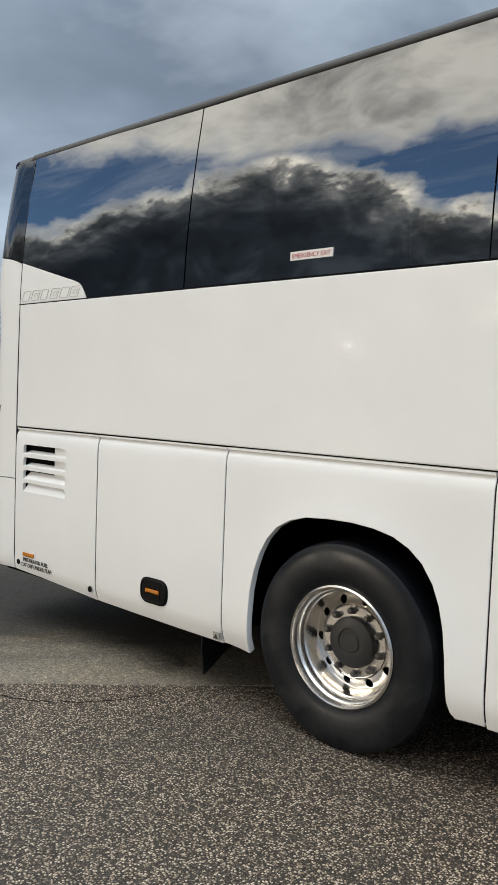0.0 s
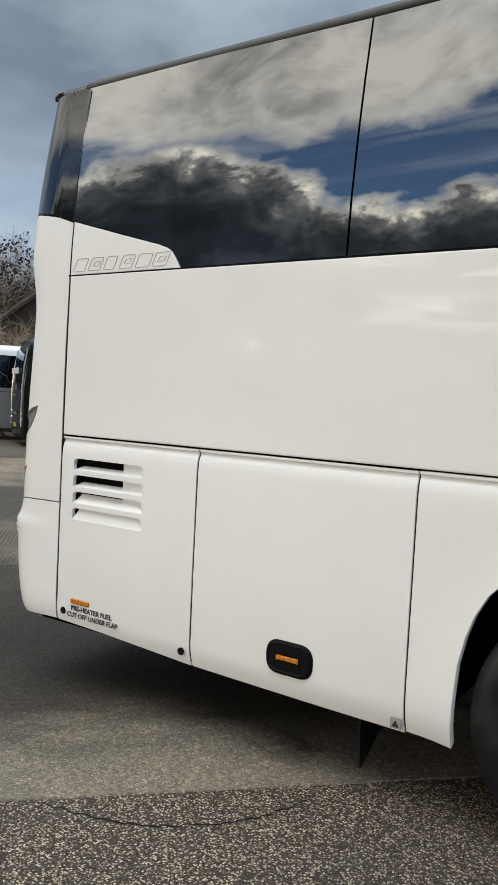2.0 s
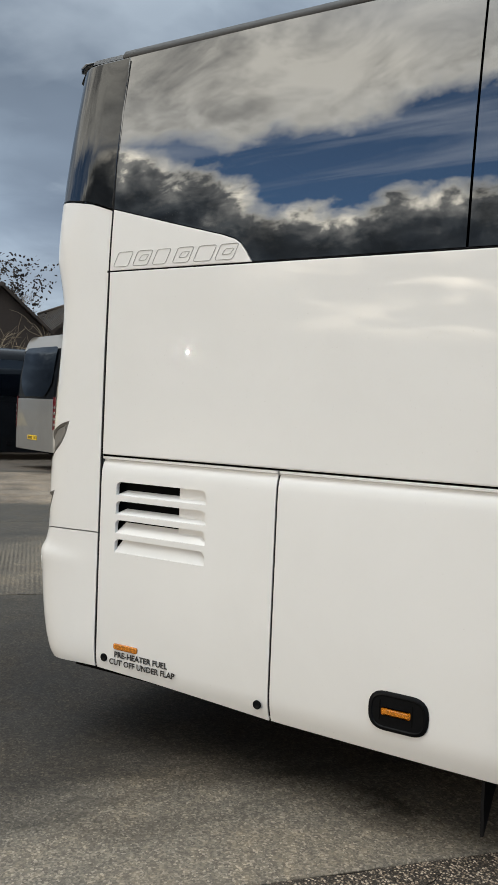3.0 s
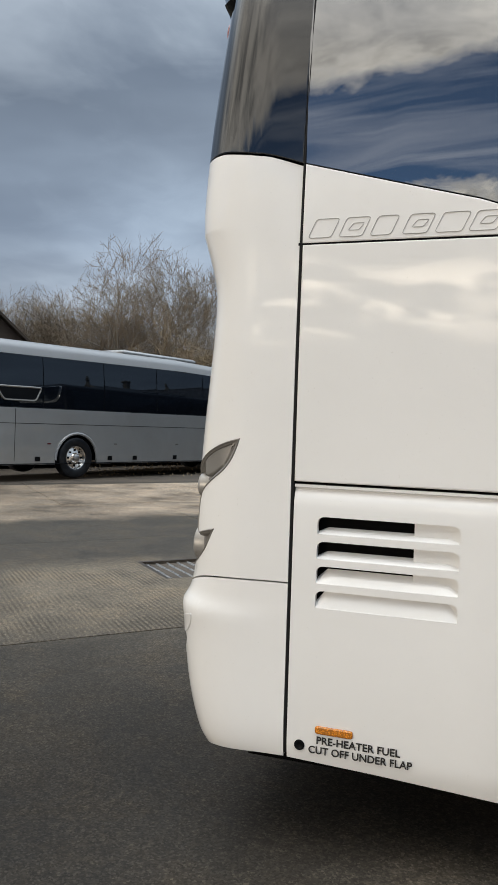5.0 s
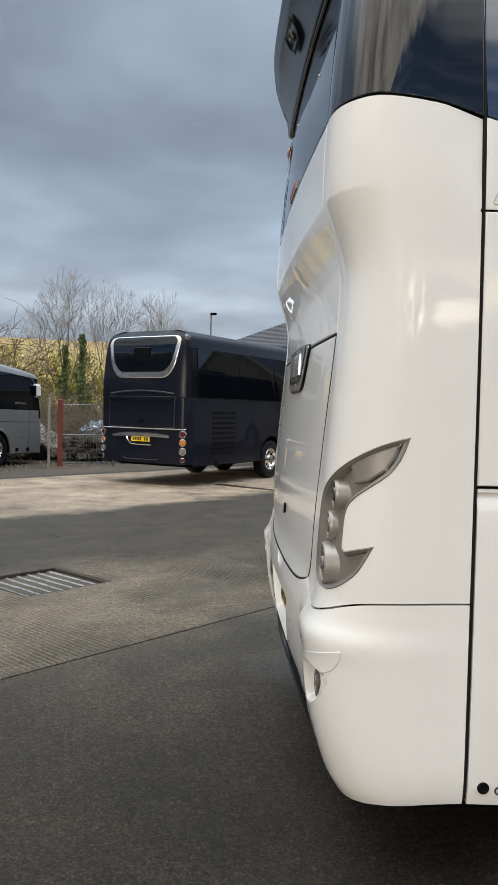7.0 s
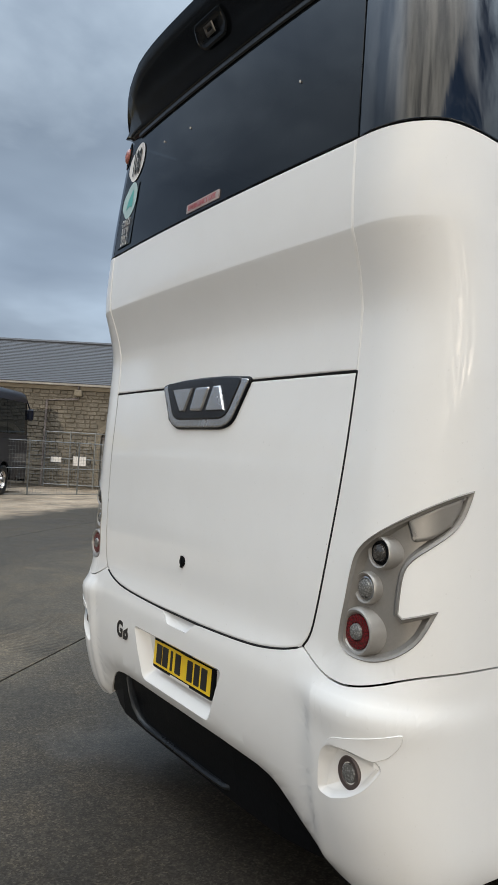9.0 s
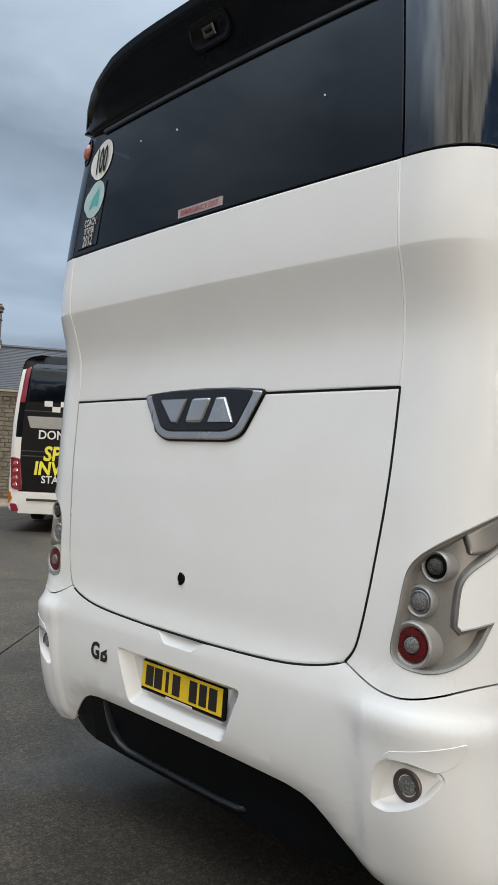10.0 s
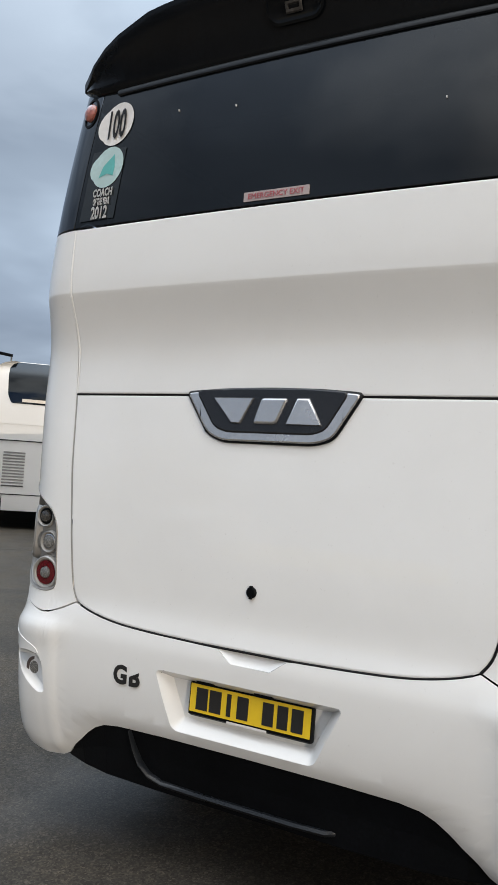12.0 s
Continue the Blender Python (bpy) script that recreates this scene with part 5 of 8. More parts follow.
        return Vector((0.016 + (z - 1.8) * 0.10 + 0.02 * abs(c) ** 2 + d, p.y, p.z))

    cuts = [-0.3, -0.2, -0.1, 0, 0.1, 0.2, 0.3]
    sheet("badge_rim", curved(shape, badge_at, cuts, [1.75, 1.8, 1.85], 0, 0.04, (), 0.006, 0.006), GLOSSBLACK, bd)
    inner = shrink(shape, 0.008)
    sheet("badge_lip", curved(inner, badge_at, cuts, [1.75, 1.8, 1.85], 0, 0.01, (), 0.004, 0.004, 0.004), BADGEGREY, bd, "brushed silver lip")
    field = soft([(-0.330, 1.906), (-0.15, 1.917), (0.15, 1.917), (0.320, 1.906), (0.238, 1.762), (0.185, 1.745), (-0.175, 1.745), (-0.230, 1.765)], 0.03, 4)
    sheet("badge_field", curved(field, badge_at, cuts, [1.75, 1.8, 1.85], 0, 0.01, (), 0.004, 0.003, 0.0075), surface("dark_badge_field", (0.012, 0.013, 0.016), 0.25, 0, 0.2, 4, 50, 0, 0.2, 0.4), bd)
    marks = [[(-0.150, 1.780), (-0.110, 1.780), (-0.062, 1.880), (-0.240, 1.880)],
             soft([(-0.058, 1.780), (0.042, 1.780), (0.082, 1.880), (-0.030, 1.880)], 0.014, 3),
             [(0.080, 1.780), (0.225, 1.780), (0.168, 1.880), (0.118, 1.880)]]
    for mk in marks:
        sheet("badge_mark", curved(mk, badge_at, [], [], 0, 0.012, (), 0.006, 0.006, 0.016), BADGEGREY, bd, "raised silver mark")
    # spoiler over the rear window
    sp = Mesh()
    loops = []
    for i in range(25):
        y = -1.08 + 2.16 * i / 24
        a = abs(y) / 1.08
        up = 0.36 + 0.64 * (1 - a ** 5.0)
        fall = 0.06 * a * a
        k, kx = max(up, 0.0), max(0.0, 1 - a ** 4.0)
        zt, xt = 3.262 + 0.20 * k - fall * 0.4, 0.075 * (1 - kx) + 0.035 * kx - 0.135 * kx
        if a < 0.60:
            zt += 0.012
        b = sk.at(-y if abs(y) < 0.97 else -y, 3.22)
        x0 = b.x
        yl = y if a < 0.85 else math.copysign((0.85 + (a - 0.85) * 0.35) * 1.08, y)     # the foot tucks in at the ends
        loops.append([Vector((x0 - 0.004, yl, 3.228)), Vector((x0 - 0.018, yl, 3.234 + 0.01 * k)), Vector((x0 - 0.022, yl * 0.4 + y * 0.6, 3.250 + 0.015 * k)), Vector((xt + 0.030, y, zt - 0.065 * k - 0.01)), Vector((xt + 0.004, y, zt - 0.03)), Vector((xt, y, zt)), Vector((xt + 0.03, y, zt + 0.02)), Vector((0.45, y, 3.315 + 0.125 * (1 - a * a))), Vector((0.45, yl, 3.20)), Vector((x0 + 0.04, yl, 3.215))])
    for first, out in ((0, -1), (-1, 1)):
        mid = sum(loops[first], Vector()) / len(loops[first])
        for k, dy in ((0.90, 0.010), (0.66, 0.016)):
            lp = [mid.lerp(p, k) + Vector((0, out * dy, 0)) for p in loops[first]]
            if first == 0:
                ends_a = [lp] if k == 0.90 else [lp] + ends_a
            else:
                ends_b = [lp] if k == 0.90 else ends_b + [lp]
    loops = ends_a + loops + ends_b
    sp.loft(loops[5:-5], False, False)
    strip = [[Vector((sk.at(-y, z).x - d, sk.at(-y, z).y, z)) for z, d in ((3.206, 0.004), (3.210, 0.012), (3.222, 0.014), (3.234, 0.010), (3.236, 0.002))] for y in [-0.92 + 0.0775 * i for i in range(25)]]
    part("spoiler_seal", Mesh().loft(strip, True, True), SATINBLACK, root, "satin black strip under the spoiler", 50)
    part("rear_spoiler", sp, GLOSSBLACK, root, "gloss black roof spoiler", 40)
    for cut, gloss in ((loops[:6], CORNERGLASS), (list(reversed(loops[-6:])), GLOSSBLACK)):
        part("spoiler_end", Mesh().loft(cut, True, False), gloss, root, "gloss black spoiler end", 50)
    rec = soft([(-0.105, 3.387), (0.105, 3.387), (0.122, 3.327), (0.085, 3.295), (-0.085, 3.295), (-0.122, 3.327)], 0.02, 3)
    face = lambda c, z, d=0.0: Vector((-0.058 - (z - 3.36) * 0.62 + d, -c - 0.028, z))
    part("camera_pocket", Mesh().loft([[face(a, b, -0.001) for a, b in rec], [face(a, b, -0.004) for a, b in shrink(rec, 0.008)], [face(a, b, 0.004) for a, b in shrink(rec, 0.022)]], False, True), GLOSSBLACK, root, "", 40)
    sq = [(-0.034, 3.358), (0.034, 3.358), (0.034, 3.322), (-0.034, 3.322)]
    part("reversing_camera", Mesh().loft([[face(a, b, -0.006) for a, b in sq], [face(a, b, -0.012) for a, b in shrink(sq, 0.003)], [face(a, b, -0.012) for a, b in shrink(sq, 0.010)], [face(a, b, -0.004) for a, b in shrink(sq, 0.012)]], False, False), NUTGREY, root)
    part("camera_lens", Mesh().loft([[face(a, b, -0.0045) for a, b in shrink(sq, 0.0115)], [face(a, b, -0.0055) for a, b in shrink(sq, 0.014)]], False, True), GLOSSBLACK, root)
    # roof, inner lining, floor
    roof = Mesh()
    prof = [(0.0, 3.28), (0.02, 3.31), (0.08, 3.345), (0.22, 3.385), (0.5, 3.41), (0.9, 3.42)]
    rows = []
    for x in [0.10, 0.2, 0.45, 1, 2.5, 4, 5.5, 7, 8.5, 10, 11.3, 12.1, 12.45]:
        e = 0.10 if x < 0.15 or x > 12.4 else 0.0
        hw = 1.275 - 0.14 - e
        half = [(-hw + d * (hw / 1.135), z - e * 0.6) for d, z in prof]
        rows.append([Vector((x, y, z)) for y, z in half] + [Vector((x, 0, 3.423 - e * 0.6))] + [Vector((x, -y, z)) for y, z in reversed(half)] + [Vector((x, 1.0, 3.25)), Vector((x, -1.0, 3.25))])
    part("roof", roof.loft(rows, True, True), ROOFGREY, root, "grey coach roof", 50)
    # inner shell, chassis and floor carry the interior's shade in their near-black colour
    core = Mesh()
    for sg in (1, -1):
        cc = [sg * q for q in [0.0, 0.4, 0.8] + corner + [cx(0.6), cx(2.55), cx(2.63)]]
        core_z = [0.60, 0.95, 1.4, 1.9, 2.2, 2.35, 2.6]
        n = len(core_z)
        base = len(core.v)
        core.v += [tuple(sk.at(c, z, 0.085)) for c in cc for z in core_z]
        core.f += [(base + i * n + j, base + (i + 1) * n + j, base + (i + 1) * n + j + 1, base + i * n + j + 1) for i in range(len(cc) - 1) for j in range(n - 1)]
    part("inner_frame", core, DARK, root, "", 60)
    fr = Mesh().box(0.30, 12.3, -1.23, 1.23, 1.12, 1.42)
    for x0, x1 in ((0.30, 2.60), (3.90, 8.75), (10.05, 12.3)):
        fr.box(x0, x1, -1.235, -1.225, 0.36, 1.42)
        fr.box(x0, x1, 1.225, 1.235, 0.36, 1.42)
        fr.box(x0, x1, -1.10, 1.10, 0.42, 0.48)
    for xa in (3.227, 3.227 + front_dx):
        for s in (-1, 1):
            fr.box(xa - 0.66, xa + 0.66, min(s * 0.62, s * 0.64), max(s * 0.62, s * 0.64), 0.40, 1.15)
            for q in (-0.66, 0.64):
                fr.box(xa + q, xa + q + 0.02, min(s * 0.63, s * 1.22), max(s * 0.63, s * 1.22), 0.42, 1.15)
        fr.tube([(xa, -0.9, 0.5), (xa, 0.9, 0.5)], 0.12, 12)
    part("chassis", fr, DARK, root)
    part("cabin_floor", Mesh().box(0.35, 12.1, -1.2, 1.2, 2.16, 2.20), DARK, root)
    for i in range(6):
        for yy in (-0.78, 0.78):
            x = 0.95 + 0.85 * i
            sh = Mesh().box(x, x + 0.14, yy - 0.42, yy + 0.42, 2.2, 2.86, Matrix.Identity(4), 0.05)
            part("seat_back", sh, BLACK, root)
    nose = Mesh()
    part("front_end", nose.loft([[Vector((12.0 + dx, s * (1.27 - ins), z)) for s, z in ((-1, 0.33), (-1, 1.0), (-1, 2.0), (-1, 3.0), (-1, 3.33), (1, 3.33), (1, 3.0), (1, 2.0), (1, 1.0), (1, 0.33))] for dx, ins in ((0, 0.02), (0.25, 0.05), (0.42, 0.16), (0.50, 0.40))], False, True), WHITE, root, "", 60)
    # wheels and mud flap
    for xa in (3.227, 3.227 + front_dx):
        for s in (1, -1):
            w = wheel(root, xa - 0.004, -s * 1.268, 0.490, 0.5, label="large wheel with black tyre and polished alloy rim" if s == 1 else "")
            if s == -1:
                w.matrix_local = Matrix.Translation((xa - 0.004, 1.268, 0.490)) @ Matrix.Rotation(radians(-90), 4, "X")
    for s in (1, -1):
        y0 = -s * 1.18
        mf = Mesh().loft([[Vector((2.235 + dx, y0 + s * a, z)) for a, z in ((0.0, 0.42), (0.0, 0.20), (0.025, 0.068), (0.09, 0.10), (0.20, 0.17), (0.30, 0.19), (0.32, 0.42))] for dx in (0.0, 0.012)], True, True)
        part("mud_flap", mf, RUBBER, root, "black rubber mud flap")
    # small things on the off side
    y_s = -1.275
    mk = new("side_marker")
    mk.parent = root
    o = [(1.815 + x, z) for x, z in soft([(0.0, 0.433), (0.236, 0.433), (0.236, 0.585), (0.0, 0.585)], 0.075, 7)]
    m = Matrix(((1, 0, 0, 0), (0, 0, 1, 0), (0, 1, 0, 0), (0, 0, 0, 1)))
    part("marker_plate", Mesh().loft([[Vector((x, y_s + d, z)) for x, z in shrink(o, k)] for k, d in ((0.0, 0.004), (0.0, -0.004), (0.006, -0.010), (0.014, -0.011), (0.018, -0.007))], False, True), BLACK, mk, "black oval marker plate", 40)
    part("marker_lens", Mesh().box(1.868, 1.984, y_s - 0.017, y_s - 0.004, 0.496, 0.524, None, 0.006), AMBER, mk)
    for x in (1.862, 1.99):
        part("marker_seam", Mesh().box(x - 0.0015, x + 0.0015, y_s - 0.0085, y_s - 0.006, 0.47, 0.55), DARK, mk)
    part("side_reflector", Mesh().loft([[Vector((x, y_s + d, z)) for x, z in shrink(soft([(0.563, 0.495), (0.700, 0.495), (0.700, 0.523), (0.563, 0.523)], 0.010, 3), k)] for k, d in ((0, 0.002), (0, -0.005), (0.004, -0.008))], False, True), AMBER, root, "small amber reflector")
    for x, z in ((0.506, 0.443), (1.328, 0.404)):
        part("flap_lock", Mesh().lathe([(0.019, -0.002), (0.019, 0.002), (0.015, 0.004), (0.013, 0.0025), (0.0, 0.002)], 20, Matrix.Translation((x, y_s - 0.0005, z)) @ AXIS_Y), BLACK, root)
    words("PRE-HEATER FUEL", 0.0375, INK, root, side_at(0.568, y_s - 0.003, 0.459), stretch=1.0, bold=0.0007)
    words("CUT OFF UNDER FLAP", 0.0375, INK, root, side_at(0.540, y_s - 0.003, 0.422), stretch=0.975, bold=0.0007)
    part("warning_label", Mesh().box(2.418, 2.464, y_s - 0.003, y_s + 0.002, 0.343, 0.385), MESHGREY, root, "small square warning label")
    part("label_mark", Mesh().prism([(2.424, 0.350), (2.458, 0.350), (2.441, 0.378)], -y_s + 0.003, -y_s + 0.0036, Matrix(((1, 0, 0, 0), (0, 0, -1, 0), (0, 1, 0, 0), (0, 0, 0, 1)))), INK, root)
    yg = sk.at(cx(2.97), 2.355).y
    part("exit_sticker", Mesh().box(2.845, 3.098, yg - 0.004, yg + 0.003, 2.334, 2.376), STICKER, root, "white emergency exit sticker")
    words("EMERGENCY EXIT", 0.031, REDINK, root, side_at(2.9715, yg - 0.0055, 2.344), align="CENTER", stretch=0.92)
    # outline lettering on the wedge panel, as plain outlined shapes
    fx = 0.475
    for i, (w, hole) in enumerate(((0.107, 0), (0.107, 1), (0.093, 0), (0.107, 1), (0.114, 0), (0.114, 1))):
        x0 = fx + i * 0.110
        z0, z1 = 2.266, 2.332
        sh = 0.030
        o = soft([(x0, z0), (x0 + w * 0.78, z0), (x0 + w * 0.78 + sh, z1), (x0 + sh, z1)], 0.012, 3)
        pts = [sk.at(cx(x), z) + Vector((0, -0.001, 0)) for x, z in o]
        part("outline_mark", Mesh().tube(pts + pts[:1], 0.0014, 4, False), GREYFAINT, root)
        o2 = soft([(x0 + w * 0.22 + 0.010, z0 + 0.022), (x0 + w * 0.58 + 0.010, z0 + 0.022), (x0 + w * 0.58 + 0.030, z1 - 0.02), (x0 + w * 0.22 + 0.030, z1 - 0.02)], 0.006, 2)
        pts = [sk.at(cx(x), z) + Vector((0, -0.001, 0)) for x, z in o2]
        if hole:
            part("outline_mark", Mesh().tube(pts + pts[:1], 0.0012, 4, False), GREYFAINT, root)
    # rear window stickers
    def on_glass(c, z):
        p = sk.at(c, z)
        return Vector((p.x - 0.004, p.y, p.z))

    def disc_on(c, z, rx, rz, mat, name, label="", dx=0.0):
        pts = [on_glass(c + rx * math.cos(a), z + rz * math.sin(a)) + Vector((dx, 0, 0)) for a in [2 * math.pi * i / 40 for i in range(40)]]
        pts.append(on_glass(c, z) + Vector((dx, 0, 0)))
        return part(name, Mesh().add(pts, [(i, (i + 1) % 40, 40) for i in range(40)]), mat, root, label, 40)

    def laid_on(ob, lift):
        for v in ob.data.vertices:
            v.co.x = on_glass(-v.co.y, v.co.z).x - lift
        return ob

    disc_on(-0.905, 3.072, 0.095, 0.098, STICKER, "round_sticker", "white round speed sticker")
    laid_on(words("100", 0.178, INK, root, rear_at(0, on_glass(-0.905, 3.072).y, 3.009), align="CENTER", stretch=0.40, bold=0.005), 0.003)
    part("clear_film", Mesh().add([on_glass(-0.995, 2.955), on_glass(-0.815, 2.955), on_glass(-0.815, 2.64), on_glass(-0.995, 2.64)], [(0, 1, 2, 3)]), surface("film_grey", (0.014, 0.017, 0.019), 0.2, 0, 0.1), root, "", 0)
    disc_on(-0.903, 2.875, 0.088, 0.092, PALETEAL, "round_sticker", "pale teal round award sticker", -0.0015)
    tri = [on_glass(-0.945, 2.83), on_glass(-0.93, 2.88), on_glass(-0.875, 2.93), on_glass(-0.86, 2.87), on_glass(-0.862, 2.832), on_glass(-0.90, 2.845)]
    part("sticker_mark", Mesh().add([p + Vector((-0.003, 0, 0)) for p in tri], [tuple(range(6))]), TEAL, root, "", 0)
    for txt, z, s, k in (("COACH", 2.744, 0.048, 0.62), ("OF THE YEAR", 2.706, 0.042, 0.36), ("2012", 2.645, 0.076, 0.60)):
        laid_on(words(txt, s, STICKER, root, rear_at(0, on_glass(-0.898, z).y, z), align="CENTER", stretch=k, bold=0.0022), 0.004)
    part("exit_sticker", Mesh().box(on_glass(0, 2.645).x - 0.001, on_glass(0, 2.645).x + 0.006, -0.125, 0.148, 2.628, 2.664), PINKSTICK, root, "faded emergency exit sticker")
    words("EMERGENCY EXIT", 0.030, REDINK, root, rear_at(on_glass(0, 2.645).x - 0.003, 0.0115, 2.636), align="CENTER", stretch=0.98)
    words("G", 0.098, INK, root, rear_at(P(-0.56, 0.77).x - 0.003, 0.583, 0.736), bold=0.004, stretch=0.95)
    bb = words("B", 0.098, INK, root, rear_at(P(-0.5, 0.77).x - 0.003, 0.506, 0.736), bold=0.004, stretch=0.95)
    cutb = bmesh.new()
    cutb.from_mesh(bb.data)
    bmesh.ops.bisect_plane(cutb, geom=cutb.verts[:] + cutb.edges[:] + cutb.faces[:], plane_co=(0, 0.475, 0.782), plane_no=(0, 0.45, 0.9), clear_outer=True)
    cutb.to_mesh(bb.data)
    cutb.free()
    for sg in (1, -1):
        p = sk.at(sg * 1.075, 3.158, 0.014 if sg > 0 else 0.0)
        lm = new("top_marker_lamp")
        lm.parent = root
        nrm = sk.normal(sg * 1.075, 3.158)
        mm = Matrix.Translation(p) @ nrm.to_track_quat("Z", "Y").to_matrix().to_4x4()
        part("lamp_pocket", Mesh().lathe([(0.058, -0.01), (0.058, 0.002), (0.048, 0.003), (0.046, -0.004)], 24, mm @ Matrix.Diagonal((0.8, 1.25, 1, 1))), BLACK, lm)
        part("lamp_lens", Mesh().lathe([(0.042, -0.008), (0.040, 0.009), (0.030, 0.018), (0.014, 0.023), (0.0, 0.024)], 24, mm), PINK, lm)
    # small bright specks: reflections in the glass, put in as pale boxes
    for c, z, s in ((-0.55, 3.07, 0.004), (-0.25, 3.04, 0.0045), (0.64, 2.92, 0.004)):
        q = on_glass(c, z)
        part("glass_chip", Mesh().box(q.x - 0.002, q.x + 0.003, q.y - s / 2, q.y + s / 2, q.z - s, q.z + s), STICKER, root)
    return root, sk


coach, coach_skin = white_coach()


# ---- ground ----
def yard(p, q, z=0.0):
    """A place from p along and q across the concrete bays; the yard falls gently beyond the second bay and again past the concrete."""
    return Vector(((p - q) * 0.70711, (p + q) * 0.70711, z - 0.0105 * min(max(0.0, q - 4.0), 7.0) - 0.030 * min(max(0.0, q - 15.2), 3.0)))


def ground_z(x, y):
    return yard(0, (y - x) * 0.70711).z


def build_ground():
    qs = [-900, -300, -80, -20, -5, 0, 4, 7, 11, 14, 15.2, 18.2, 25, 60, 200, 900]
    ps = [-900, -300, -80, -30, -10, 0, 10, 30, 80, 300, 900]
    g = Mesh()
    g.v = [tuple(yard(p, q, -0.03 if q < 14 else -0.012)) for p in ps for q in qs]
    n = len(qs)
    g.f = [(i * n + j, (i + 1) * n + j, (i + 1) * n + j + 1, i * n + j + 1) for i in range(len(ps) - 1) for j in range(n - 1)]
    ground = tagged(part("ground", g, RUBBLE, None, "", 0), "dark gritty ground with gravel", "ground", "", "structure")
    rng = random.Random(5)
    # chipped asphalt in front of the first seam, with a slightly ragged edge
    top = [(-40 + 0.22 * i, -1.492 - 0.006 + rng.uniform(-0.012, 0.006)) for i in range(364)]
    a = Mesh()
    k = len(top)
    a.v = [tuple(yard(p, q, 0.0)) for p, q in top] + [tuple(yard(p, q, -0.03)) for p, q in top] + [tuple(yard(p, -60, 0.0)) for p, q in top]
    a.f = [(i, i + 1, k + i + 1, k + i) for i in range(k - 1)] + [(2 * k + i, 2 * k + i + 1, i + 1, i) for i in range(k - 1)]
    tagged(part("asphalt_apron", a, ASPHALT, None, "", 30), "worn asphalt surface with pale chippings", "asphalt", "", "structure")
    # concrete bays
    bays = [(-1.486, 2.660), (2.672, 6.84), (6.852, 11.0), (11.012, 14.95)]
    cuts = {0: [-30, -12, 12.4, 22, 40], 1: [-30, -16, -8.5, 9.2, 17, 27, 40], 2: [-30, -16, -5.0, 3.6, 10.8, 18, 26, 40], 3: [-30, -14, -6.8, 2.0, 9.3, 16.5, 24, 40]}
    pave = tagged(part("pavement", Mesh().add([yard(p, q, -0.010) for p, q in ((-40, -1.60), (40, -1.60), (40, 4.0), (-40, 4.0))], [(0, 1, 2, 3)]), JOINT, None, "", 0), "worn concrete yard laid in bays", "pavement", "", "structure")
    for b, (q0, q1) in enumerate(bays):
        for p0, p1 in zip(cuts[b], cuts[b][1:]):
            s = Mesh()
            pa, pb = p0 + 0.005, p1 - 0.005
            mid = [q0, q0 + (q1 - q0) / 2, q1]
            if b == 1 and p0 < 2.2 < p1:
                # bay with the drain let into it
                hole = DRAIN_BOX
                ps_ = [pa, hole[0], hole[1], pb]
                qs_ = [q0, hole[2], hole[3], q1]
                s.v = [tuple(yard(p, q, 0)) for p in ps_ for q in qs_] + [tuple(yard(p, q, -0.12)) for p in ps_ for q in qs_]
                for i in range(3):
                    for j in range(3):
                        if (i, j) != (1, 1):
                            s.f.append((i * 4 + j, i * 4 + j + 1, i * 4 + j + 5, i * 4 + j + 4))
                for (i, j), (k2, l) in (((0, 0), (3, 0)), ((3, 0), (3, 3)), ((3, 3), (0, 3)), ((0, 3), (0, 0)), ((1, 1), (2, 1)), ((2, 1), (2, 2)), ((2, 2), (1, 2)), ((1, 2), (1, 1))):
                    s.f.append((i * 4 + j, k2 * 4 + l, 16 + k2 * 4 + l, 16 + i * 4 + j))
            else:
                s.v = [tuple(yard(p, q, dz)) for dz, e in ((-0.06, 0), (-0.006, 0), (0.0, 0.006)) for p, q in ((pa + e, q0 + e), (pb - e, q0 + e), (pb - e, q1 - e), (pa + e, q1 - e))]
                s.f = [(4 * r + i, 4 * r + (i + 1) % 4, 4 * r + 4 + (i + 1) % 4, 4 * r + 4 + i) for r in range(2) for i in range(4)] + [(8, 9, 10, 11)]
            part("slab", s, CONCRETE, pave, "", 20)
    return ground


DRAIN_BOX = (1.56, 2.48, 4.31, 5.26)


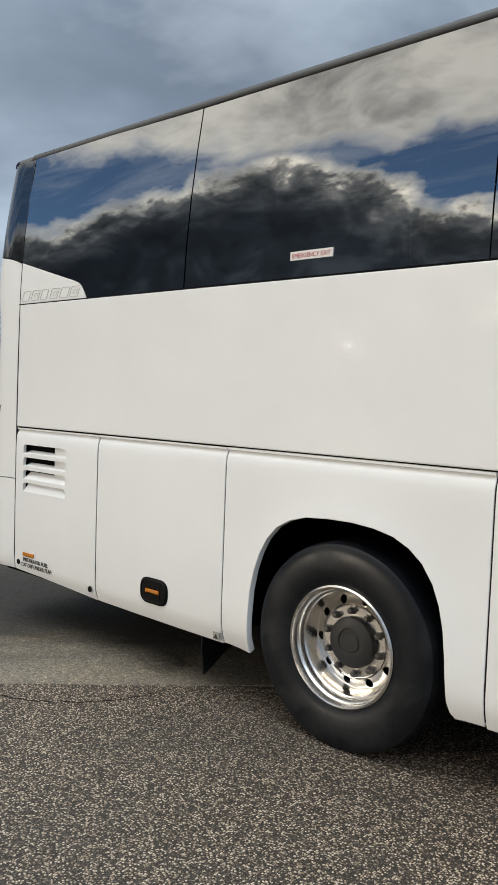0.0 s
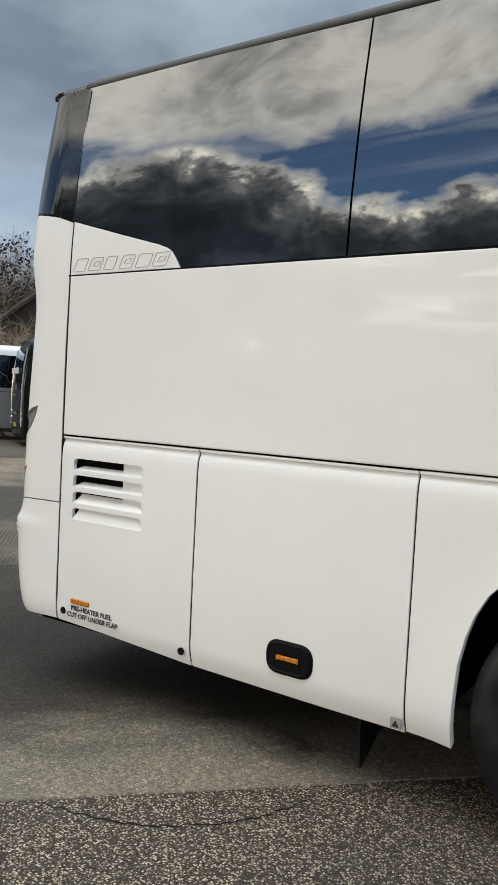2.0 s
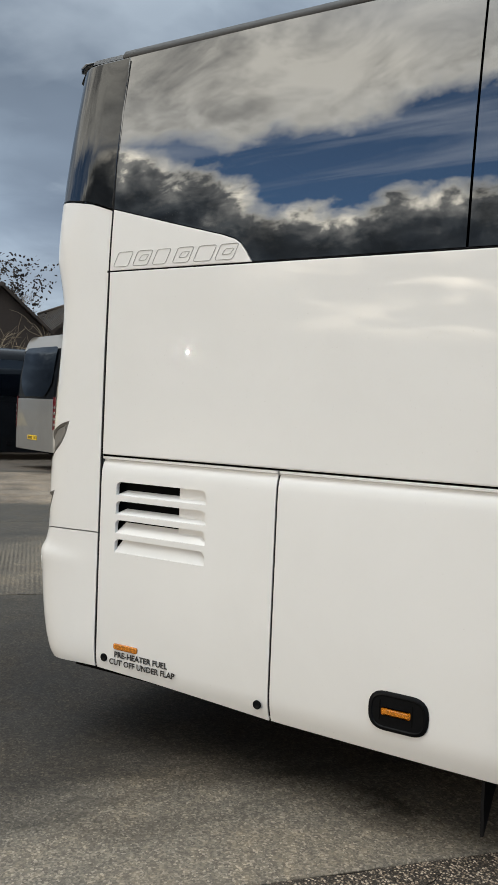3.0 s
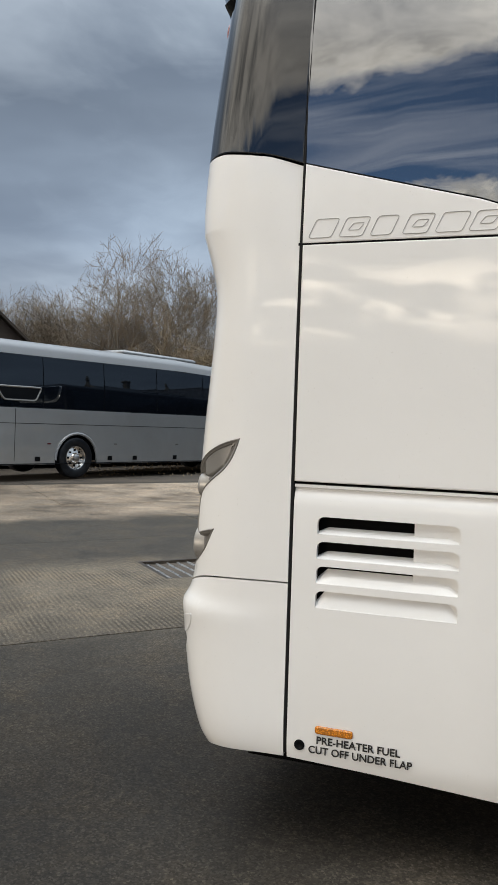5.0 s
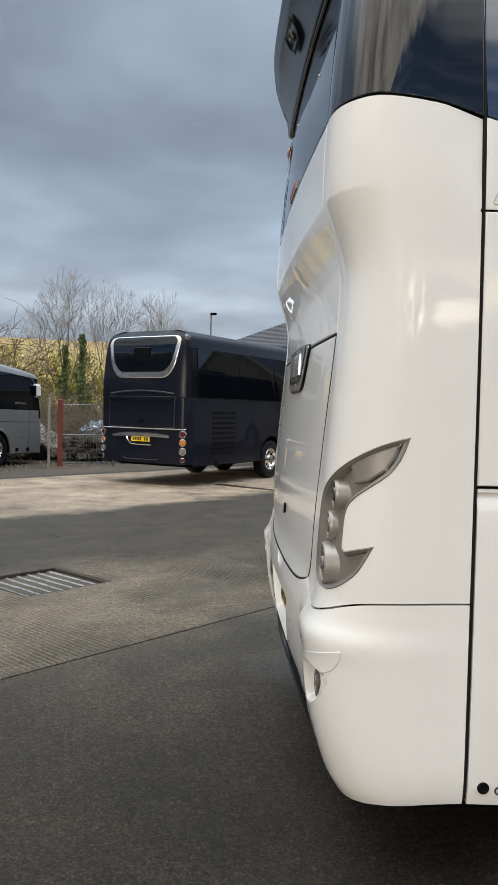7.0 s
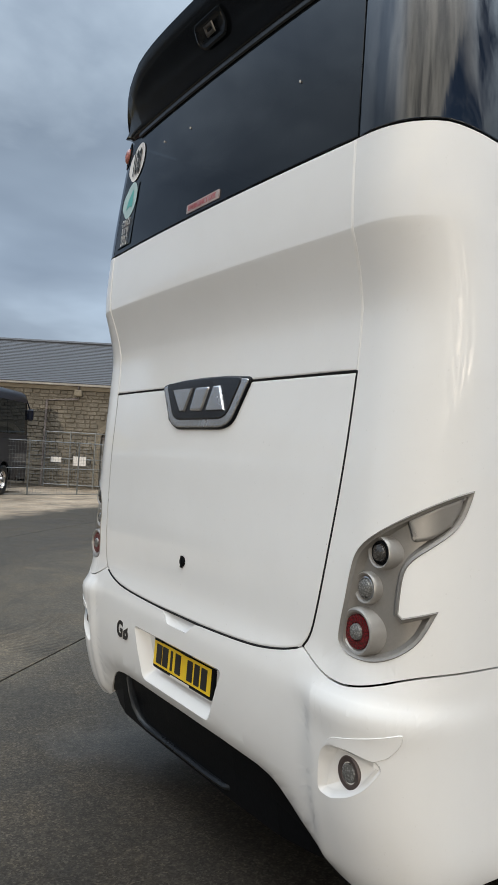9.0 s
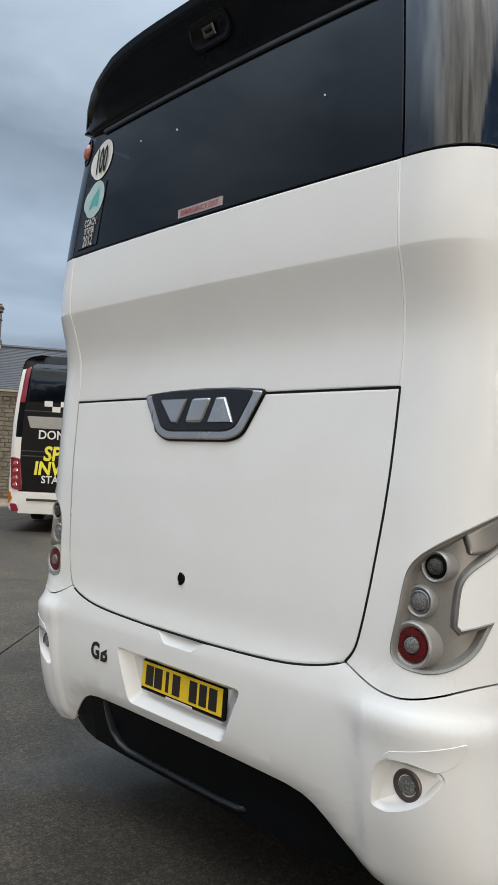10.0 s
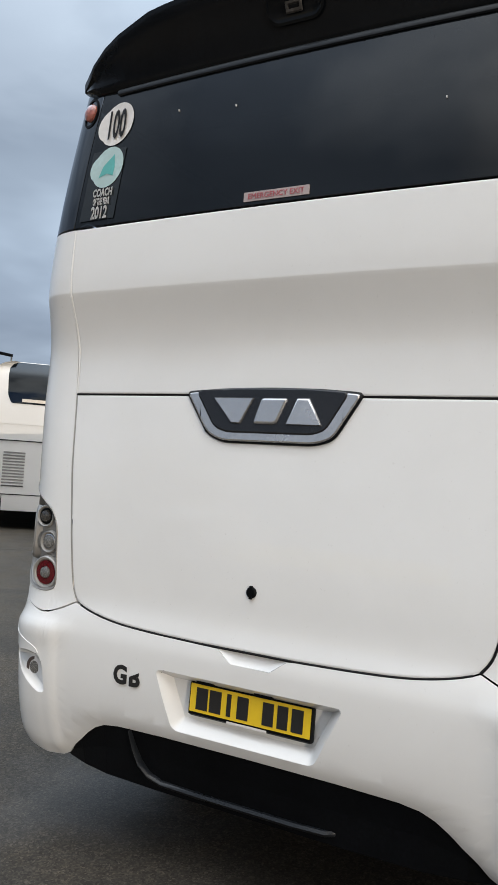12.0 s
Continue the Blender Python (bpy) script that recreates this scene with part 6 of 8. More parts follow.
def build_drain():
    p0, p1, q0, q1 = DRAIN_BOX
    d = thing("drain_grating", "rusty iron drain grating set in concrete", "drain grating", Matrix.Translation(yard((p0 + p1) / 2, (q0 + q1) / 2, 0)) @ Matrix.Rotation(radians(45), 4, "Z"))
    hx, hy = (p1 - p0) / 2, (q1 - q0) / 2
    iron = surface("rusty_iron", (0.050, 0.038, 0.028), 0.6, 0.4, 0.4, 9, 40, 0.3)
    for x0, x1, y0, y1 in ((-hx, hx, -hy, -hy + 0.05), (-hx, hx, hy - 0.05, hy), (-hx, -hx + 0.05, -hy + 0.052, hy - 0.052), (hx - 0.05, hx, -hy + 0.052, hy - 0.052)):
        part("frame_bar", Mesh().box(x0, x1, y0, y1, -0.11, -0.004), iron, d)
    worn = surface("worn_steel_bar", (0.55, 0.52, 0.48), 0.28, 0.9, 0.2, 9, 40, 0.2)
    rng = random.Random(2)
    for i in range(7):
        x = -hx + 0.105 + i * (2 * hx - 0.21) / 6
        ys = [-hy + 0.052 + (2 * hy - 0.104) * k / 10 for k in range(11)]
        bend = [rng.uniform(-0.006, 0.006) for _ in ys]
        part("grate_bar", Mesh().loft([[Vector((x + a + w, y, z)) for a, z in ((-0.020, -0.060), (-0.024, -0.040), (-0.014, -0.026), (0.0, -0.022), (0.014, -0.026), (0.024, -0.040), (0.020, -0.060))] for y, w in zip(ys, bend)], True, True), worn, d, "", 60)
    pit = Mesh().box(-hx, hx, -hy, hy, -0.50, -0.48)
    for x0, x1, y0, y1 in ((-hx, hx, -hy, -hy + 0.02), (-hx, hx, hy - 0.02, hy), (-hx, -hx + 0.02, -hy, hy), (hx - 0.02, hx, -hy, hy)):
        pit.box(x0, x1, y0, y1, -0.48, -0.112)
    part("pit", pit, DARK, d)
    return d


def asphalt_crack():
    """A bowed hairline crack that leaves the seam and returns to it."""
    rng = random.Random(9)
    m, n = Mesh(), 46
    for i in range(n + 1):
        t = i / n
        p = 0.34 + 1.20 * t
        q = -1.515 - 0.225 * min(1.0, 4.2 * t * (1 - t)) + rng.uniform(-0.010, 0.010)
        w = 0.0045 * min(1.0, 6 * t, 6 * (1 - t)) * rng.uniform(0.5, 1.3) + 0.0008
        m.v += [tuple(yard(p, q - w, 0.0012)), tuple(yard(p + 0.004, q + w, 0.0012))]
    m.f = [(2 * i, 2 * i + 2, 2 * i + 3, 2 * i + 1) for i in range(n)]
    part("crack", m, JOINT, bpy.data.objects["asphalt_apron"], "", 0)


def joint_strip():
    """A rusty steel strip, added to stand in for a wide open joint."""
    s = thing("steel_strip", "rusty strip added in place of an open joint in the concrete", "steel strip", Matrix.Translation(yard(10.45, 9.9, 0)) @ Matrix.Rotation(radians(45), 4, "Z"))
    iron = surface("strip_iron", (0.050, 0.036, 0.027), 0.6, 0.4, 0.4, 9, 40, 0.3)
    part("strip", Mesh().box(-0.09, 0.09, -0.95, 0.95, -0.02, 0.012, None, 0.005), iron, s)
    for y in (-0.85, -0.3, 0.3, 0.85):
        part("bolt", Mesh().lathe([(0.02, 0.01), (0.018, 0.018), (0.0, 0.02)], 10, Matrix.Translation((0, y, 0))), iron, s)


build_ground()
asphalt_crack()
build_drain()
joint_strip()


# ---- the other coaches ----
def plain_coach(name, label, m, L=12.0, H=3.4, zb=1.8, zt=3.0, body=GREYCOACH, roofmat=LITEGREY, glass=None, R=0.28, rear=None, wheels=(3.0, 8.6), panes=6, arch=True, group="", sill=0.36, slope=0.10, front=None, nose=0.0, reach=0.25, waist=0.13, catches=(), rim=0.022, tyre=0.48, fall=0.72, head=1.0):
    glass = glass or COACHGLASS
    rear = rear or [(0.0, 0.05), (0.6, 0.0), (1.6, 0.0), (H - 0.5, 0.10), (H, 0.32)]
    front = front or [(0.0, 0.06), (0.7, 0.0), (1.4, 0.05), (H - 0.4, 0.42), (H, 0.75)]
    ins = [(0.0, 0.02), (0.6, 0.0), (zb, 0.0), (zt, slope), (H - 0.16, slope + 0.06), (H - 0.06, slope + 0.18), (H, slope + 0.42)]
    sk = Skin(rear, ins, 2.5, L, R, 2.6, 0.03, front)
    wide = tyre * 1.25
    root = thing(name, label, "coach", m, group)
    P, cx = (lambda c, z, d=0.0: sk.at(c, z, d)), sk.cx
    half = [0, 0.35, 0.7, sk.c0] + [sk.c0 + sk.arc * i / 6 for i in range(1, 7)] + [cx(x) for x in (1.5, 3, 5, 7, 9) if x < L - 1] + [sk.c_front + sk.arc * i / 6 for i in range(7)] + [sk.c_end - 0.7, sk.c_end - 0.35]
    loop = half + [sk.c_end] + [-c for c in reversed(half[1:])]

    def ring(z, d=0.0):
        return [sk.at(c, z, d) for c in loop]

    # lower side panels with wheel openings
    for sg in (1, -1):
        x0, x1 = 0.30, L - 0.30
        pts = [(x0, sill)]
        for w in wheels:
            pts += [(w - wide, sill)] + [(w - wide * math.cos(a), 0.46 + (wide + 0.02) * math.sin(a)) for a in [math.pi * i / 12 for i in range(13)]] + [(w + wide, sill)]
        pts += [(x1, sill), (x1, zb), (x0, zb)]
        sheet("side_panel", curved([(sg * cx(a), b) for a, b in pts], P, [sg * cx(x) for x in range(1, int(L))], [0.6, 1.0, 1.4], 0.0, 0.05, (), 0.004, 0.002), body, root)
        part("waist_line", Mesh().tube([P(sg * cx(x), zb - waist) for x in (0.3, L / 2, L - 0.3)], 0.008, 4), BLACK, root)
        part("sill_strip", Mesh().tube([P(sg * cx(x), sill + 0.02) for x in (0.3, L / 2, L - 0.3)], 0.012, 4), BLACK, root)
        for w in wheels:
            if arch:
                part("arch_trim", Mesh().tube([P(sg * cx(w - wide * math.cos(a)), 0.46 + (wide + 0.02) * math.sin(a)) for a in [math.pi * i / 16 for i in range(17)]], rim, 6), roofmat, root)
        # window panes
        xs = [0.42 + (L - 1.0) * i / panes for i in range(panes + 1)]
        for a, b in zip(xs, xs[1:]):
            sheet("side_window", curved([(sg * cx(a + 0.012), zb + 0.02), (sg * cx(b - 0.012), zb + 0.02), (sg * cx(b - 0.012), zt - 0.02), (sg * cx(a + 0.012), zt - 0.02)], P, [], [(zb + zt) / 2], 0.0, 0.01, (), 0.003, 0.002, 0.004), glass, root)
        for w in wheels:
            y = -sg * 1.235
            wh = wheel(root, w, y, tyre, tyre, plain=True)
            if sg == -1:
                wh.matrix_local = Matrix.Translation((w, y, tyre)) @ Matrix.Rotation(radians(-90), 4, "X")
        for x in catches or [1.2 + i * (L - 2.4) / 5 for i in range(6)]:
            if all(abs(x - w) > 0.75 for w in wheels):
                q = P(sg * cx(x), 0.50)
                part("flap_catch", Mesh().box(q.x - 0.07, q.x + 0.07, q.y - 0.012, q.y + 0.012, 0.44, 0.55), BLACK, root)
    cr = [sk.c0 * i / 4 for i in range(-3, 4)] + [s * (sk.c0 + sk.arc * i / 6) for s in (1, -1) for i in range(0, 7)]
    ce = cx(0.30)
    sheet("rear_end", curved([(-ce, sill + 0.04), (ce, sill + 0.04), (ce, zb), (-ce, zb)], P, cr, [0.6, 0.8, 1.1, 1.4], 0.002, 0.03, (), 0.004, 0.003), body, root)
    fe = sk.c_end - (sk.cx(L - 0.30))
    F = lambda c, z, d=0.0: sk.at(sk.c_end - c if c >= 0 else -(sk.c_end + c), z, d)
    sheet("front_end", curved([(-fe, 0.36), (fe, 0.36), (fe, zb - 0.25), (-fe, zb - 0.25)], F, cr, [0.6, 0.9, 1.2], 0.002, 0.03, (), 0.004, 0.003), body, root)
    sheet("windscreen", curved([(-fe + 0.1, zb - 0.25), (fe - 0.1, zb - 0.25), (fe - 0.16, zt + 0.02), (-fe + 0.16, zt + 0.02)], F, cr, [zb, 2.2, 2.6], 0.002, 0.02, (), 0.004, 0.003), glass, root)
    part("window_band", Mesh().loft([ring(zb - 0.28, 0.03), ring(zb, 0.012), ring((zb + zt) / 2, 0.012), ring(zt, 0.012)], False, False), GLOSSBLACK, root, "", 50)
    part("roof", Mesh().loft([ring(zt - 0.01, 0.0), ring(zt + (H - zt) * 0.4), ring(H - 0.16), ring(H - 0.10), ring(H - 0.05), ring(H - 0.02), ring(H)], False, True), roofmat, root, "", 50)
    part("underbody", Mesh().box(0.4, L - 0.4, -1.0, 1.0, 0.42, zb - 0.3), DARK, root)
    part("roof_unit", Mesh().box(L * 0.42, L * 0.66, -0.75, 0.75, H - 0.03, H + 0.10, None, 0.05), roofmat, root)
    for s in (1, -1):
        arm = [F(s * 0.95, zt + 0.05), F(s * 1.05, zt + 0.05) + Vector((reach, -s * 0.12, 0.05)), F(s * 1.05, zt) + Vector((reach + 0.10, -s * 0.22, -0.25))]
        mr = new("mirror")
        mr.parent = root
        part("mirror_arm", Mesh().tube(arm, [0.03, 0.03, 0.025], 6), body, mr)
        q = arm[2]
        part("mirror_head", Mesh().box(q.x - 0.07 * head, q.x + 0.09 * head, q.y - 0.11 * head, q.y + 0.11 * head, q.z - 0.34 * head, q.z + 0.05, None, 0.04 if head == 1.0 else 0.085), roofmat if head == 1.0 else WHITE, mr)
        if head > 1.0:
            part("mirror_glass", Mesh().box(q.x - 0.125, q.x - 0.10, q.y - 0.10, q.y + 0.10, q.z - 0.44, q.z - 0.04, None, 0.02), GLOSSBLACK, mr)
        hl = F(s * 0.85, 0.75)
        part("headlamp", Mesh().lathe([(0.14, -0.05), (0.14, 0.01), (0.11, 0.03), (0, 0.035)], 16, Matrix.Translation(hl) @ Matrix.Rotation(radians(90), 4, "Y")), CLEAR, root)
    if nose:
        # the roof and window line fall towards the front
        for ob in root.children_recursive:
            if ob.type == "MESH" and "wheel" not in ob.parent.name:
                for v in ob.data.vertices:
                    t = min(1.0, max(0.0, (v.co.x - L * 0.52) / (L * 0.48))) ** 2
                    if v.co.z > zb:
                        k = min(1.0, (v.co.z - zb) / (zt - zb))
                        v.co.z -= t * (nose * k + fall * max(0.0, v.co.z - zt))
    return root, sk


COACHGLASS = tinted_glass("coach_glass", (0.005, 0.007, 0.011), 0.01, 1.45)
COACHGLASS.node_tree.nodes["Glossy BSDF"].inputs[0].default_value = (0.74, 0.86, 1.0, 1)


def rear_plate(root, sk, z, w=0.52):
    p = sk.at(0, z)
    pl = new("number_plate")
    pl.parent = root
    part("plate", Mesh().box(p.x - 0.012, p.x + 0.01, -w / 2, w / 2, z - 0.056, z + 0.056), YELLOW, pl, "yellow plate")
    bars_for_plate(pl, p.x - 0.0125, 0, z, w, 0.111)


def round_lamps(root, sk, c, items, r=0.085):
    for z, mat in items:
        p, n = sk.at(c, z), sk.normal(c, z)
        m = Matrix.Translation(p) @ n.to_track_quat("Z", "Y").to_matrix().to_4x4()
        lp = new("tail_lamp")
        lp.parent = root
        part("lamp_ring", Mesh().lathe([(r, -0.02), (r, 0.012), (r * 0.86, 0.016), (r * 0.8, 0.006)], 20, m), CHROME, lp)
        part("lamp_lens", Mesh().lathe([(r * 0.8, 0.004), (r * 0.6, 0.02), (0, 0.028)], 20, m), mat, lp)


def at_rear(x, y, h, z=None):
    return Matrix.Translation((x, y, ground_z(x, y) if z is None else z)) @ Matrix.Rotation(h, 4, "Z")


def grey_coach():
    h, rw = 1.205, Vector((-9.02, 14.0))
    d, left = Vector((math.cos(h), math.sin(h))), Vector((-math.sin(h), math.cos(h)))
    rear_over, L = 3.30, 12.15
    c = rw - d * rear_over + left * 1.235
    root, sk = plain_coach("coach", "silver grey coach parked side-on beyond the yard", at_rear(c.x, c.y, h, -0.039) @ Matrix.Rotation(0.0142, 4, "Y"), L, 3.31, 1.70, 2.96, GREYCOACH, LITEGREY, wheels=(rear_over, rear_over + 6.5), panes=6, group="parked coaches", front=[(0.0, 0.06), (0.7, 0.0), (1.4, 0.06), (2.3, 0.32), (2.75, 0.60), (3.0, 1.05), (3.2, 1.7), (3.31, 2.6)], nose=0.30, reach=0.42, waist=0.36, tyre=0.51, fall=0.45, head=1.5, catches=(0.95, 2.15, 4.37, 5.23, 6.74, 8.5, 10.75, 11.3), rim=0.036)
    w = soft([(-1.0, 3.0), (1.0, 3.0), (0.92, 2.1), (0.60, 1.75), (-0.60, 1.75), (-0.92, 2.1)], 0.15, 4)
    P = lambda c, z, dd=0.0: sk.at(c, z, dd)
    sheet("rear_window", curved(w, P, [-0.5, 0, 0.5], [2.0, 2.4, 2.8], 0, 0.02, (), 0.004, 0.003, 0.012), COACHGLASS, root)
    rear_plate(root, sk, 0.72)
    for s in (1, -1):
        o = soft([(s * 1.02, 1.75), (s * 1.12, 1.75), (s * 1.14, 0.95), (s * 1.04, 0.95)], 0.02, 2)
        lamp = sheet("tail_lamp", curved(o, P, [], [1.2, 1.5], 0, 0.02, (), 0.004, 0.003, 0.015), RED, root, "tall red tail lamp")
        for z in (1.08, 1.22, 1.36, 1.5):
            p, n = sk.at(s * 1.085, z), sk.normal(s * 1.085, z)
            part("lamp_spot", Mesh().lathe([(0.035, 0.012), (0.03, 0.02), (0, 0.022)], 12, Matrix.Translation(p) @ n.to_track_quat("Z", "Y").to_matrix().to_4x4()), CLEAR, root)
    for i in range(5):
        q = sk.at(sk.cx(L - 1.55 + 0.12 * i), 1.90)
        part("lettering_bar", Mesh().box(q.x, q.x + 0.075, q.y - 0.016, q.y, 1.88, 1.93), BADGEGREY, root)
    # window slot near the rear
    sl = soft([(0.98, 2.19), (2.22, 2.19), (2.05, 1.88), (1.20, 1.88)], 0.07, 4)
    pts = [sk.at(sk.cx(x), z) + Vector((0, -0.012, 0)) for x, z in sl]
    part("slot_trim", Mesh().tube(pts + pts[:1], 0.022, 5, False), SILVERP, root)
    part("slot_grille", Mesh().loft([pts, [p + Vector((0.0, 0.004, 0.0)) for p in pts]], True, True), BLACK, root)
    for x, mat in ((0.55, AMBER), (2.47, RED), (4.54, CLEAR), (6.81, CLEAR), (11.0, CLEAR)):
        q = sk.at(sk.cx(x), 0.86)
        part("side_marker", Mesh().box(q.x - 0.05, q.x + 0.05, q.y - 0.012, q.y + 0.01, 0.845, 0.875), mat, root)
    # upright joints between the side panels
    for x in (0.42, 1.52, 11.35):
        part("panel_joint", Mesh().tube([sk.at(sk.cx(x), z, 0.004) for z in (0.45, 0.9, 1.3, 1.68)], 0.009, 4), BLACK, root)
    return root


def black_coach():
    h = 0.985
    root, sk = plain_coach("coach", "gloss blue-black tri-axle coach parked rear towards the yard", at_rear(-2.02, 14.73, h), 13.0, 3.45, 1.95, 3.05, NAVY, NAVY, wheels=(3.75, 5.12, 10.6), panes=7, arch=False, group="parked coaches", sill=0.46, slope=0.06, rear=[(0.0, 0.06), (0.5, 0.0), (1.6, 0.0), (2.9, 0.05), (3.2, 0.10), (3.45, 0.28)])
    P = lambda c, z, dd=0.0: sk.at(c, z, dd)
    sheet("upper_rear", curved([(-1.18, 1.95), (1.18, 1.95), (1.16, 3.30), (-1.16, 3.30)], P, [-1.0, -0.5, 0, 0.5, 1.0], [2.2, 2.5, 2.8, 3.1, 3.2], 0, 0.03, (), 0.01, 0.006, 0.012), NAVY, root)
    u = soft([(-1.07, 3.30), (1.07, 3.30), (0.92, 2.64), (0.70, 2.38), (-0.70, 2.38), (-0.92, 2.64)], 0.18, 5)
    sheet("window_surround", curved(u, P, [-0.5, 0, 0.5], [2.5, 2.8, 3.1], 0, 0.03, (), 0.012, 0.01, 0.035), CHROME, root, "silver window surround")
    inner = soft([(-0.99, 3.27), (0.99, 3.27), (0.81, 2.70), (0.62, 2.51), (-0.62, 2.51), (-0.81, 2.70)], 0.15, 5)
    sheet("rear_window", curved(inner, P, [-0.5, 0, 0.5], [2.6, 2.9, 3.1], 0, 0.03, (), 0.006, 0.004, 0.047), COACHGLASS, root)
    part("rear_camera", Mesh().box(sk.at(0, 2.95).x - 0.075, sk.at(0, 2.95).x, -0.23, 0.23, 2.84, 3.06, None, 0.02), BLACK, root)
    lid = soft([(-0.92, 1.98), (0.92, 1.98), (0.92, 1.30), (-0.92, 1.30)], 0.03, 3)
    part("lid_outline", Mesh().tube([P(c, z, -0.012) for c, z in lid + lid[:1]], 0.010, 4, False), NAVYTRIM, root)
    part("lid_arch", Mesh().tube([P(c, 2.03 + 0.07 * (1 - (c / 0.9) ** 2), -0.016) for c in (-0.9, -0.6, -0.3, 0.0, 0.3, 0.6, 0.9)], 0.020, 6), NAVYTRIM, root)
    sheet("engine_lid", curved(lid, P, [-0.4, 0, 0.4], [1.4, 1.7], 0, 0.03, (), 0.012, 0.01, 0.02), NAVY, root)
    part("lid_shelf", Mesh().box(sk.at(0, 1.95).x - 0.06, sk.at(0, 1.95).x, -0.90, 0.90, 1.90, 1.97, None, 0.012), NAVY, root)
    part("lid_latch", Mesh().box(sk.at(0, 1.45).x - 0.045, sk.at(0, 1.45).x, -0.07, 0.07, 1.40, 1.47, None, 0.01), BLACK, root)
    part("trim_strip", Mesh().tube([P(c, 1.265, -0.015) for c in (-1.18, -0.9, -0.5, 0, 0.5, 0.9, 1.18)], 0.016, 6), CHROME, root)
    part("trim_blade", Mesh().loft([[P(c, z, -dd) for z, dd in ((1.185 - 0.10 * c * c, 0.01), (1.165 - 0.10 * c * c, 0.045), (1.085 - 0.02 * c * c, 0.045), (1.075 - 0.02 * c * c, 0.01))] for c in (-0.80, -0.6, -0.4, 0, 0.4, 0.6, 0.80)], True, True), CHROME, root)
    rear_plate(root, sk, 1.03)
    part("plate_trim", Mesh().tube([P(c, z, -0.012) for c, z in ((-0.40, 1.13), (-0.37, 1.01), (-0.27, 0.915), (-0.10, 0.90), (0.30, 0.90))], 0.014, 6), CHROME, root)
    part("bumper_crease", Mesh().tube([P(c, z, -0.006) for c, z in ((-0.5, 0.60), (-0.4, 0.575), (0.4, 0.575), (0.5, 0.60))], 0.010, 5), NAVYTRIM, root)
    for s in (1, -1):
        round_lamps(root, sk, s * 1.10, ((1.16, RED), (0.98, AMBER), (0.79, CLEAR)), 0.082)
        round_lamps(root, sk, s * 1.10, ((0.60, RED),), 0.05)
    # side grille, flap lines and latches
    g = new("side_grille")
    g.parent = root
    for i in range(9):
        q = sk.at(sk.cx(1.45), 0.72 + 0.12 * i)
        part("grille_slat", Mesh().box(1.0, 1.95, q.y - 0.014, q.y + 0.004, 0.70 + 0.115 * i, 0.74 + 0.115 * i), BLACK, g)
    for x in (0.85, 2.35, 3.0):
        part("flap_seam", Mesh().tube([P(sk.cx(x), 0.45, 0.002), P(sk.cx(x), 2.6, 0.002)], 0.008, 4), DARK, root)
    part("roof_lamp", Mesh().lathe([(0.07, -0.02), (0.06, 0.05), (0, 0.07)], 14, Matrix.Translation(sk.at(sk.cx(0.1), 3.26)) @ AXIS_Y), CLEAR, root)
    return root


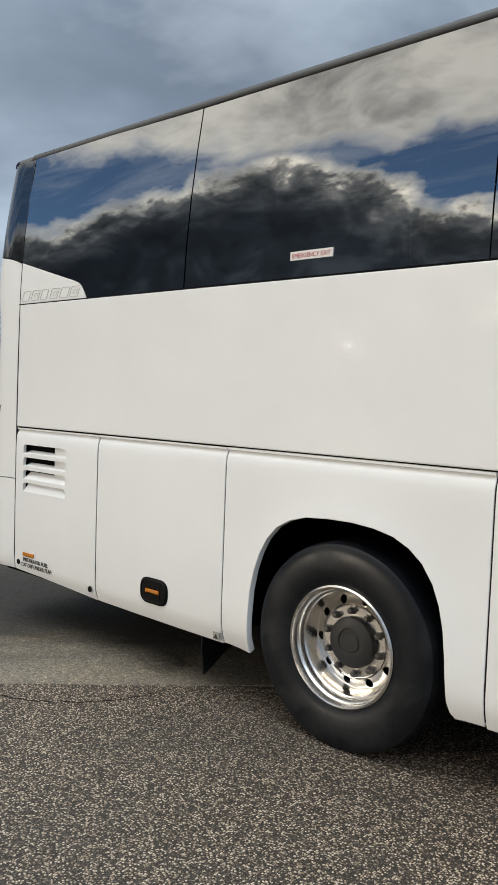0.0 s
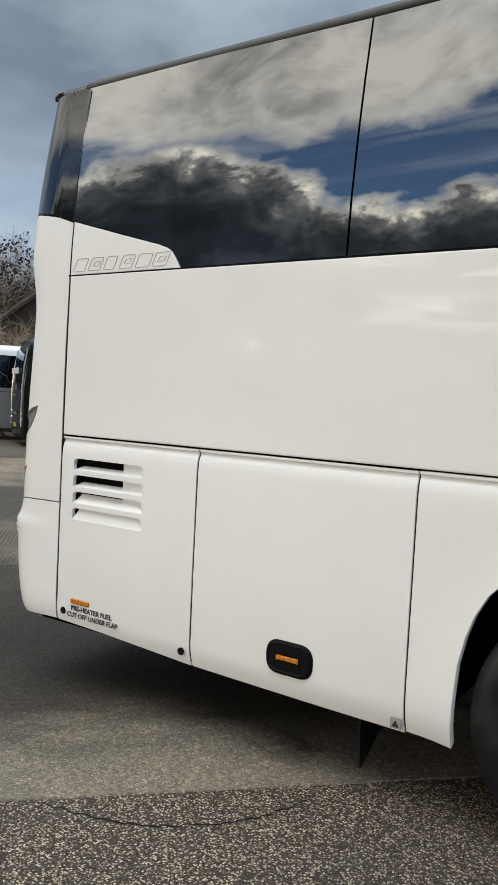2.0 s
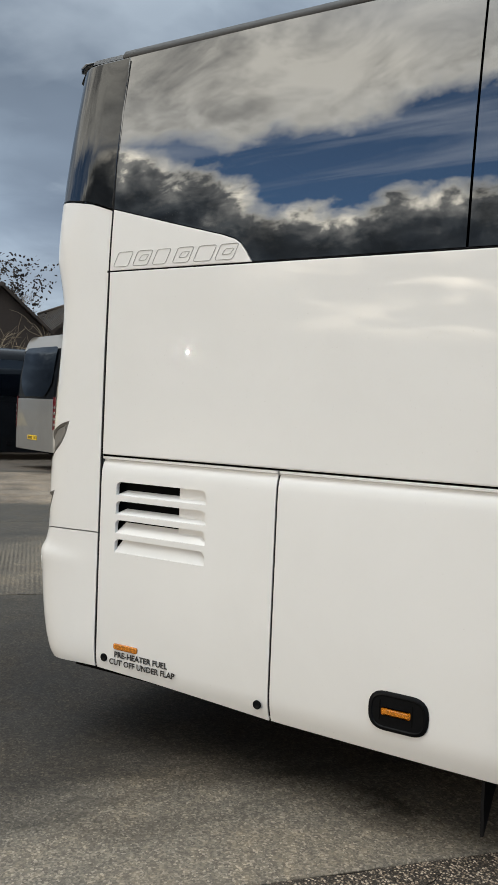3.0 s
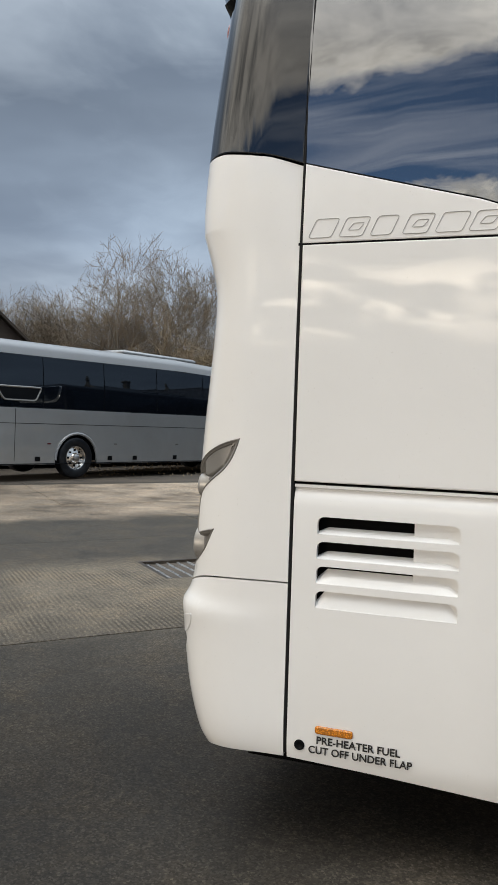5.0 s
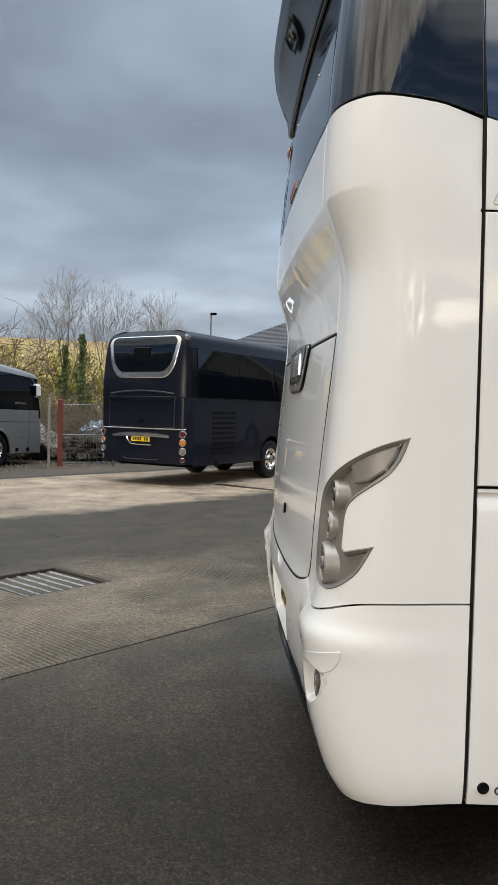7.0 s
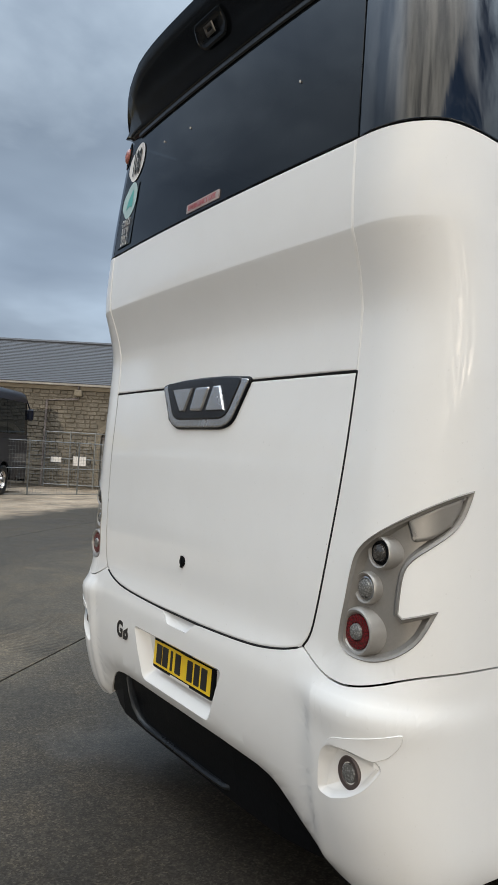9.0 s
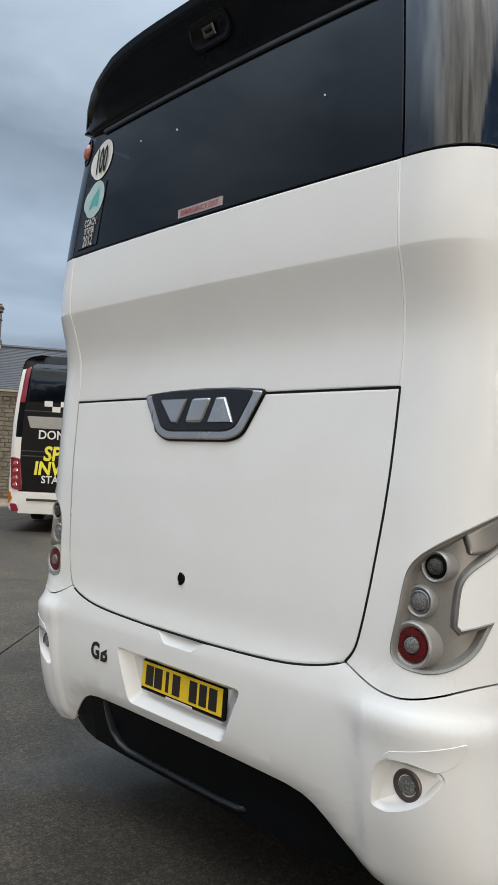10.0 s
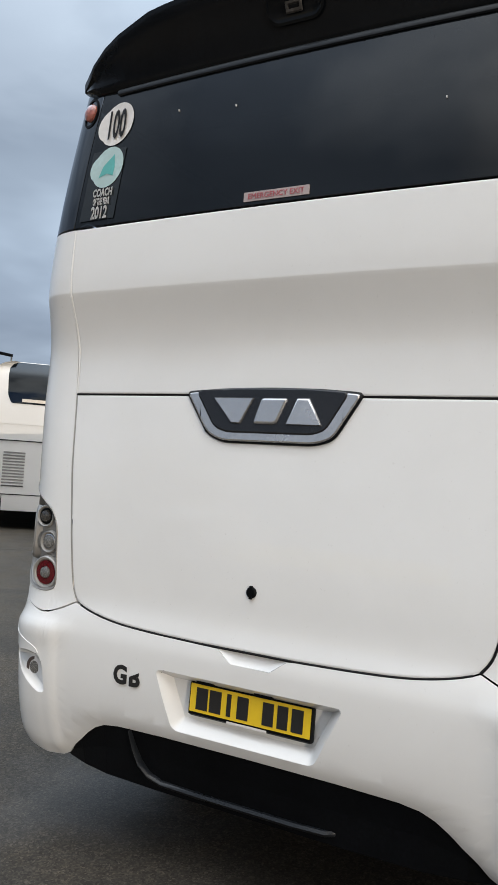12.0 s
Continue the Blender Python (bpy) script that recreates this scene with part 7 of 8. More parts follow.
def livery_coach():
    h = 0.91
    root, sk = plain_coach("coach", "white express coach with black slogan panel on its rear", at_rear(6.62, 13.28, h, 0.0) @ Matrix.Scale(1.05, 4), 12.2, 3.62, 1.9, 3.15, NXWHITE, NXBLACK, wheels=(3.1, 9.0), group="parked coaches", sill=0.40, rear=[(0.0, 0.10), (0.5, 0.0), (1.5, 0.0), (2.6, 0.05), (3.3, 0.16), (3.62, 0.40)])
    P = lambda c, z, dd=0.0: sk.at(c, z, dd)
    cc = [-1.1, -0.9, -0.5, 0, 0.5, 0.9, 1.1]

    def panel(name, pts, mat, lift, label=""):
        return sheet(name, curved(pts, P, cc, [0.7, 1.0, 1.4, 1.8, 2.2, 2.6, 3.0, 3.2], 0, 0.02, (), 0.004, 0.003, lift), mat, root, label)

    panel("slogan_panel", [(-1.0, 2.62), (1.0, 2.62), (1.0, 0.80), (-1.0, 0.80)], NXBLACK, 0.012, "black slogan panel")
    panel("rear_window", soft([(-1.0, 3.42), (1.0, 3.42), (0.97, 2.66), (-0.97, 2.66)], 0.1, 4), COACHGLASS, 0.016)
    panel("mesh_band", soft([(-0.95, 2.33), (0.95, 2.33), (0.86, 2.09), (-0.86, 2.09)], 0.03, 3), MESHGREY, 0.018)
    for z in (2.44, 1.62, 1.52):
        panel("panel_seam", [(-1.0, z + 0.012), (1.0, z + 0.012), (1.0, z - 0.012), (-1.0, z - 0.012)], NXSEAM, 0.014)
    panel("lower_rear", [(-1.0, 0.78), (1.0, 0.78), (1.0, 0.36), (-1.0, 0.36)], NXWHITE, 0.014)
    for s in (1, -1):
        panel("window_edge", [(s * 1.01, 3.36), (s * 1.09, 3.30), (s * 1.11, 2.60), (s * 1.01, 2.60)], NXRED, 0.02, "dark red window edge")
        panel("white_edge", [(s * 1.12, 3.3), (s * 1.24, 3.28), (s * 1.26, 0.5), (s * 1.14, 0.5)], NXWHITE, 0.01)
        panel("tail_lamp_housing", soft([(s * 1.00, 1.47), (s * 1.21, 1.49), (s * 1.15, 0.86), (s * 0.95, 0.81)], 0.05, 3), NXRED, 0.022, "dark red lamp cluster")
        round_lamps(root, sk, s * 1.09, ((1.37, PINK), (1.22, PINK), (1.07, PINK), (0.93, PINK)), 0.066)
        if s < 0:
            panel("corner_reflector", soft([(s * 1.26, 0.80), (s * 1.16, 0.78), (s * 1.12, 0.64), (s * 1.24, 0.54)], 0.03, 3), AMBER, 0.02, "amber corner lamp")
        panel("low_lamp", soft([(s * 1.02, 0.55), (s * 1.16, 0.55), (s * 1.12, 0.40), (s * 0.98, 0.40)], 0.03, 3), NXRED, 0.024)
    x = sk.at(0.3, 1.5).x - 0.045
    for txt, z, size, mat, k in (("DON'T BE A", 1.88, 0.25, STICKER, 0.92), ("STAY BACK", 0.99, 0.21, STICKER, 0.95)):
        words(txt, size, mat, root, rear_at(x, 0.06, z), "slogan_lettering", "CENTER", 0, k, 0.002, 0.004)
    for txt, z, size in (("SPACE", 1.45, 0.40), ("INVADER", 1.16, 0.37)):
        words(txt, size, NXYELLOW, root, rear_at(x, 0.06, z), "slogan_lettering", "CENTER", 0.1, 0.88, 0.002, 0.012)
    for i in range(12):
        for j in range(2):
            if (i + j) % 2 == 0 and 2 <= i < 10:
                y = 0.93 - i * 0.162
                q = sk.at(-y + 0.08, 2.6 - 0.11 * j)
                part("checker_square", Mesh().box(q.x - 0.022, q.x, y - 0.16, y, 2.545 - 0.11 * j, 2.655 - 0.11 * j), STICKER, root)
    part("window_slip", Mesh().box(sk.at(0, 3.3).x - 0.05, sk.at(0, 3.3).x, -0.35, -0.15, 3.28, 3.33), STICKER, root)
    for y0, y1, mat in ((0.85, 0.05, INK), (-0.02, -0.75, REDINK)):
        part("name_bar", Mesh().box(x + 0.02, x + 0.03, y1, y0, 0.615, 0.665), mat, root)
    rear_plate(root, sk, 0.46, 0.62)
    return root


def white_tourer():
    root, sk = plain_coach("coach", "plain white touring coach with black rear window", at_rear(10.73, 12.59, 0.76, 0.0) @ Matrix.Scale(1.05, 4), 12.0, 3.72, 2.35, 3.35, NXWHITE, NXWHITE, wheels=(3.1, 9.0), group="parked coaches", arch=False, sill=0.36, rear=[(0.0, 0.08), (0.5, 0.0), (1.7, 0.02), (2.4, 0.06), (3.4, 0.24), (3.72, 0.42)])
    P = lambda c, z, dd=0.0: sk.at(c, z, dd)
    cc = [-1.1, -0.9, -0.5, 0, 0.5, 0.9, 1.1]
    part("rear_shell", Mesh().loft([[P(c, z, -0.004) for c in [-1.2 + 0.1 * i for i in range(25)]] + [P(c, z, 0.05) for c in [1.2 - 0.1 * i for i in range(25)]] for z in (2.3, 2.6, 2.9, 3.2, 3.45, 3.6)], True, True), NXWHITE, root, "", 50)
    sheet("rear_window", curved(soft([(-0.98, 3.70), (0.98, 3.70), (0.86, 2.95), (0.76, 2.76), (-0.76, 2.76), (-0.86, 2.95)], 0.05, 5), P, cc, [2.8, 3.0, 3.2, 3.4, 3.55], 0, 0.02, (), 0.004, 0.003, 0.014), COACHGLASS, root)
    for i in range(12):
        z = 0.93 + 0.066 * i
        a, b = -0.82, -0.36
        part("grille_slat", Mesh().loft([[P(c, z + dz, -dd) for dz, dd in ((0.0, 0.0), (0.022, 0.018), (0.030, 0.018), (0.034, 0.0))] for c in (a, a / 2 + b / 2, b)], True, True), STEEL, root)
    for z in (0.76, 1.94):
        part("panel_seam", Mesh().tube([P(c, z, -0.002) for c in (-1.2, -1.0, -0.6, 0, 0.6, 1.0, 1.2)], 0.010, 4), BLACK, root)
    part("panel_seam", Mesh().tube([P(-0.80, 0.40, -0.002), P(-0.80, 0.76, -0.002)], 0.010, 4), BLACK, root)
    part("window_strip", Mesh().box(sk.at(-0.4, 2.84).x - 0.035, sk.at(-0.4, 2.84).x, -0.05, 0.52, 2.80, 2.87), STEEL, root)
    for s in (1, -1):
        o = soft([(s * 1.06, 1.95), (s * 1.20, 1.95), (s * 1.18, 0.95), (s * 1.04, 0.95)], 0.03, 3)
        sheet("tail_lamp", curved(o, P, [s * 1.1, s * 1.15], [1.2, 1.5, 1.8], 0, 0.02, (), 0.004, 0.003, 0.015), RED, root, "tall red tail lamp")
    return root


def dark_coach():
    root, sk = plain_coach("coach", "black coach with lettered rear parked by the trees", at_rear(-16.0, 13.05, 1.015), 12.0, 3.3, 1.85, 2.95, GLOSSBLACK, GLOSSBLACK, wheels=(3.1, 8.9), group="parked coaches", arch=False, sill=0.22)
    P = lambda c, z, dd=0.0: sk.at(c, z, dd)
    sheet("rear_window", curved(soft([(-0.95, 3.0), (0.95, 3.0), (0.90, 2.2), (-0.90, 2.2)], 0.08, 4), P, [-0.5, 0, 0.5], [2.4, 2.7], 0, 0.02, (), 0.004, 0.003, 0.014), COACHGLASS, root)
    x = sk.at(0, 1.8).x - 0.02
    for y0, y1, z0, z1 in ((0.75, -0.75, 2.22, 2.40), (0.55, -0.35, 1.72, 1.92), (0.40, -0.20, 1.50, 1.58), (0.2, -0.5, 0.95, 1.05)):
        for i in range(7):
            a = y0 + (y1 - y0) * i / 7
            b = y0 + (y1 - y0) * (i + 0.75) / 7
            part("lettering_bar", Mesh().box(x - 0.02, x, b, a, z0, z1), STICKER if z0 > 2 else BADGEGREY, root)
    rear_plate(root, sk, 0.62)
    for s in (1, -1):
        part("corner_strip", Mesh().tube([P(s * 1.12, z, -0.01) for z in (0.6, 1.2, 1.8, 2.4, 3.0)], 0.03, 6), STEEL, root)
        round_lamps(root, sk, s * 1.08, ((1.0, RED), (0.8, AMBER)), 0.07)
    return root


def red_stripe_coach():
    root, sk = plain_coach("coach", "white-roofed coach with a red lower stripe", at_rear(-19.4, 13.2, 1.05), 12.0, 3.2, 1.75, 2.85, LITEGREY, NXWHITE, wheels=(3.1, 8.9), group="parked coaches", arch=False)
    P = lambda c, z, dd=0.0: sk.at(c, z, dd)
    ce = sk.cx(0.29)
    cr = [sk.c0 * i / 4 for i in range(-3, 4)] + [s * (sk.c0 + sk.arc * i / 6) for s in (1, -1) for i in range(0, 7)]
    sheet("red_stripe", curved([(-ce, 0.75), (ce, 0.75), (ce, 1.30), (-ce, 1.30)], P, cr, [1.0], 0, 0.02, (), 0.004, 0.003, 0.008), surface("faded_red_paint", (0.36, 0.05, 0.07), 0.4, 0, 0.15), root, "faded red stripe")
    sheet("rear_window", curved(soft([(-0.95, 2.85), (0.95, 2.85), (0.90, 1.85), (-0.90, 1.85)], 0.08, 4), P, [-0.5, 0, 0.5], [2.2, 2.5], 0, 0.02, (), 0.004, 0.003, 0.014), COACHGLASS, root)
    rear_plate(root, sk, 0.6)
    for s in (1, -1):
        round_lamps(root, sk, s * 1.08, ((1.45, RED), (0.62, AMBER)), 0.07)
    return root


for build in (grey_coach, black_coach, livery_coach, white_tourer, dark_coach, red_stripe_coach):
    build()


# ---- stone building beyond the coaches ----
BX = Matrix.Translation((14.7, 23.8, 0)) @ Matrix.Rotation(radians(-33), 4, "Z")     # x along the wall, y away from the yard


def stone_range():
    b = thing("stone_building", "long sandstone building with slate roof and chimneys", "building", BX)
    x0, x1, ze, zr, dep = -19.4, 3.8, 4.0, 6.1, 7.4
    door = (-5.99, -4.71, 1.95)
    wall = Mesh()
    for a, c, z0, z1 in ((x0, door[0], 0, ze), (door[1], x1, 0, ze), (door[0], door[1], 2.40, ze)):
        wall.box(a, c, 0.02, 0.5, z0 - 0.3, z1)
    wall.box(x0, x0 + 0.5, 0.5, dep, -0.3, ze).box(x1 - 0.5, x1, 0.5, dep, -0.3, ze).box(x0, x1, dep - 0.5, dep, -0.3, ze)
    part("wall", wall, MORTAR, b, "coursed rubble sandstone wall")
    rng = random.Random(11)
    st = Mesh()
    z = 0.0
    while z < ze - 0.28:
        hgt = rng.uniform(0.10, 0.19)
        x = -12.0
        while x < 1.0:
            w = rng.uniform(0.16, 0.46)
            if not (door[0] - 0.22 < x + w / 2 < door[1] + 0.22 and z < 2.55):
                o = rng.uniform(0.0, 0.03)
                j = [rng.uniform(-0.012, 0.012) for _ in range(8)]
                a, c, d, e = x + 0.010, x + w - 0.010, z + 0.010, z + hgt - 0.010
                f = [(a + j[0], 0.03, d + j[1]), (c + j[2], 0.03, d + j[3]), (c + j[4], 0.03, e + j[5]), (a + j[6], 0.03, e + j[7])]
                g = [(px + (0.015 if px < (a + c) / 2 else -0.015), -o - 0.004, pz + (0.012 if pz < (d + e) / 2 else -0.012)) for px, _, pz in f]
                st.add(f + g, [(0, 1, 5, 4), (1, 2, 6, 5), (2, 3, 7, 6), (3, 0, 4, 7), (4, 5, 6, 7)])
            x += w
        z += hgt
    stones = part("masonry", st, STONE, b, "", 0)
    tagged(stones, kind="stuff")
    # arched doorway
    arch = Mesh()
    n = 14
    cxm, rr, rise = (door[0] + door[1]) / 2, (door[1] - door[0]) / 2, 0.42
    pts = [(cxm - rr * math.cos(math.pi * i / n), door[2] + rise * math.sin(math.pi * i / n)) for i in range(n + 1)]
    outp = [(cxm - (rr + 0.24) * math.cos(math.pi * i / n), door[2] + (rise + 0.24) * math.sin(math.pi * i / n)) for i in range(n + 1)]
    for i in range(n):
        q = [pts[i], pts[i + 1], outp[i + 1], outp[i]]
        m = (sum(p[0] for p in q) / 4, sum(p[1] for p in q) / 4)
        q = [(m[0] + (p[0] - m[0]) * 0.96, m[1] + (p[1] - m[1]) * 0.96) for p in q]
        part("arch_stone", Mesh().loft([[Vector((x, 0.3, z)) for x, z in q], [Vector((x, -0.05, z)) for x, z in q]], True, True), DRESSED, b)
    for s, xx in ((-1, door[0]), (1, door[1])):
        zz = 0.0
        k = 0
        while zz < door[2] - 0.05:
            hgt = 0.30
            w = 0.34 if k % 2 else 0.22
            part("jamb_stone", Mesh().box(min(xx, xx + s * w), max(xx, xx + s * w), -0.045, 0.3, zz + 0.006, zz + hgt - 0.006, None, 0.01), DRESSED, b)
            zz += hgt
            k += 1
    dr = new("door")
    dr.parent = b
    tagged(dr, "weathered double plank door with peeling paint")
    for i in range(8):
        w = (door[1] - door[0]) / 8
        part("door_plank", Mesh().box(door[0] + w * i + 0.006, door[0] + w * (i + 1) - 0.006, 0.12, 0.17, 0.03, 1.92, None, 0.006), PEELING, dr)
    part("transom", Mesh().box(door[0], door[1], 0.08, 0.2, 1.90, 2.00), OLDWOOD, dr)
    part("tympanum", Mesh().box(door[0], door[1], 0.2, 0.24, 2.0, 2.42), surface("dark_boards", (0.13, 0.115, 0.105), 0.8, 0, 0.4, 3, 30, 0.3), dr)
    # eaves, gutter, downpipe
    part("eaves_course", Mesh().box(x0 - 0.1, x1, -0.10, 0.05, ze - 0.22, ze - 0.02, None, 0.02), DRESSED, b)
    part("gutter", Mesh().tube([(x0 - 0.2, -0.22, ze + 0.02), (x1, -0.22, ze + 0.02)], 0.07, 8), STICKER, b)
    part("downpipe", Mesh().tube([(-6.95, -0.2, ze - 0.05), (-6.95, -0.1, ze - 0.55), (-8.2, -0.1, ze - 0.65), (-8.25, -0.1, 0.0)], 0.05, 8), OLDWOOD, b)
    part("hopper", Mesh().box(-7.10, -6.80, -0.3, -0.05, ze - 0.45, ze - 0.2, None, 0.03), DRESSED, b)
    # slate roof in stepped courses, hipped at one end
    rf = Mesh()
    rows = 26
    for i in range(rows):
        t0, t1 = i / rows, (i + 1) / rows
        ya, yb = -0.32 + (dep / 2 + 0.32) * t0, -0.32 + (dep / 2 + 0.32) * t1
        za, zb2 = ze + 0.03 + (zr - ze) * t0, ze + 0.03 + (zr - ze) * t1
        xa, xb = x0 - 0.3 + 3.6 * t0, x0 - 0.3 + 3.6 * t1
        rf.add([(xa, ya, za + 0.035), (x1, ya, za + 0.035), (x1, yb, zb2 + 0.012), (xb, yb, zb2 + 0.012), (xa, ya, za), (x1, ya, za)], [(0, 1, 2, 3), (4, 5, 1, 0)])
        yc, yd = dep + 0.32 - (dep / 2 + 0.32) * t0, dep + 0.32 - (dep / 2 + 0.32) * t1
        rf.add([(xa, ya, za + 0.03), (xb, yb, zb2 + 0.01), (xb, yd, zb2 + 0.01), (xa, yc, za + 0.03)], [(0, 1, 2, 3)])
        rf.add([(xa, yc, za + 0.03), (x1, yc, za + 0.03), (x1, yd, zb2 + 0.01), (xb, yd, zb2 + 0.01)], [(0, 1, 2, 3)])
    tagged(part("slate_course", rf, SLATE, b, "dark slate roof", 10), kind="stuff")
    part("ridge", Mesh().tube([(x0 + 3.3, dep / 2, zr + 0.05), (x1, dep / 2, zr + 0.05)], 0.10, 6), SLATE, b)

    def chimney(x, y, z0, z1, w):
        c = new("chimney")
        c.parent = b
        tagged(c, "tall weathered stone chimney")
        part("chimney_shaft", Mesh().box(x - w * 0.62, x + w * 0.62, y - w * 0.62, y + w * 0.62, z0 - 0.5, z0 + 0.35, None, 0.03).box(x - w / 2, x + w / 2, y - w / 2, y + w / 2, z0 + 0.35, z1 - 0.35, None, 0.06), STONE, c)
        part("string_course", Mesh().box(x - w * 0.56, x + w * 0.56, y - w * 0.56, y + w * 0.56, z0 + 0.62 * (z1 - z0), z0 + 0.62 * (z1 - z0) + 0.10, None, 0.03), STONE, c)
        part("cornice", Mesh().box(x - w * 0.60, x + w * 0.60, y - w * 0.60, y + w * 0.60, z1 - 0.35, z1 - 0.22, None, 0.03).box(x - w * 0.68, x + w * 0.68, y - w * 0.68, y + w * 0.68, z1 - 0.22, z1 - 0.08, None, 0.04).box(x - w * 0.55, x + w * 0.55, y - w * 0.55, y + w * 0.55, z1 - 0.08, z1, None, 0.03), STONE, c)
        part("flashing", Mesh().box(x - w * 0.66, x + w * 0.66, y - w * 0.70, y + w * 0.66, z0 - 0.12, z0 + 0.06, None, 0.02), STICKER, c)

    chimney(-15.6, dep / 2, 6.08, 8.25, 0.42)
    chimney(-5.14, dep / 2, 6.1, 7.95, 0.42)
    chimney(2.7, 4.4, 5.9, 7.75, 0.46)
    part("finial", Mesh().lathe([(0.24, 0.0), (0.10, 0.36), (0.07, 0.42), (0.13, 0.48), (0.13, 0.56), (0.05, 0.62), (0.10, 0.70), (0.10, 0.76), (0.0, 0.92)], 12, Matrix.Translation((-0.78, dep / 2, zr + 0.02))), STONE, b)
    # projecting gable with a finial
    gx, gw, ga, gy = 1.13, 3.1, 6.25, -1.2
    gb = Mesh().loft([[Vector((gx + a, y, z)) for a, z in ((-gw, -0.3), (gw, -0.3), (gw, 3.25), (0, ga), (-gw, 3.25))] for y in (gy, gy + 4.5)], True, True)
    part("gable_wall", gb, MORTAR, b, "gable wall of squared sandstone")
    cop = Mesh()
    for s in (1, -1):
        cop.loft([[Vector((gx + s * a, gy - 0.08 + y, z + up)) for y, up in ((0, 0), (0.4, 0), (0.4, 0.16), (0, 0.16))] for a, z in ((gw + 0.15, 3.10), (0.0, ga))], True, True)
    part("gable_coping", cop, DRESSED, b)
    slp = Mesh()
    for s in (1, -1):
        slp.add([(gx + s * (gw + 0.1), gy + 0.3, 3.2), (gx, gy + 0.3, ga + 0.05), (gx, gy + 5.0, ga + 0.05), (gx + s * (gw + 0.1), gy + 5.0, 3.2)], [(0, 1, 2, 3)])
    part("gable_roof", slp, SLATE, b)
    part("finial", Mesh().lathe([(0.20, 0.0), (0.13, 0.35), (0.10, 0.55), (0.17, 0.60), (0.17, 0.66), (0.07, 0.72), (0.12, 0.82), (0.12, 0.90), (0.05, 0.98), (0.07, 1.05), (0.0, 1.14)], 12, Matrix.Translation((gx, gy + 0.1, ga))), STONE, b)
    sg = Mesh()
    z = 0.0
    while z < 5.6:
        hgt = rng.uniform(0.16, 0.24)
        x = gx - gw + 0.05
        lim = gw if z + hgt < 3.2 else gw * (ga - z - hgt) / (ga - 3.25)
        while x < gx + gw - 0.1:
            w = rng.uniform(0.25, 0.55)
            if abs(x - gx) < lim - 0.05 and abs(x + w - gx) < lim - 0.05:
                sg.box(x + 0.008, x + w - 0.008, gy - 0.02 - rng.uniform(0, 0.015), gy + 0.02, z + 0.008, z + hgt - 0.008)
            x += w
        z += hgt
    tagged(part("masonry", sg, DRESSED, b, "", 0), kind="stuff")
    for wx in (2.45, 3.35):
        wn = new("window")
        wn.parent = b
        part("window_frame", Mesh().box(wx - 0.30, wx + 0.30, gy - 0.06, gy - 0.02, 2.0, 2.95).box(wx - 0.36, wx + 0.36, gy - 0.09, gy - 0.02, 2.95, 3.12), STICKER, wn)
        for px in (-0.15, 0.15):
            part("pane", Mesh().box(wx + px - 0.12, wx + px + 0.12, gy - 0.075, gy - 0.06, 2.04, 2.88), DARK, wn)
        part("window_sill", Mesh().box(wx - 0.4, wx + 0.4, gy - 0.14, gy - 0.02, 1.90, 2.0), DRESSED, wn)
    return b


stone_range()


def picket_fence():
    f = thing("fence", "low pale fence in front of the gable", "fence", BX @ Matrix.Translation((-0.97, -2.6, 0)))
    for i in range(30):
        x = 2.9 + i * 0.10
        part("paling", Mesh().box(x, x + 0.07, -0.01, 0.01, 0.02, 1.05), STICKER, f)
    for z in (0.3, 0.85):
        part("rail", Mesh().box(2.85, 5.95, 0.012, 0.05, z, z + 0.07), OLDWOOD, f)
    for i in range(3):
        part("post", Mesh().box(2.85 + i * 1.5, 2.95 + i * 1.5, 0.052, 0.13, 0, 1.1), OLDWOOD, f)


def site_gate():
    g = thing("mesh_gate", "grey steel mesh gate with white notices", "gate", BX @ Matrix.Translation((-7.9, -1.0, 0)))
    for x in (0, 0.95, 1.9, 3.2):
        part("post", Mesh().tube([(x, 0, 0), (x, 0, 2.15)], 0.03, 6), GALV, g)
    for z in (0.1, 1.1, 2.1):
        part("rail", Mesh().tube([(0, 0, z), (3.2, 0, z)], 0.02, 6), GALV, g)
    for i in range(25):
        x = 0.1 + i * 0.125
        part("wire", Mesh().tube([(x, 0, 0.1), (x, 0, 2.1)], 0.004, 3), GALV, g)
    part("notice", Mesh().box(0.25, 0.65, -0.035, -0.03, 0.95, 1.15), STICKER, g)
    part("notice", Mesh().box(1.1, 1.6, -0.035, -0.03, 0.85, 1.2), STICKER, g)


picket_fence()
site_gate()


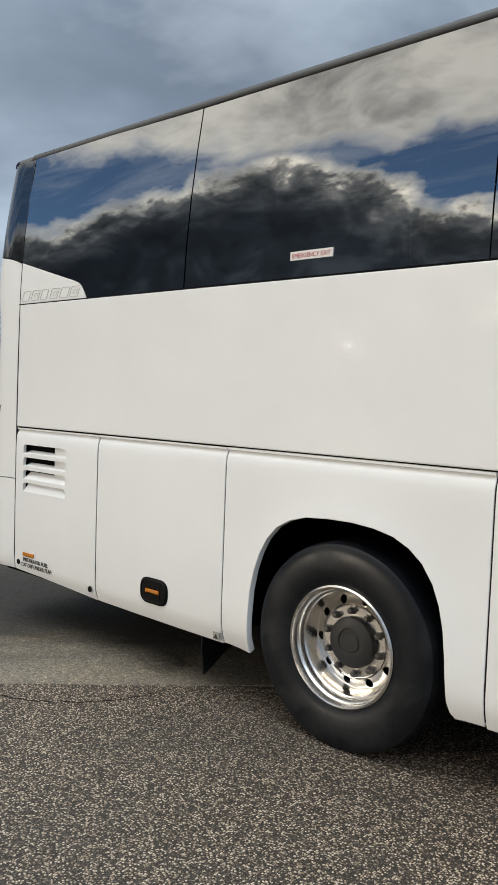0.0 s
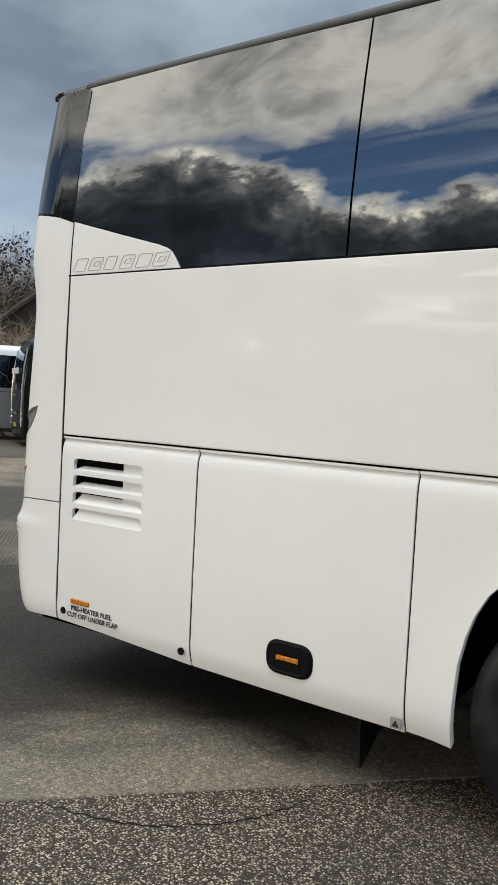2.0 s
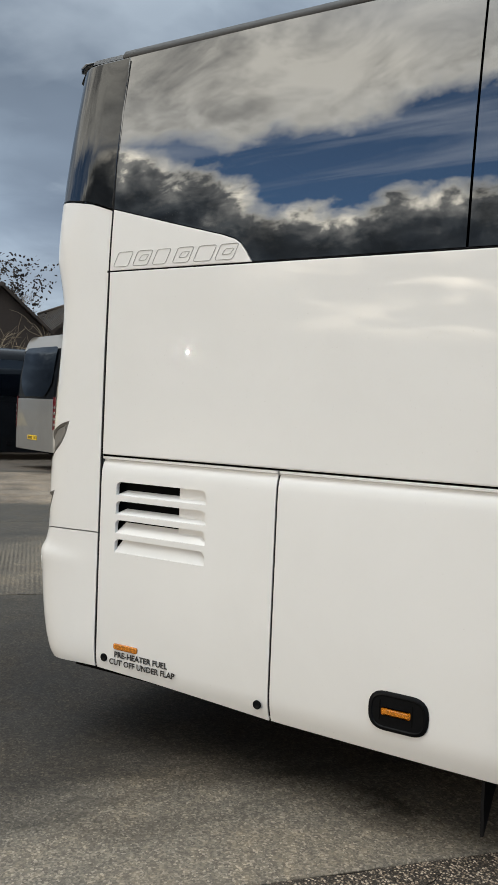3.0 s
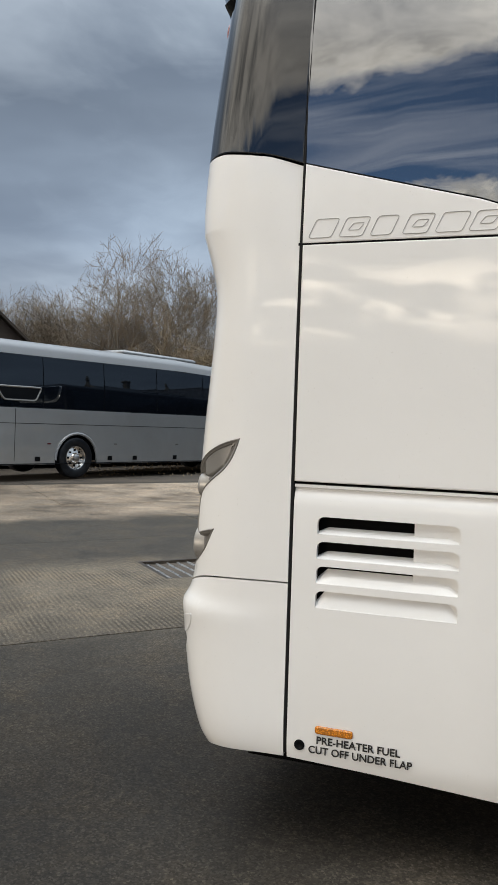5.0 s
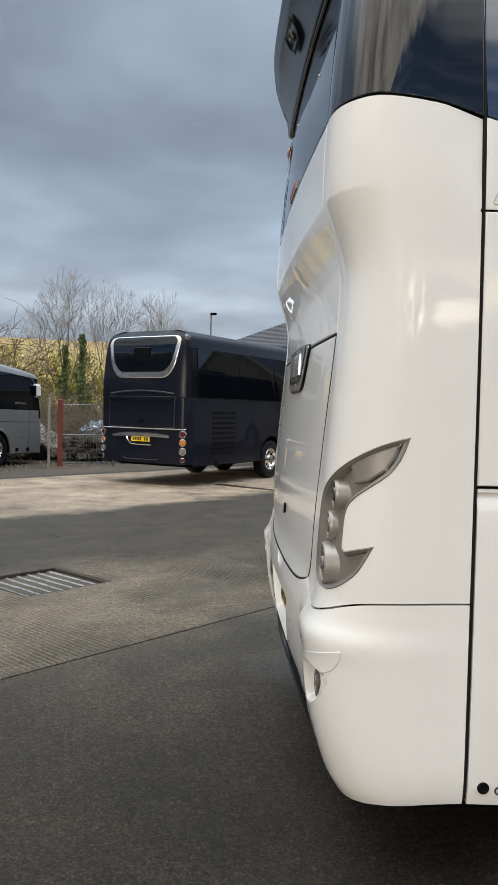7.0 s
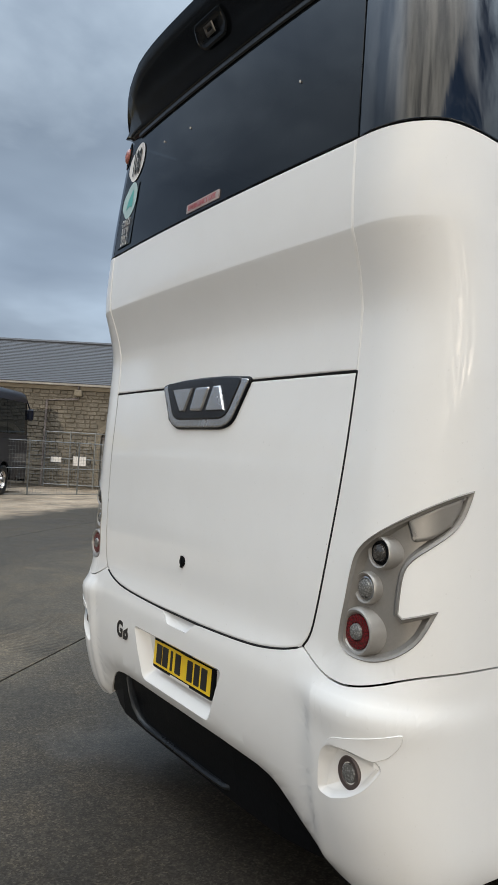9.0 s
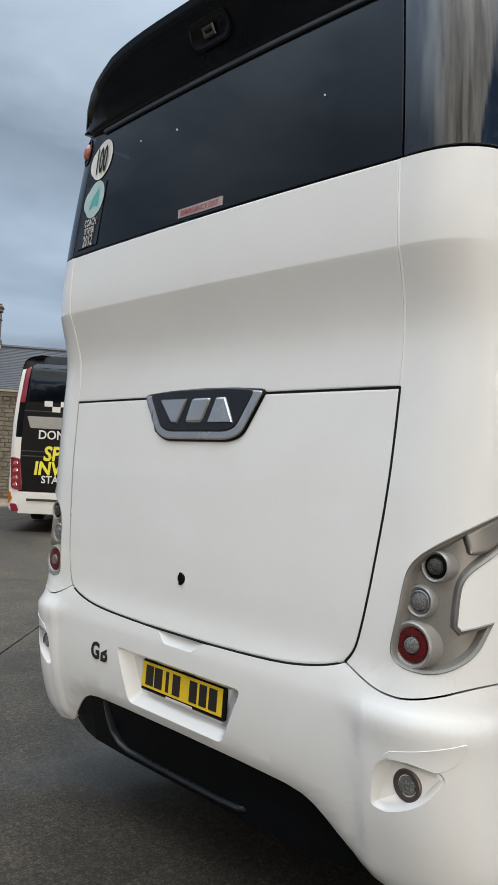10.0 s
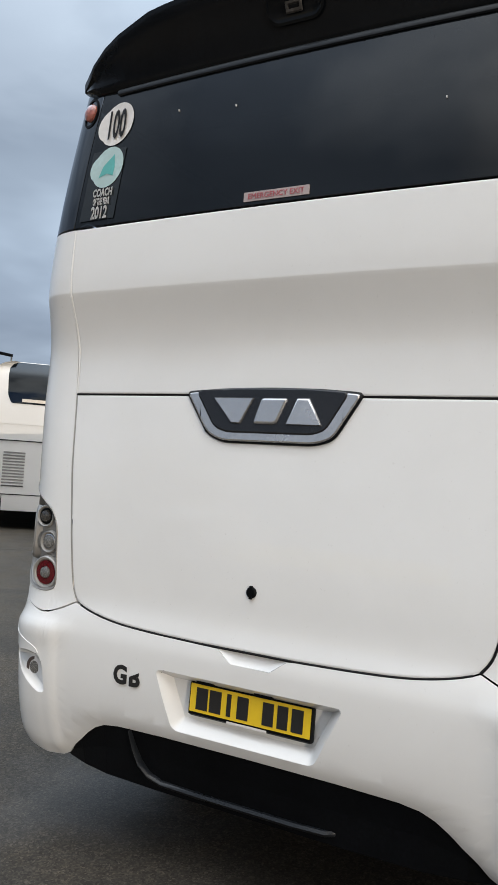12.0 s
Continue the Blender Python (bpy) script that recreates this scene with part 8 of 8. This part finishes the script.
# ---- brown barns, fence, cars, lamp post beyond the grey coach ----
def barn(x, y, label):
    d, n = Vector((0.50, 0.866, 0)), Vector((0.866, -0.50, 0))
    m = Matrix(((d.x, -n.x, 0, x), (d.y, -n.y, 0, y), (0, 0, 1, -0.15), (0, 0, 0, 1)))
    b = thing("barn", label, "barn", m, "brown barns")
    hw, ap, ev, dp = 2.0, 6.15, 4.45, 9.0
    part("wall", Mesh().loft([[Vector((a, yy, z)) for a, z in ((-hw, 0), (hw, 0), (hw, ev), (0, ap), (-hw, ev))] for yy in (0, dp)], True, True), HOUSEWALL, b)
    rf = Mesh()
    for s in (1, -1):
        for i in range(18):
            y0, y1 = -0.2 + i * (dp + 0.4) / 18, -0.2 + (i + 0.9) * (dp + 0.4) / 18
            rf.loft([[Vector((s * (hw + 0.25), yy, ev - 0.16 + k)), Vector((0, yy, ap + 0.06 + k))] for yy, k in ((y0, 0.0), (y0 + 0.1, 0.04), (y1 - 0.1, 0.04), (y1, 0.0))], False, False)
    part("roof", rf, ROOFSHEET, b, "weathered corrugated roof", 0)
    part("ridge", Mesh().tube([(0, -0.25, ap + 0.1), (0, dp + 0.2, ap + 0.1)], 0.09, 6), ROOFSHEET, b)
    for s in (1, -1):
        part("barge_board", Mesh().loft([[Vector((s * (hw + 0.25) * t, -0.24 + k, ap + 0.02 - t * (ap - ev + 0.2) + zz)) for k, zz in ((0, 0), (0.05, 0), (0.05, 0.14), (0, 0.14))] for t in (0, 1)], True, True), HOUSEWALL, b)


barn(-18.6, 22.2, "dark brown gabled barn with weathered roof")
barn(-20.6, 18.7, "dark brown gabled barn behind the parked coaches")


def yard_fence():
    f = thing("fence", "galvanised mesh fence with red oxide gate post", "fence", Matrix.Translation((-5.0, 20.6, -0.2)) @ Matrix.Rotation(radians(14), 4, "Z"))
    part("gate_post", Mesh().box(-0.05, 0.09, -0.07, 0.07, 0, 2.05, None, 0.015), RUSTRED, f, "red oxide steel gate post")
    part("post", Mesh().box(-0.34, -0.26, -0.04, 0.04, 0, 2.1, None, 0.01), surface("pale_timber_post", (0.36, 0.32, 0.27), 0.8, 0, 0.25, 5, 40, 0.3), f)
    for i in range(8):
        part("post", Mesh().tube([(1.6 + i * 1.9, 0, 0), (1.6 + i * 1.9, 0, 1.95)], 0.03, 6), GALV, f)
    for z in (0.15, 1.0, 1.9):
        part("rail", Mesh().tube([(0.1, 0, z), (15.2, 0, z)], 0.014, 5), GALV, f)
    w = Mesh()
    for i in range(150):
        w.tube([(0.1 + i * 0.1, 0.0, 0.12), (0.1 + i * 0.1, 0.0, 1.9)], 0.0035, 3, False)
    for i in range(14):
        w.tube([(0.1, 0.0, 0.2 + i * 0.125), (15.2, 0.0, 0.2 + i * 0.125)], 0.003, 3, False)
    tagged(part("mesh", w, GALV, f, "", 0), kind="stuff")


def car(name, label, m, mat, van=False):
    c = thing(name, label, "car", m)
    L, W, H = (4.9, 1.9, 1.95) if van else (4.2, 1.75, 1.46)
    prof = [(0, 0.35), (0.02, 0.75), (0.15, 0.95), (0.95, 1.02), (1.75, H - 0.04), (2.2, H), (L - 0.9, H - 0.03), (L - 0.25, 1.05), (L - 0.03, 0.9), (L, 0.35)]
    if van:
        prof = [(0, 0.4), (0.02, 0.85), (0.6, 1.1), (1.4, H - 0.05), (1.7, H), (L - 0.1, H - 0.02), (L, H - 0.2), (L, 0.4)]
    loops = []
    for y, k in ((-W / 2, 0.06), (-W / 2 + 0.05, 0.0), (W / 2 - 0.05, 0.0), (W / 2, 0.06)):
        loops.append([Vector((x + (k if x < L / 2 else -k), y * (0.86 if z > 1.1 else 1.0), z - (k if z > 0.5 else -k))) for x, z in prof])
    part("body", Mesh().loft(loops, True, True), mat, c, "", 35)
    gz0, gz1 = 1.05, H - 0.12
    for s in (-1, 1):
        part("side_glass", Mesh().add([(1.25, s * (W / 2 * 0.93), gz0), (L - 0.7, s * (W / 2 * 0.93), gz0), (L - 1.1, s * (W / 2 * 0.872), gz1), (1.85, s * (W / 2 * 0.872), gz1)], [(0, 1, 2, 3)]), COACHGLASS, c)
        for x in (0.8, L - 0.85):
            w = Mesh().lathe([(0.2, -0.1), (0.30, -0.1), (0.31, 0.0), (0.29, 0.03), (0.2, 0.025), (0.0, 0.02)], 20, Matrix.Translation((x, s * (W / 2 - 0.02), 0.31)) @ Matrix.Rotation(radians(90 if s < 0 else -90), 4, "X"))
            part("wheel", w, RUBBER, c)
        part("headlamp", Mesh().box(-0.01, 0.12, s * 0.62 - 0.16, s * 0.62 + 0.16, 0.68, 0.84, None, 0.03), CLEAR, c)
    part("windscreen", Mesh().add([(1.0, -W * 0.40, 1.05), (1.0, W * 0.40, 1.05), (1.68, W * 0.36, H - 0.06), (1.68, -W * 0.36, H - 0.06)], [(0, 1, 2, 3)]), COACHGLASS, c)
    part("grille", Mesh().box(-0.012, 0.03, -0.42, 0.42, 0.50, 0.70, None, 0.01), BLACK, c)
    return c


yard_fence()
car("van", "white van parked behind the mesh fence", Matrix.Translation((-5.6, 24.5, -0.2)) @ Matrix.Rotation(radians(190), 4, "Z"), CARWHITE, True)
car("car", "dark car parked behind the mesh fence", Matrix.Translation((-4.6, 22.6, -0.2)) @ Matrix.Rotation(radians(75), 4, "Z"), CARDARK)


def lamp_post(x, y, h, arm, label):
    p = thing("street_lamp", label, "street lamp", Matrix.Translation((x, y, -0.2)))
    part("pole", Mesh().tube([(0, 0, 0), (0, 0, 1.2), (0, 0, 1.25), (0, 0, h)], [0.09, 0.09, 0.06, 0.045], 10), GALV, p)
    part("lantern", Mesh().box(-0.05, arm, -0.12, 0.12, h - 0.02, h + 0.12, None, 0.03), BLACK, p)


lamp_post(-0.76, 44.0, 7.6, 0.34, "grey street lamp behind the black coach")
lamp_post(26.9, 30.75, 7.3, -0.9, "dark street lamp above the white coach")


# ---- trees, scrub, distance ----
def bare_tree(name, label, m, height, seed, trunks=1, levels=5, mat=TWIG, group="bare trees", thick=0.016, wild=0.10, bole=0.30, fork=5, width=0.34, lean=0.30, twig=0.0075, tilts=(0.45, 0.95), lift=0.05, forks=(3, 4, 4)):
    """A leafless tree: limbs fork upward and are kept within a domed crown."""
    rng = random.Random(seed)
    limbs, twigs = Mesh(), Mesh()
    cz, rz, rx = height * 0.56, height * 0.45, height * width

    def room(p):
        q = Vector((p.x / rx, p.y / rx, (p.z - cz) / rz))
        return q.length

    def grow(p, d, length, r, level):
        n = 4 if level < 3 else 3
        pts, rad = [p], [r]
        q, dirn = p.copy(), d.copy()
        for i in range(n):
            dirn = (dirn + Vector((rng.uniform(-1, 1), rng.uniform(-1, 1), rng.uniform(-0.8, 0.9))) * (wild + 0.05 * level) + Vector((0, 0, lift * 0.5))).normalized()
            q = q + dirn * (length / n)
            if level > 1 and room(q) > 1.0:
                q = pts[-1].lerp(q, 0.35)
            pts.append(q.copy())
            rad.append(r * (1 - 0.45 * (i + 1) / n))
        (limbs if level < 3 else twigs).tube(pts, rad, 6 if level < 2 else (4 if level < 3 else 3), False)
        if level >= levels:
            return
        k = fork if level == 0 else rng.choice(forks)
        turn = rng.uniform(0, 6.28)
        for i in range(k):
            t = 1.0 if i == 0 else rng.uniform(0.35, 1.0)
            j = min(int(t * n), n - 1)
            base = pts[j].lerp(pts[j + 1], t * n - j)
            turn += 2.4 + rng.uniform(-0.4, 0.4)
            side = dirn.orthogonal().normalized()
            side = Matrix.Rotation(turn, 3, dirn) @ side
            tilt = rng.uniform(0.08, 0.28) if i == 0 else rng.uniform(*tilts)
            nd = (dirn * math.cos(tilt) + side * math.sin(tilt) + Vector((0, 0, lift))).normalized()
            grow(base, nd, length * rng.uniform(0.66, 0.84), max(rad[j] * 0.58, twig), level + 1)

    for i in range(trunks):
        a = 2 * math.pi * i / max(trunks, 1) + rng.random()
        off = Vector((math.cos(a), math.sin(a), 0)) * (0.25 if trunks > 1 else 0.0)
        up = Vector((math.cos(a) * lean, math.sin(a) * lean, 1)).normalized() if trunks > 1 else Vector((0, 0, 1))
        grow(off, up, height * bole, height * thick, 0)
    t = thing(name, label, "tree" if "tree" in name else "bush", m, group)
    part("trunk", limbs, BARK, t, "", 60)
    part("crown", twigs, mat, t, "", 0)
    return t


def polar(x, y, yaw, dist):
    return (x - dist * math.sin(radians(yaw)), y + dist * math.cos(radians(yaw)))


GORSE = surface("gorse_green", (0.34, 0.29, 0.055), 0.9, 0, 0.45, 0.5, 9)


def plant():
    big = bare_tree("tree", "bare grey-brown deciduous tree behind the coaches", Matrix.Translation((*polar(0.8, -2.6, 25.6, 34.0), -0.2)), 9.9, 3, 2, 6, TWIG, "bare trees", 0.022, width=0.37, lean=0.24, lift=0.06, twig=0.0068, forks=(3, 4, 4))
    for yaw, dist, s, rz in ((28.9, 36, 0.84, 70), (22.6, 37, 0.72, 160), (31.8, 36, 0.82, 250), (35.5, 38, 0.80, 20)):
        copy_thing(big, Matrix.Translation((*polar(0.8, -2.6, yaw, dist), -0.2)) @ Matrix.Rotation(radians(rz), 4, "Z") @ Matrix.Scale(s, 4))
    tall = bare_tree("tree", "tall slender bare tree with ivy-clad stem", Matrix.Translation((*polar(0, -2.4, 11.2, 41), -0.2)), 8.9, 31, 1, 5, surface("grey_twigs", (0.27, 0.235, 0.20), 0.9, 0, 0.4, 0.6, 9), "bare trees", 0.012, 0.07, 0.36, 6, 0.26, tilts=(0.40, 0.85), lift=0.08, twig=0.0065)
    for yaw, dist, s, rz in ((8.6, 42, 0.95, 60), (5.0, 44, 0.95, 200), (2.9, 62, 0.95, 300), (1.4, 64, 0.9, 30)):
        copy_thing(tall, Matrix.Translation((*polar(0, -2.4, yaw, dist), -0.2)) @ Matrix.Rotation(radians(rz), 4, "Z") @ Matrix.Scale(s, 4))
    for yaw, dist, s, rz in ((50.5, 43, 0.95, 40), (53.5, 44, 1.1, 140), (48.2, 45, 0.8, 220)):
        copy_thing(big, Matrix.Translation((*polar(3.4, -2.8, yaw, dist), -0.2)) @ Matrix.Rotation(radians(rz), 4, "Z") @ Matrix.Scale(s, 4))
    bush = bare_tree("bush", "tangled brown bramble and scrub behind the fence", Matrix.Translation((*polar(0, -2.4, 14.5, 27), -0.2)), 3.6, 21, 5, 4, BUSH, "scrub", 0.010, 0.34, 0.34, 4, 0.55, 0.60, 0.0065, (0.5, 1.25), 0.0, (4, 5))
    rng = random.Random(4)
    spots = [(14.0, 28), (15.8, 27), (16.8, 30), (18.2, 31), (19.6, 31), (21.0, 32), (22.4, 33), (8.2, 27.5), (9.3, 26.0), (10.4, 26.2), (11.4, 31), (6.8, 29), (5.4, 31), (17.5, 34), (20.2, 36), (9.8, 30), (11.0, 31), (13.6, 31), (51.6, 40), (53.2, 41), (49.6, 41), (54.6, 42), (50.8, 29.5)]
    for yaw, dist in spots:
        e = (0, -2.4) if yaw < 40 else (3.4, -2.8)
        s = rng.uniform(0.8, 1.25) * (1.7 if 19 < yaw < 23 else 1.4 if 23 <= yaw < 40 else 1.1 if 16.5 < yaw <= 19 else 1.9 if yaw > 40 else 0.62 if 8 < yaw < 12.5 else 0.8)
        copy_thing(bush, Matrix.Translation((*polar(*e, yaw, dist), -0.2)) @ Matrix.Rotation(rng.uniform(0, 6.28), 4, "Z") @ Matrix.Scale(s, 4))
    for k, (yaw, dist, hgt, wid) in enumerate(((14.4, 41, 5.6, 2.0), (12.9, 43, 5.2, 1.7), (15.9, 42, 5.0, 1.9), (11.6, 44, 5.3, 1.6), (17.4, 44, 5.0, 2.0), (10.1, 45, 4.6, 1.8), (8.6, 46, 4.6, 1.8), (7.0, 46, 4.4, 1.8))):
        shrub = thing("shrub", "yellow-green sunlit shrub at the foot of the hill", "shrub", Matrix.Translation((*polar(0, -2.4, yaw, dist), -0.2)), "hill shrubs")
        stem, leaves = Mesh(), Mesh()
        lumps = [(Vector((rng.uniform(-wid, wid), rng.uniform(-0.8, 0.8), hgt * rng.uniform(0.30, 0.86))), rng.uniform(0.5, 1.0)) for _ in range(13)]
        for c, r in lumps:
            stem.tube([(0, 0, 0), (c.x * 0.4, c.y * 0.4, c.z * 0.5), tuple(c)], [0.05, 0.03, 0.012], 4, False)
            for _ in range(120):
                d = Vector((rng.gauss(0, 1), rng.gauss(0, 1), rng.gauss(0, 1))).normalized() * r * rng.uniform(0.35, 1.05)
                u = Vector((rng.uniform(-1, 1), rng.uniform(-1, 1), rng.uniform(-1, 1))).normalized() * rng.uniform(0.05, 0.11)
                w = u.orthogonal().normalized() * 0.05
                leaves.add([c + d - u, c + d + w, c + d + u, c + d - w], [(0, 1, 2, 3)])
        part("trunk", stem, BARK, shrub)
        part("foliage", leaves, GORSE, shrub, "", 0)
    withered = surface("withered_leaves", (0.035, 0.026, 0.020), 0.8, 0, 0.5, 1.5, 12)
    leafy = bare_tree("tree", "small tree with withered dark leaves behind the coaches", Matrix.Translation((-26.0, 24.0, -0.2)), 8.6, 17, 2, 4, BUSH, "bare trees", 0.012)
    lv = Mesh()
    for _ in range(150):
        a, r = rng.uniform(0, 6.28), rng.uniform(0.3, 2.3)
        c = Vector((r * math.cos(a), r * math.sin(a), rng.uniform(4.2, 8.7)))
        for _ in range(9):
            d = c + Vector((rng.gauss(0, 0.13), rng.gauss(0, 0.13), rng.gauss(0, 0.15)))
            u = Vector((rng.uniform(-1, 1), rng.uniform(-1, 1), rng.uniform(-1, 1))).normalized() * 0.085
            w = u.orthogonal().normalized() * 0.05
            lv.add([d - u, d + w, d + u, d - w], [(0, 1, 2, 3)])
    part("foliage", lv, withered, leafy, "", 0)
    for x, y, k, rz in ((-27.3, 22.5, 0.95, 90), (-28.6, 21.0, 1.05, 200)):
        copy_thing(leafy, Matrix.Translation((x, y, -0.2)) @ Matrix.Rotation(radians(rz), 4, "Z") @ Matrix.Scale(k, 4))
    # ivy on a stem
    iv = Mesh()
    for i in range(3000):
        a, z = rng.uniform(0, 6.28), rng.uniform(0.2, 5.4)
        r = rng.uniform(0.10, 0.66) * (1.15 - z / 6.2) * (0.72 + 0.34 * math.sin(z * 3.1 + a) + 0.2 * math.sin(z * 7.7 + 2 * a))
        p = Vector((r * math.cos(a), r * math.sin(a), z))
        u = Vector((rng.uniform(-1, 1), rng.uniform(-1, 1), rng.uniform(-1, 1))).normalized() * 0.06
        w = u.orthogonal().normalized() * 0.045
        iv.add([p - u, p + w, p + u, p - w], [(0, 1, 2, 3)])
    ivy = tagged(part("ivy_column", iv, IVY, None, "dark green ivy wrapped round a tree stem", 0), "", "ivy", "", "stuff")
    ivy.matrix_world = Matrix.Translation((*polar(0, -2.4, 10.4, 38.5), -0.2)) @ Matrix.Scale(1.0, 4)
    iv2 = ivy.copy()
    scene.collection.objects.link(iv2)
    iv2.matrix_world = Matrix.Translation((*polar(0, -2.4, 11.6, 39), -0.2)) @ Matrix.Scale(0.9, 4)
    # rising fields beyond, and rough verge
    hill = Mesh()
    nx, ny = 40, 10
    for i in range(nx + 1):
        for j in range(ny + 1):
            yaw, dist = -40 + 120 * i / nx, 62 + 240 * (j / ny) ** 1.6
            x, y = polar(0, 0, yaw, dist)
            z = -0.3 + max(0.0, dist - 66) * 0.118 + 1.2 * noise.noise(Vector((x * 0.03, y * 0.03, 0)))
            if j == 0:
                z = -0.5
            hill.v.append((x, y, z if yaw < 18 else z * max(0.35, 1 - (yaw - 18) / 40)))
    hill.f = [(i * (ny + 1) + j, (i + 1) * (ny + 1) + j, (i + 1) * (ny + 1) + j + 1, i * (ny + 1) + j + 1) for i in range(nx) for j in range(ny)]
    tagged(part("backdrop", hill, FIELD, None, "", 60), "sunlit dry grass hillside beyond the trees", "hillside", "", "structure")
    gr = Mesh()
    for i in range(5200):
        p, q = rng.uniform(4, 26), rng.uniform(17.2, 25)
        b = yard(p, q, -0.02)
        if rng.random() < 0.3:
            s = rng.uniform(0.02, 0.06)
            gr.add([b + Vector((s, 0, 0)), b + Vector((-s, s, 0)), b + Vector((0, -s, 0)), b + Vector((0, 0, s * 1.3))], [(0, 1, 3), (1, 2, 3), (2, 0, 3)])
        elif q > 21.0:
            t = Vector((rng.uniform(-0.1, 0.1), rng.uniform(-0.1, 0.1), rng.uniform(0.05, 0.20)))
            s = Vector((rng.uniform(-0.02, 0.02), rng.uniform(-0.02, 0.02), 0))
            gr.add([b - s, b + s, b + t], [(0, 1, 2)])
    tagged(part("rubble_verge", gr, BUSH, None, "rough verge of stones and dead grass", 0), "", "verge", "", "stuff")


plant()
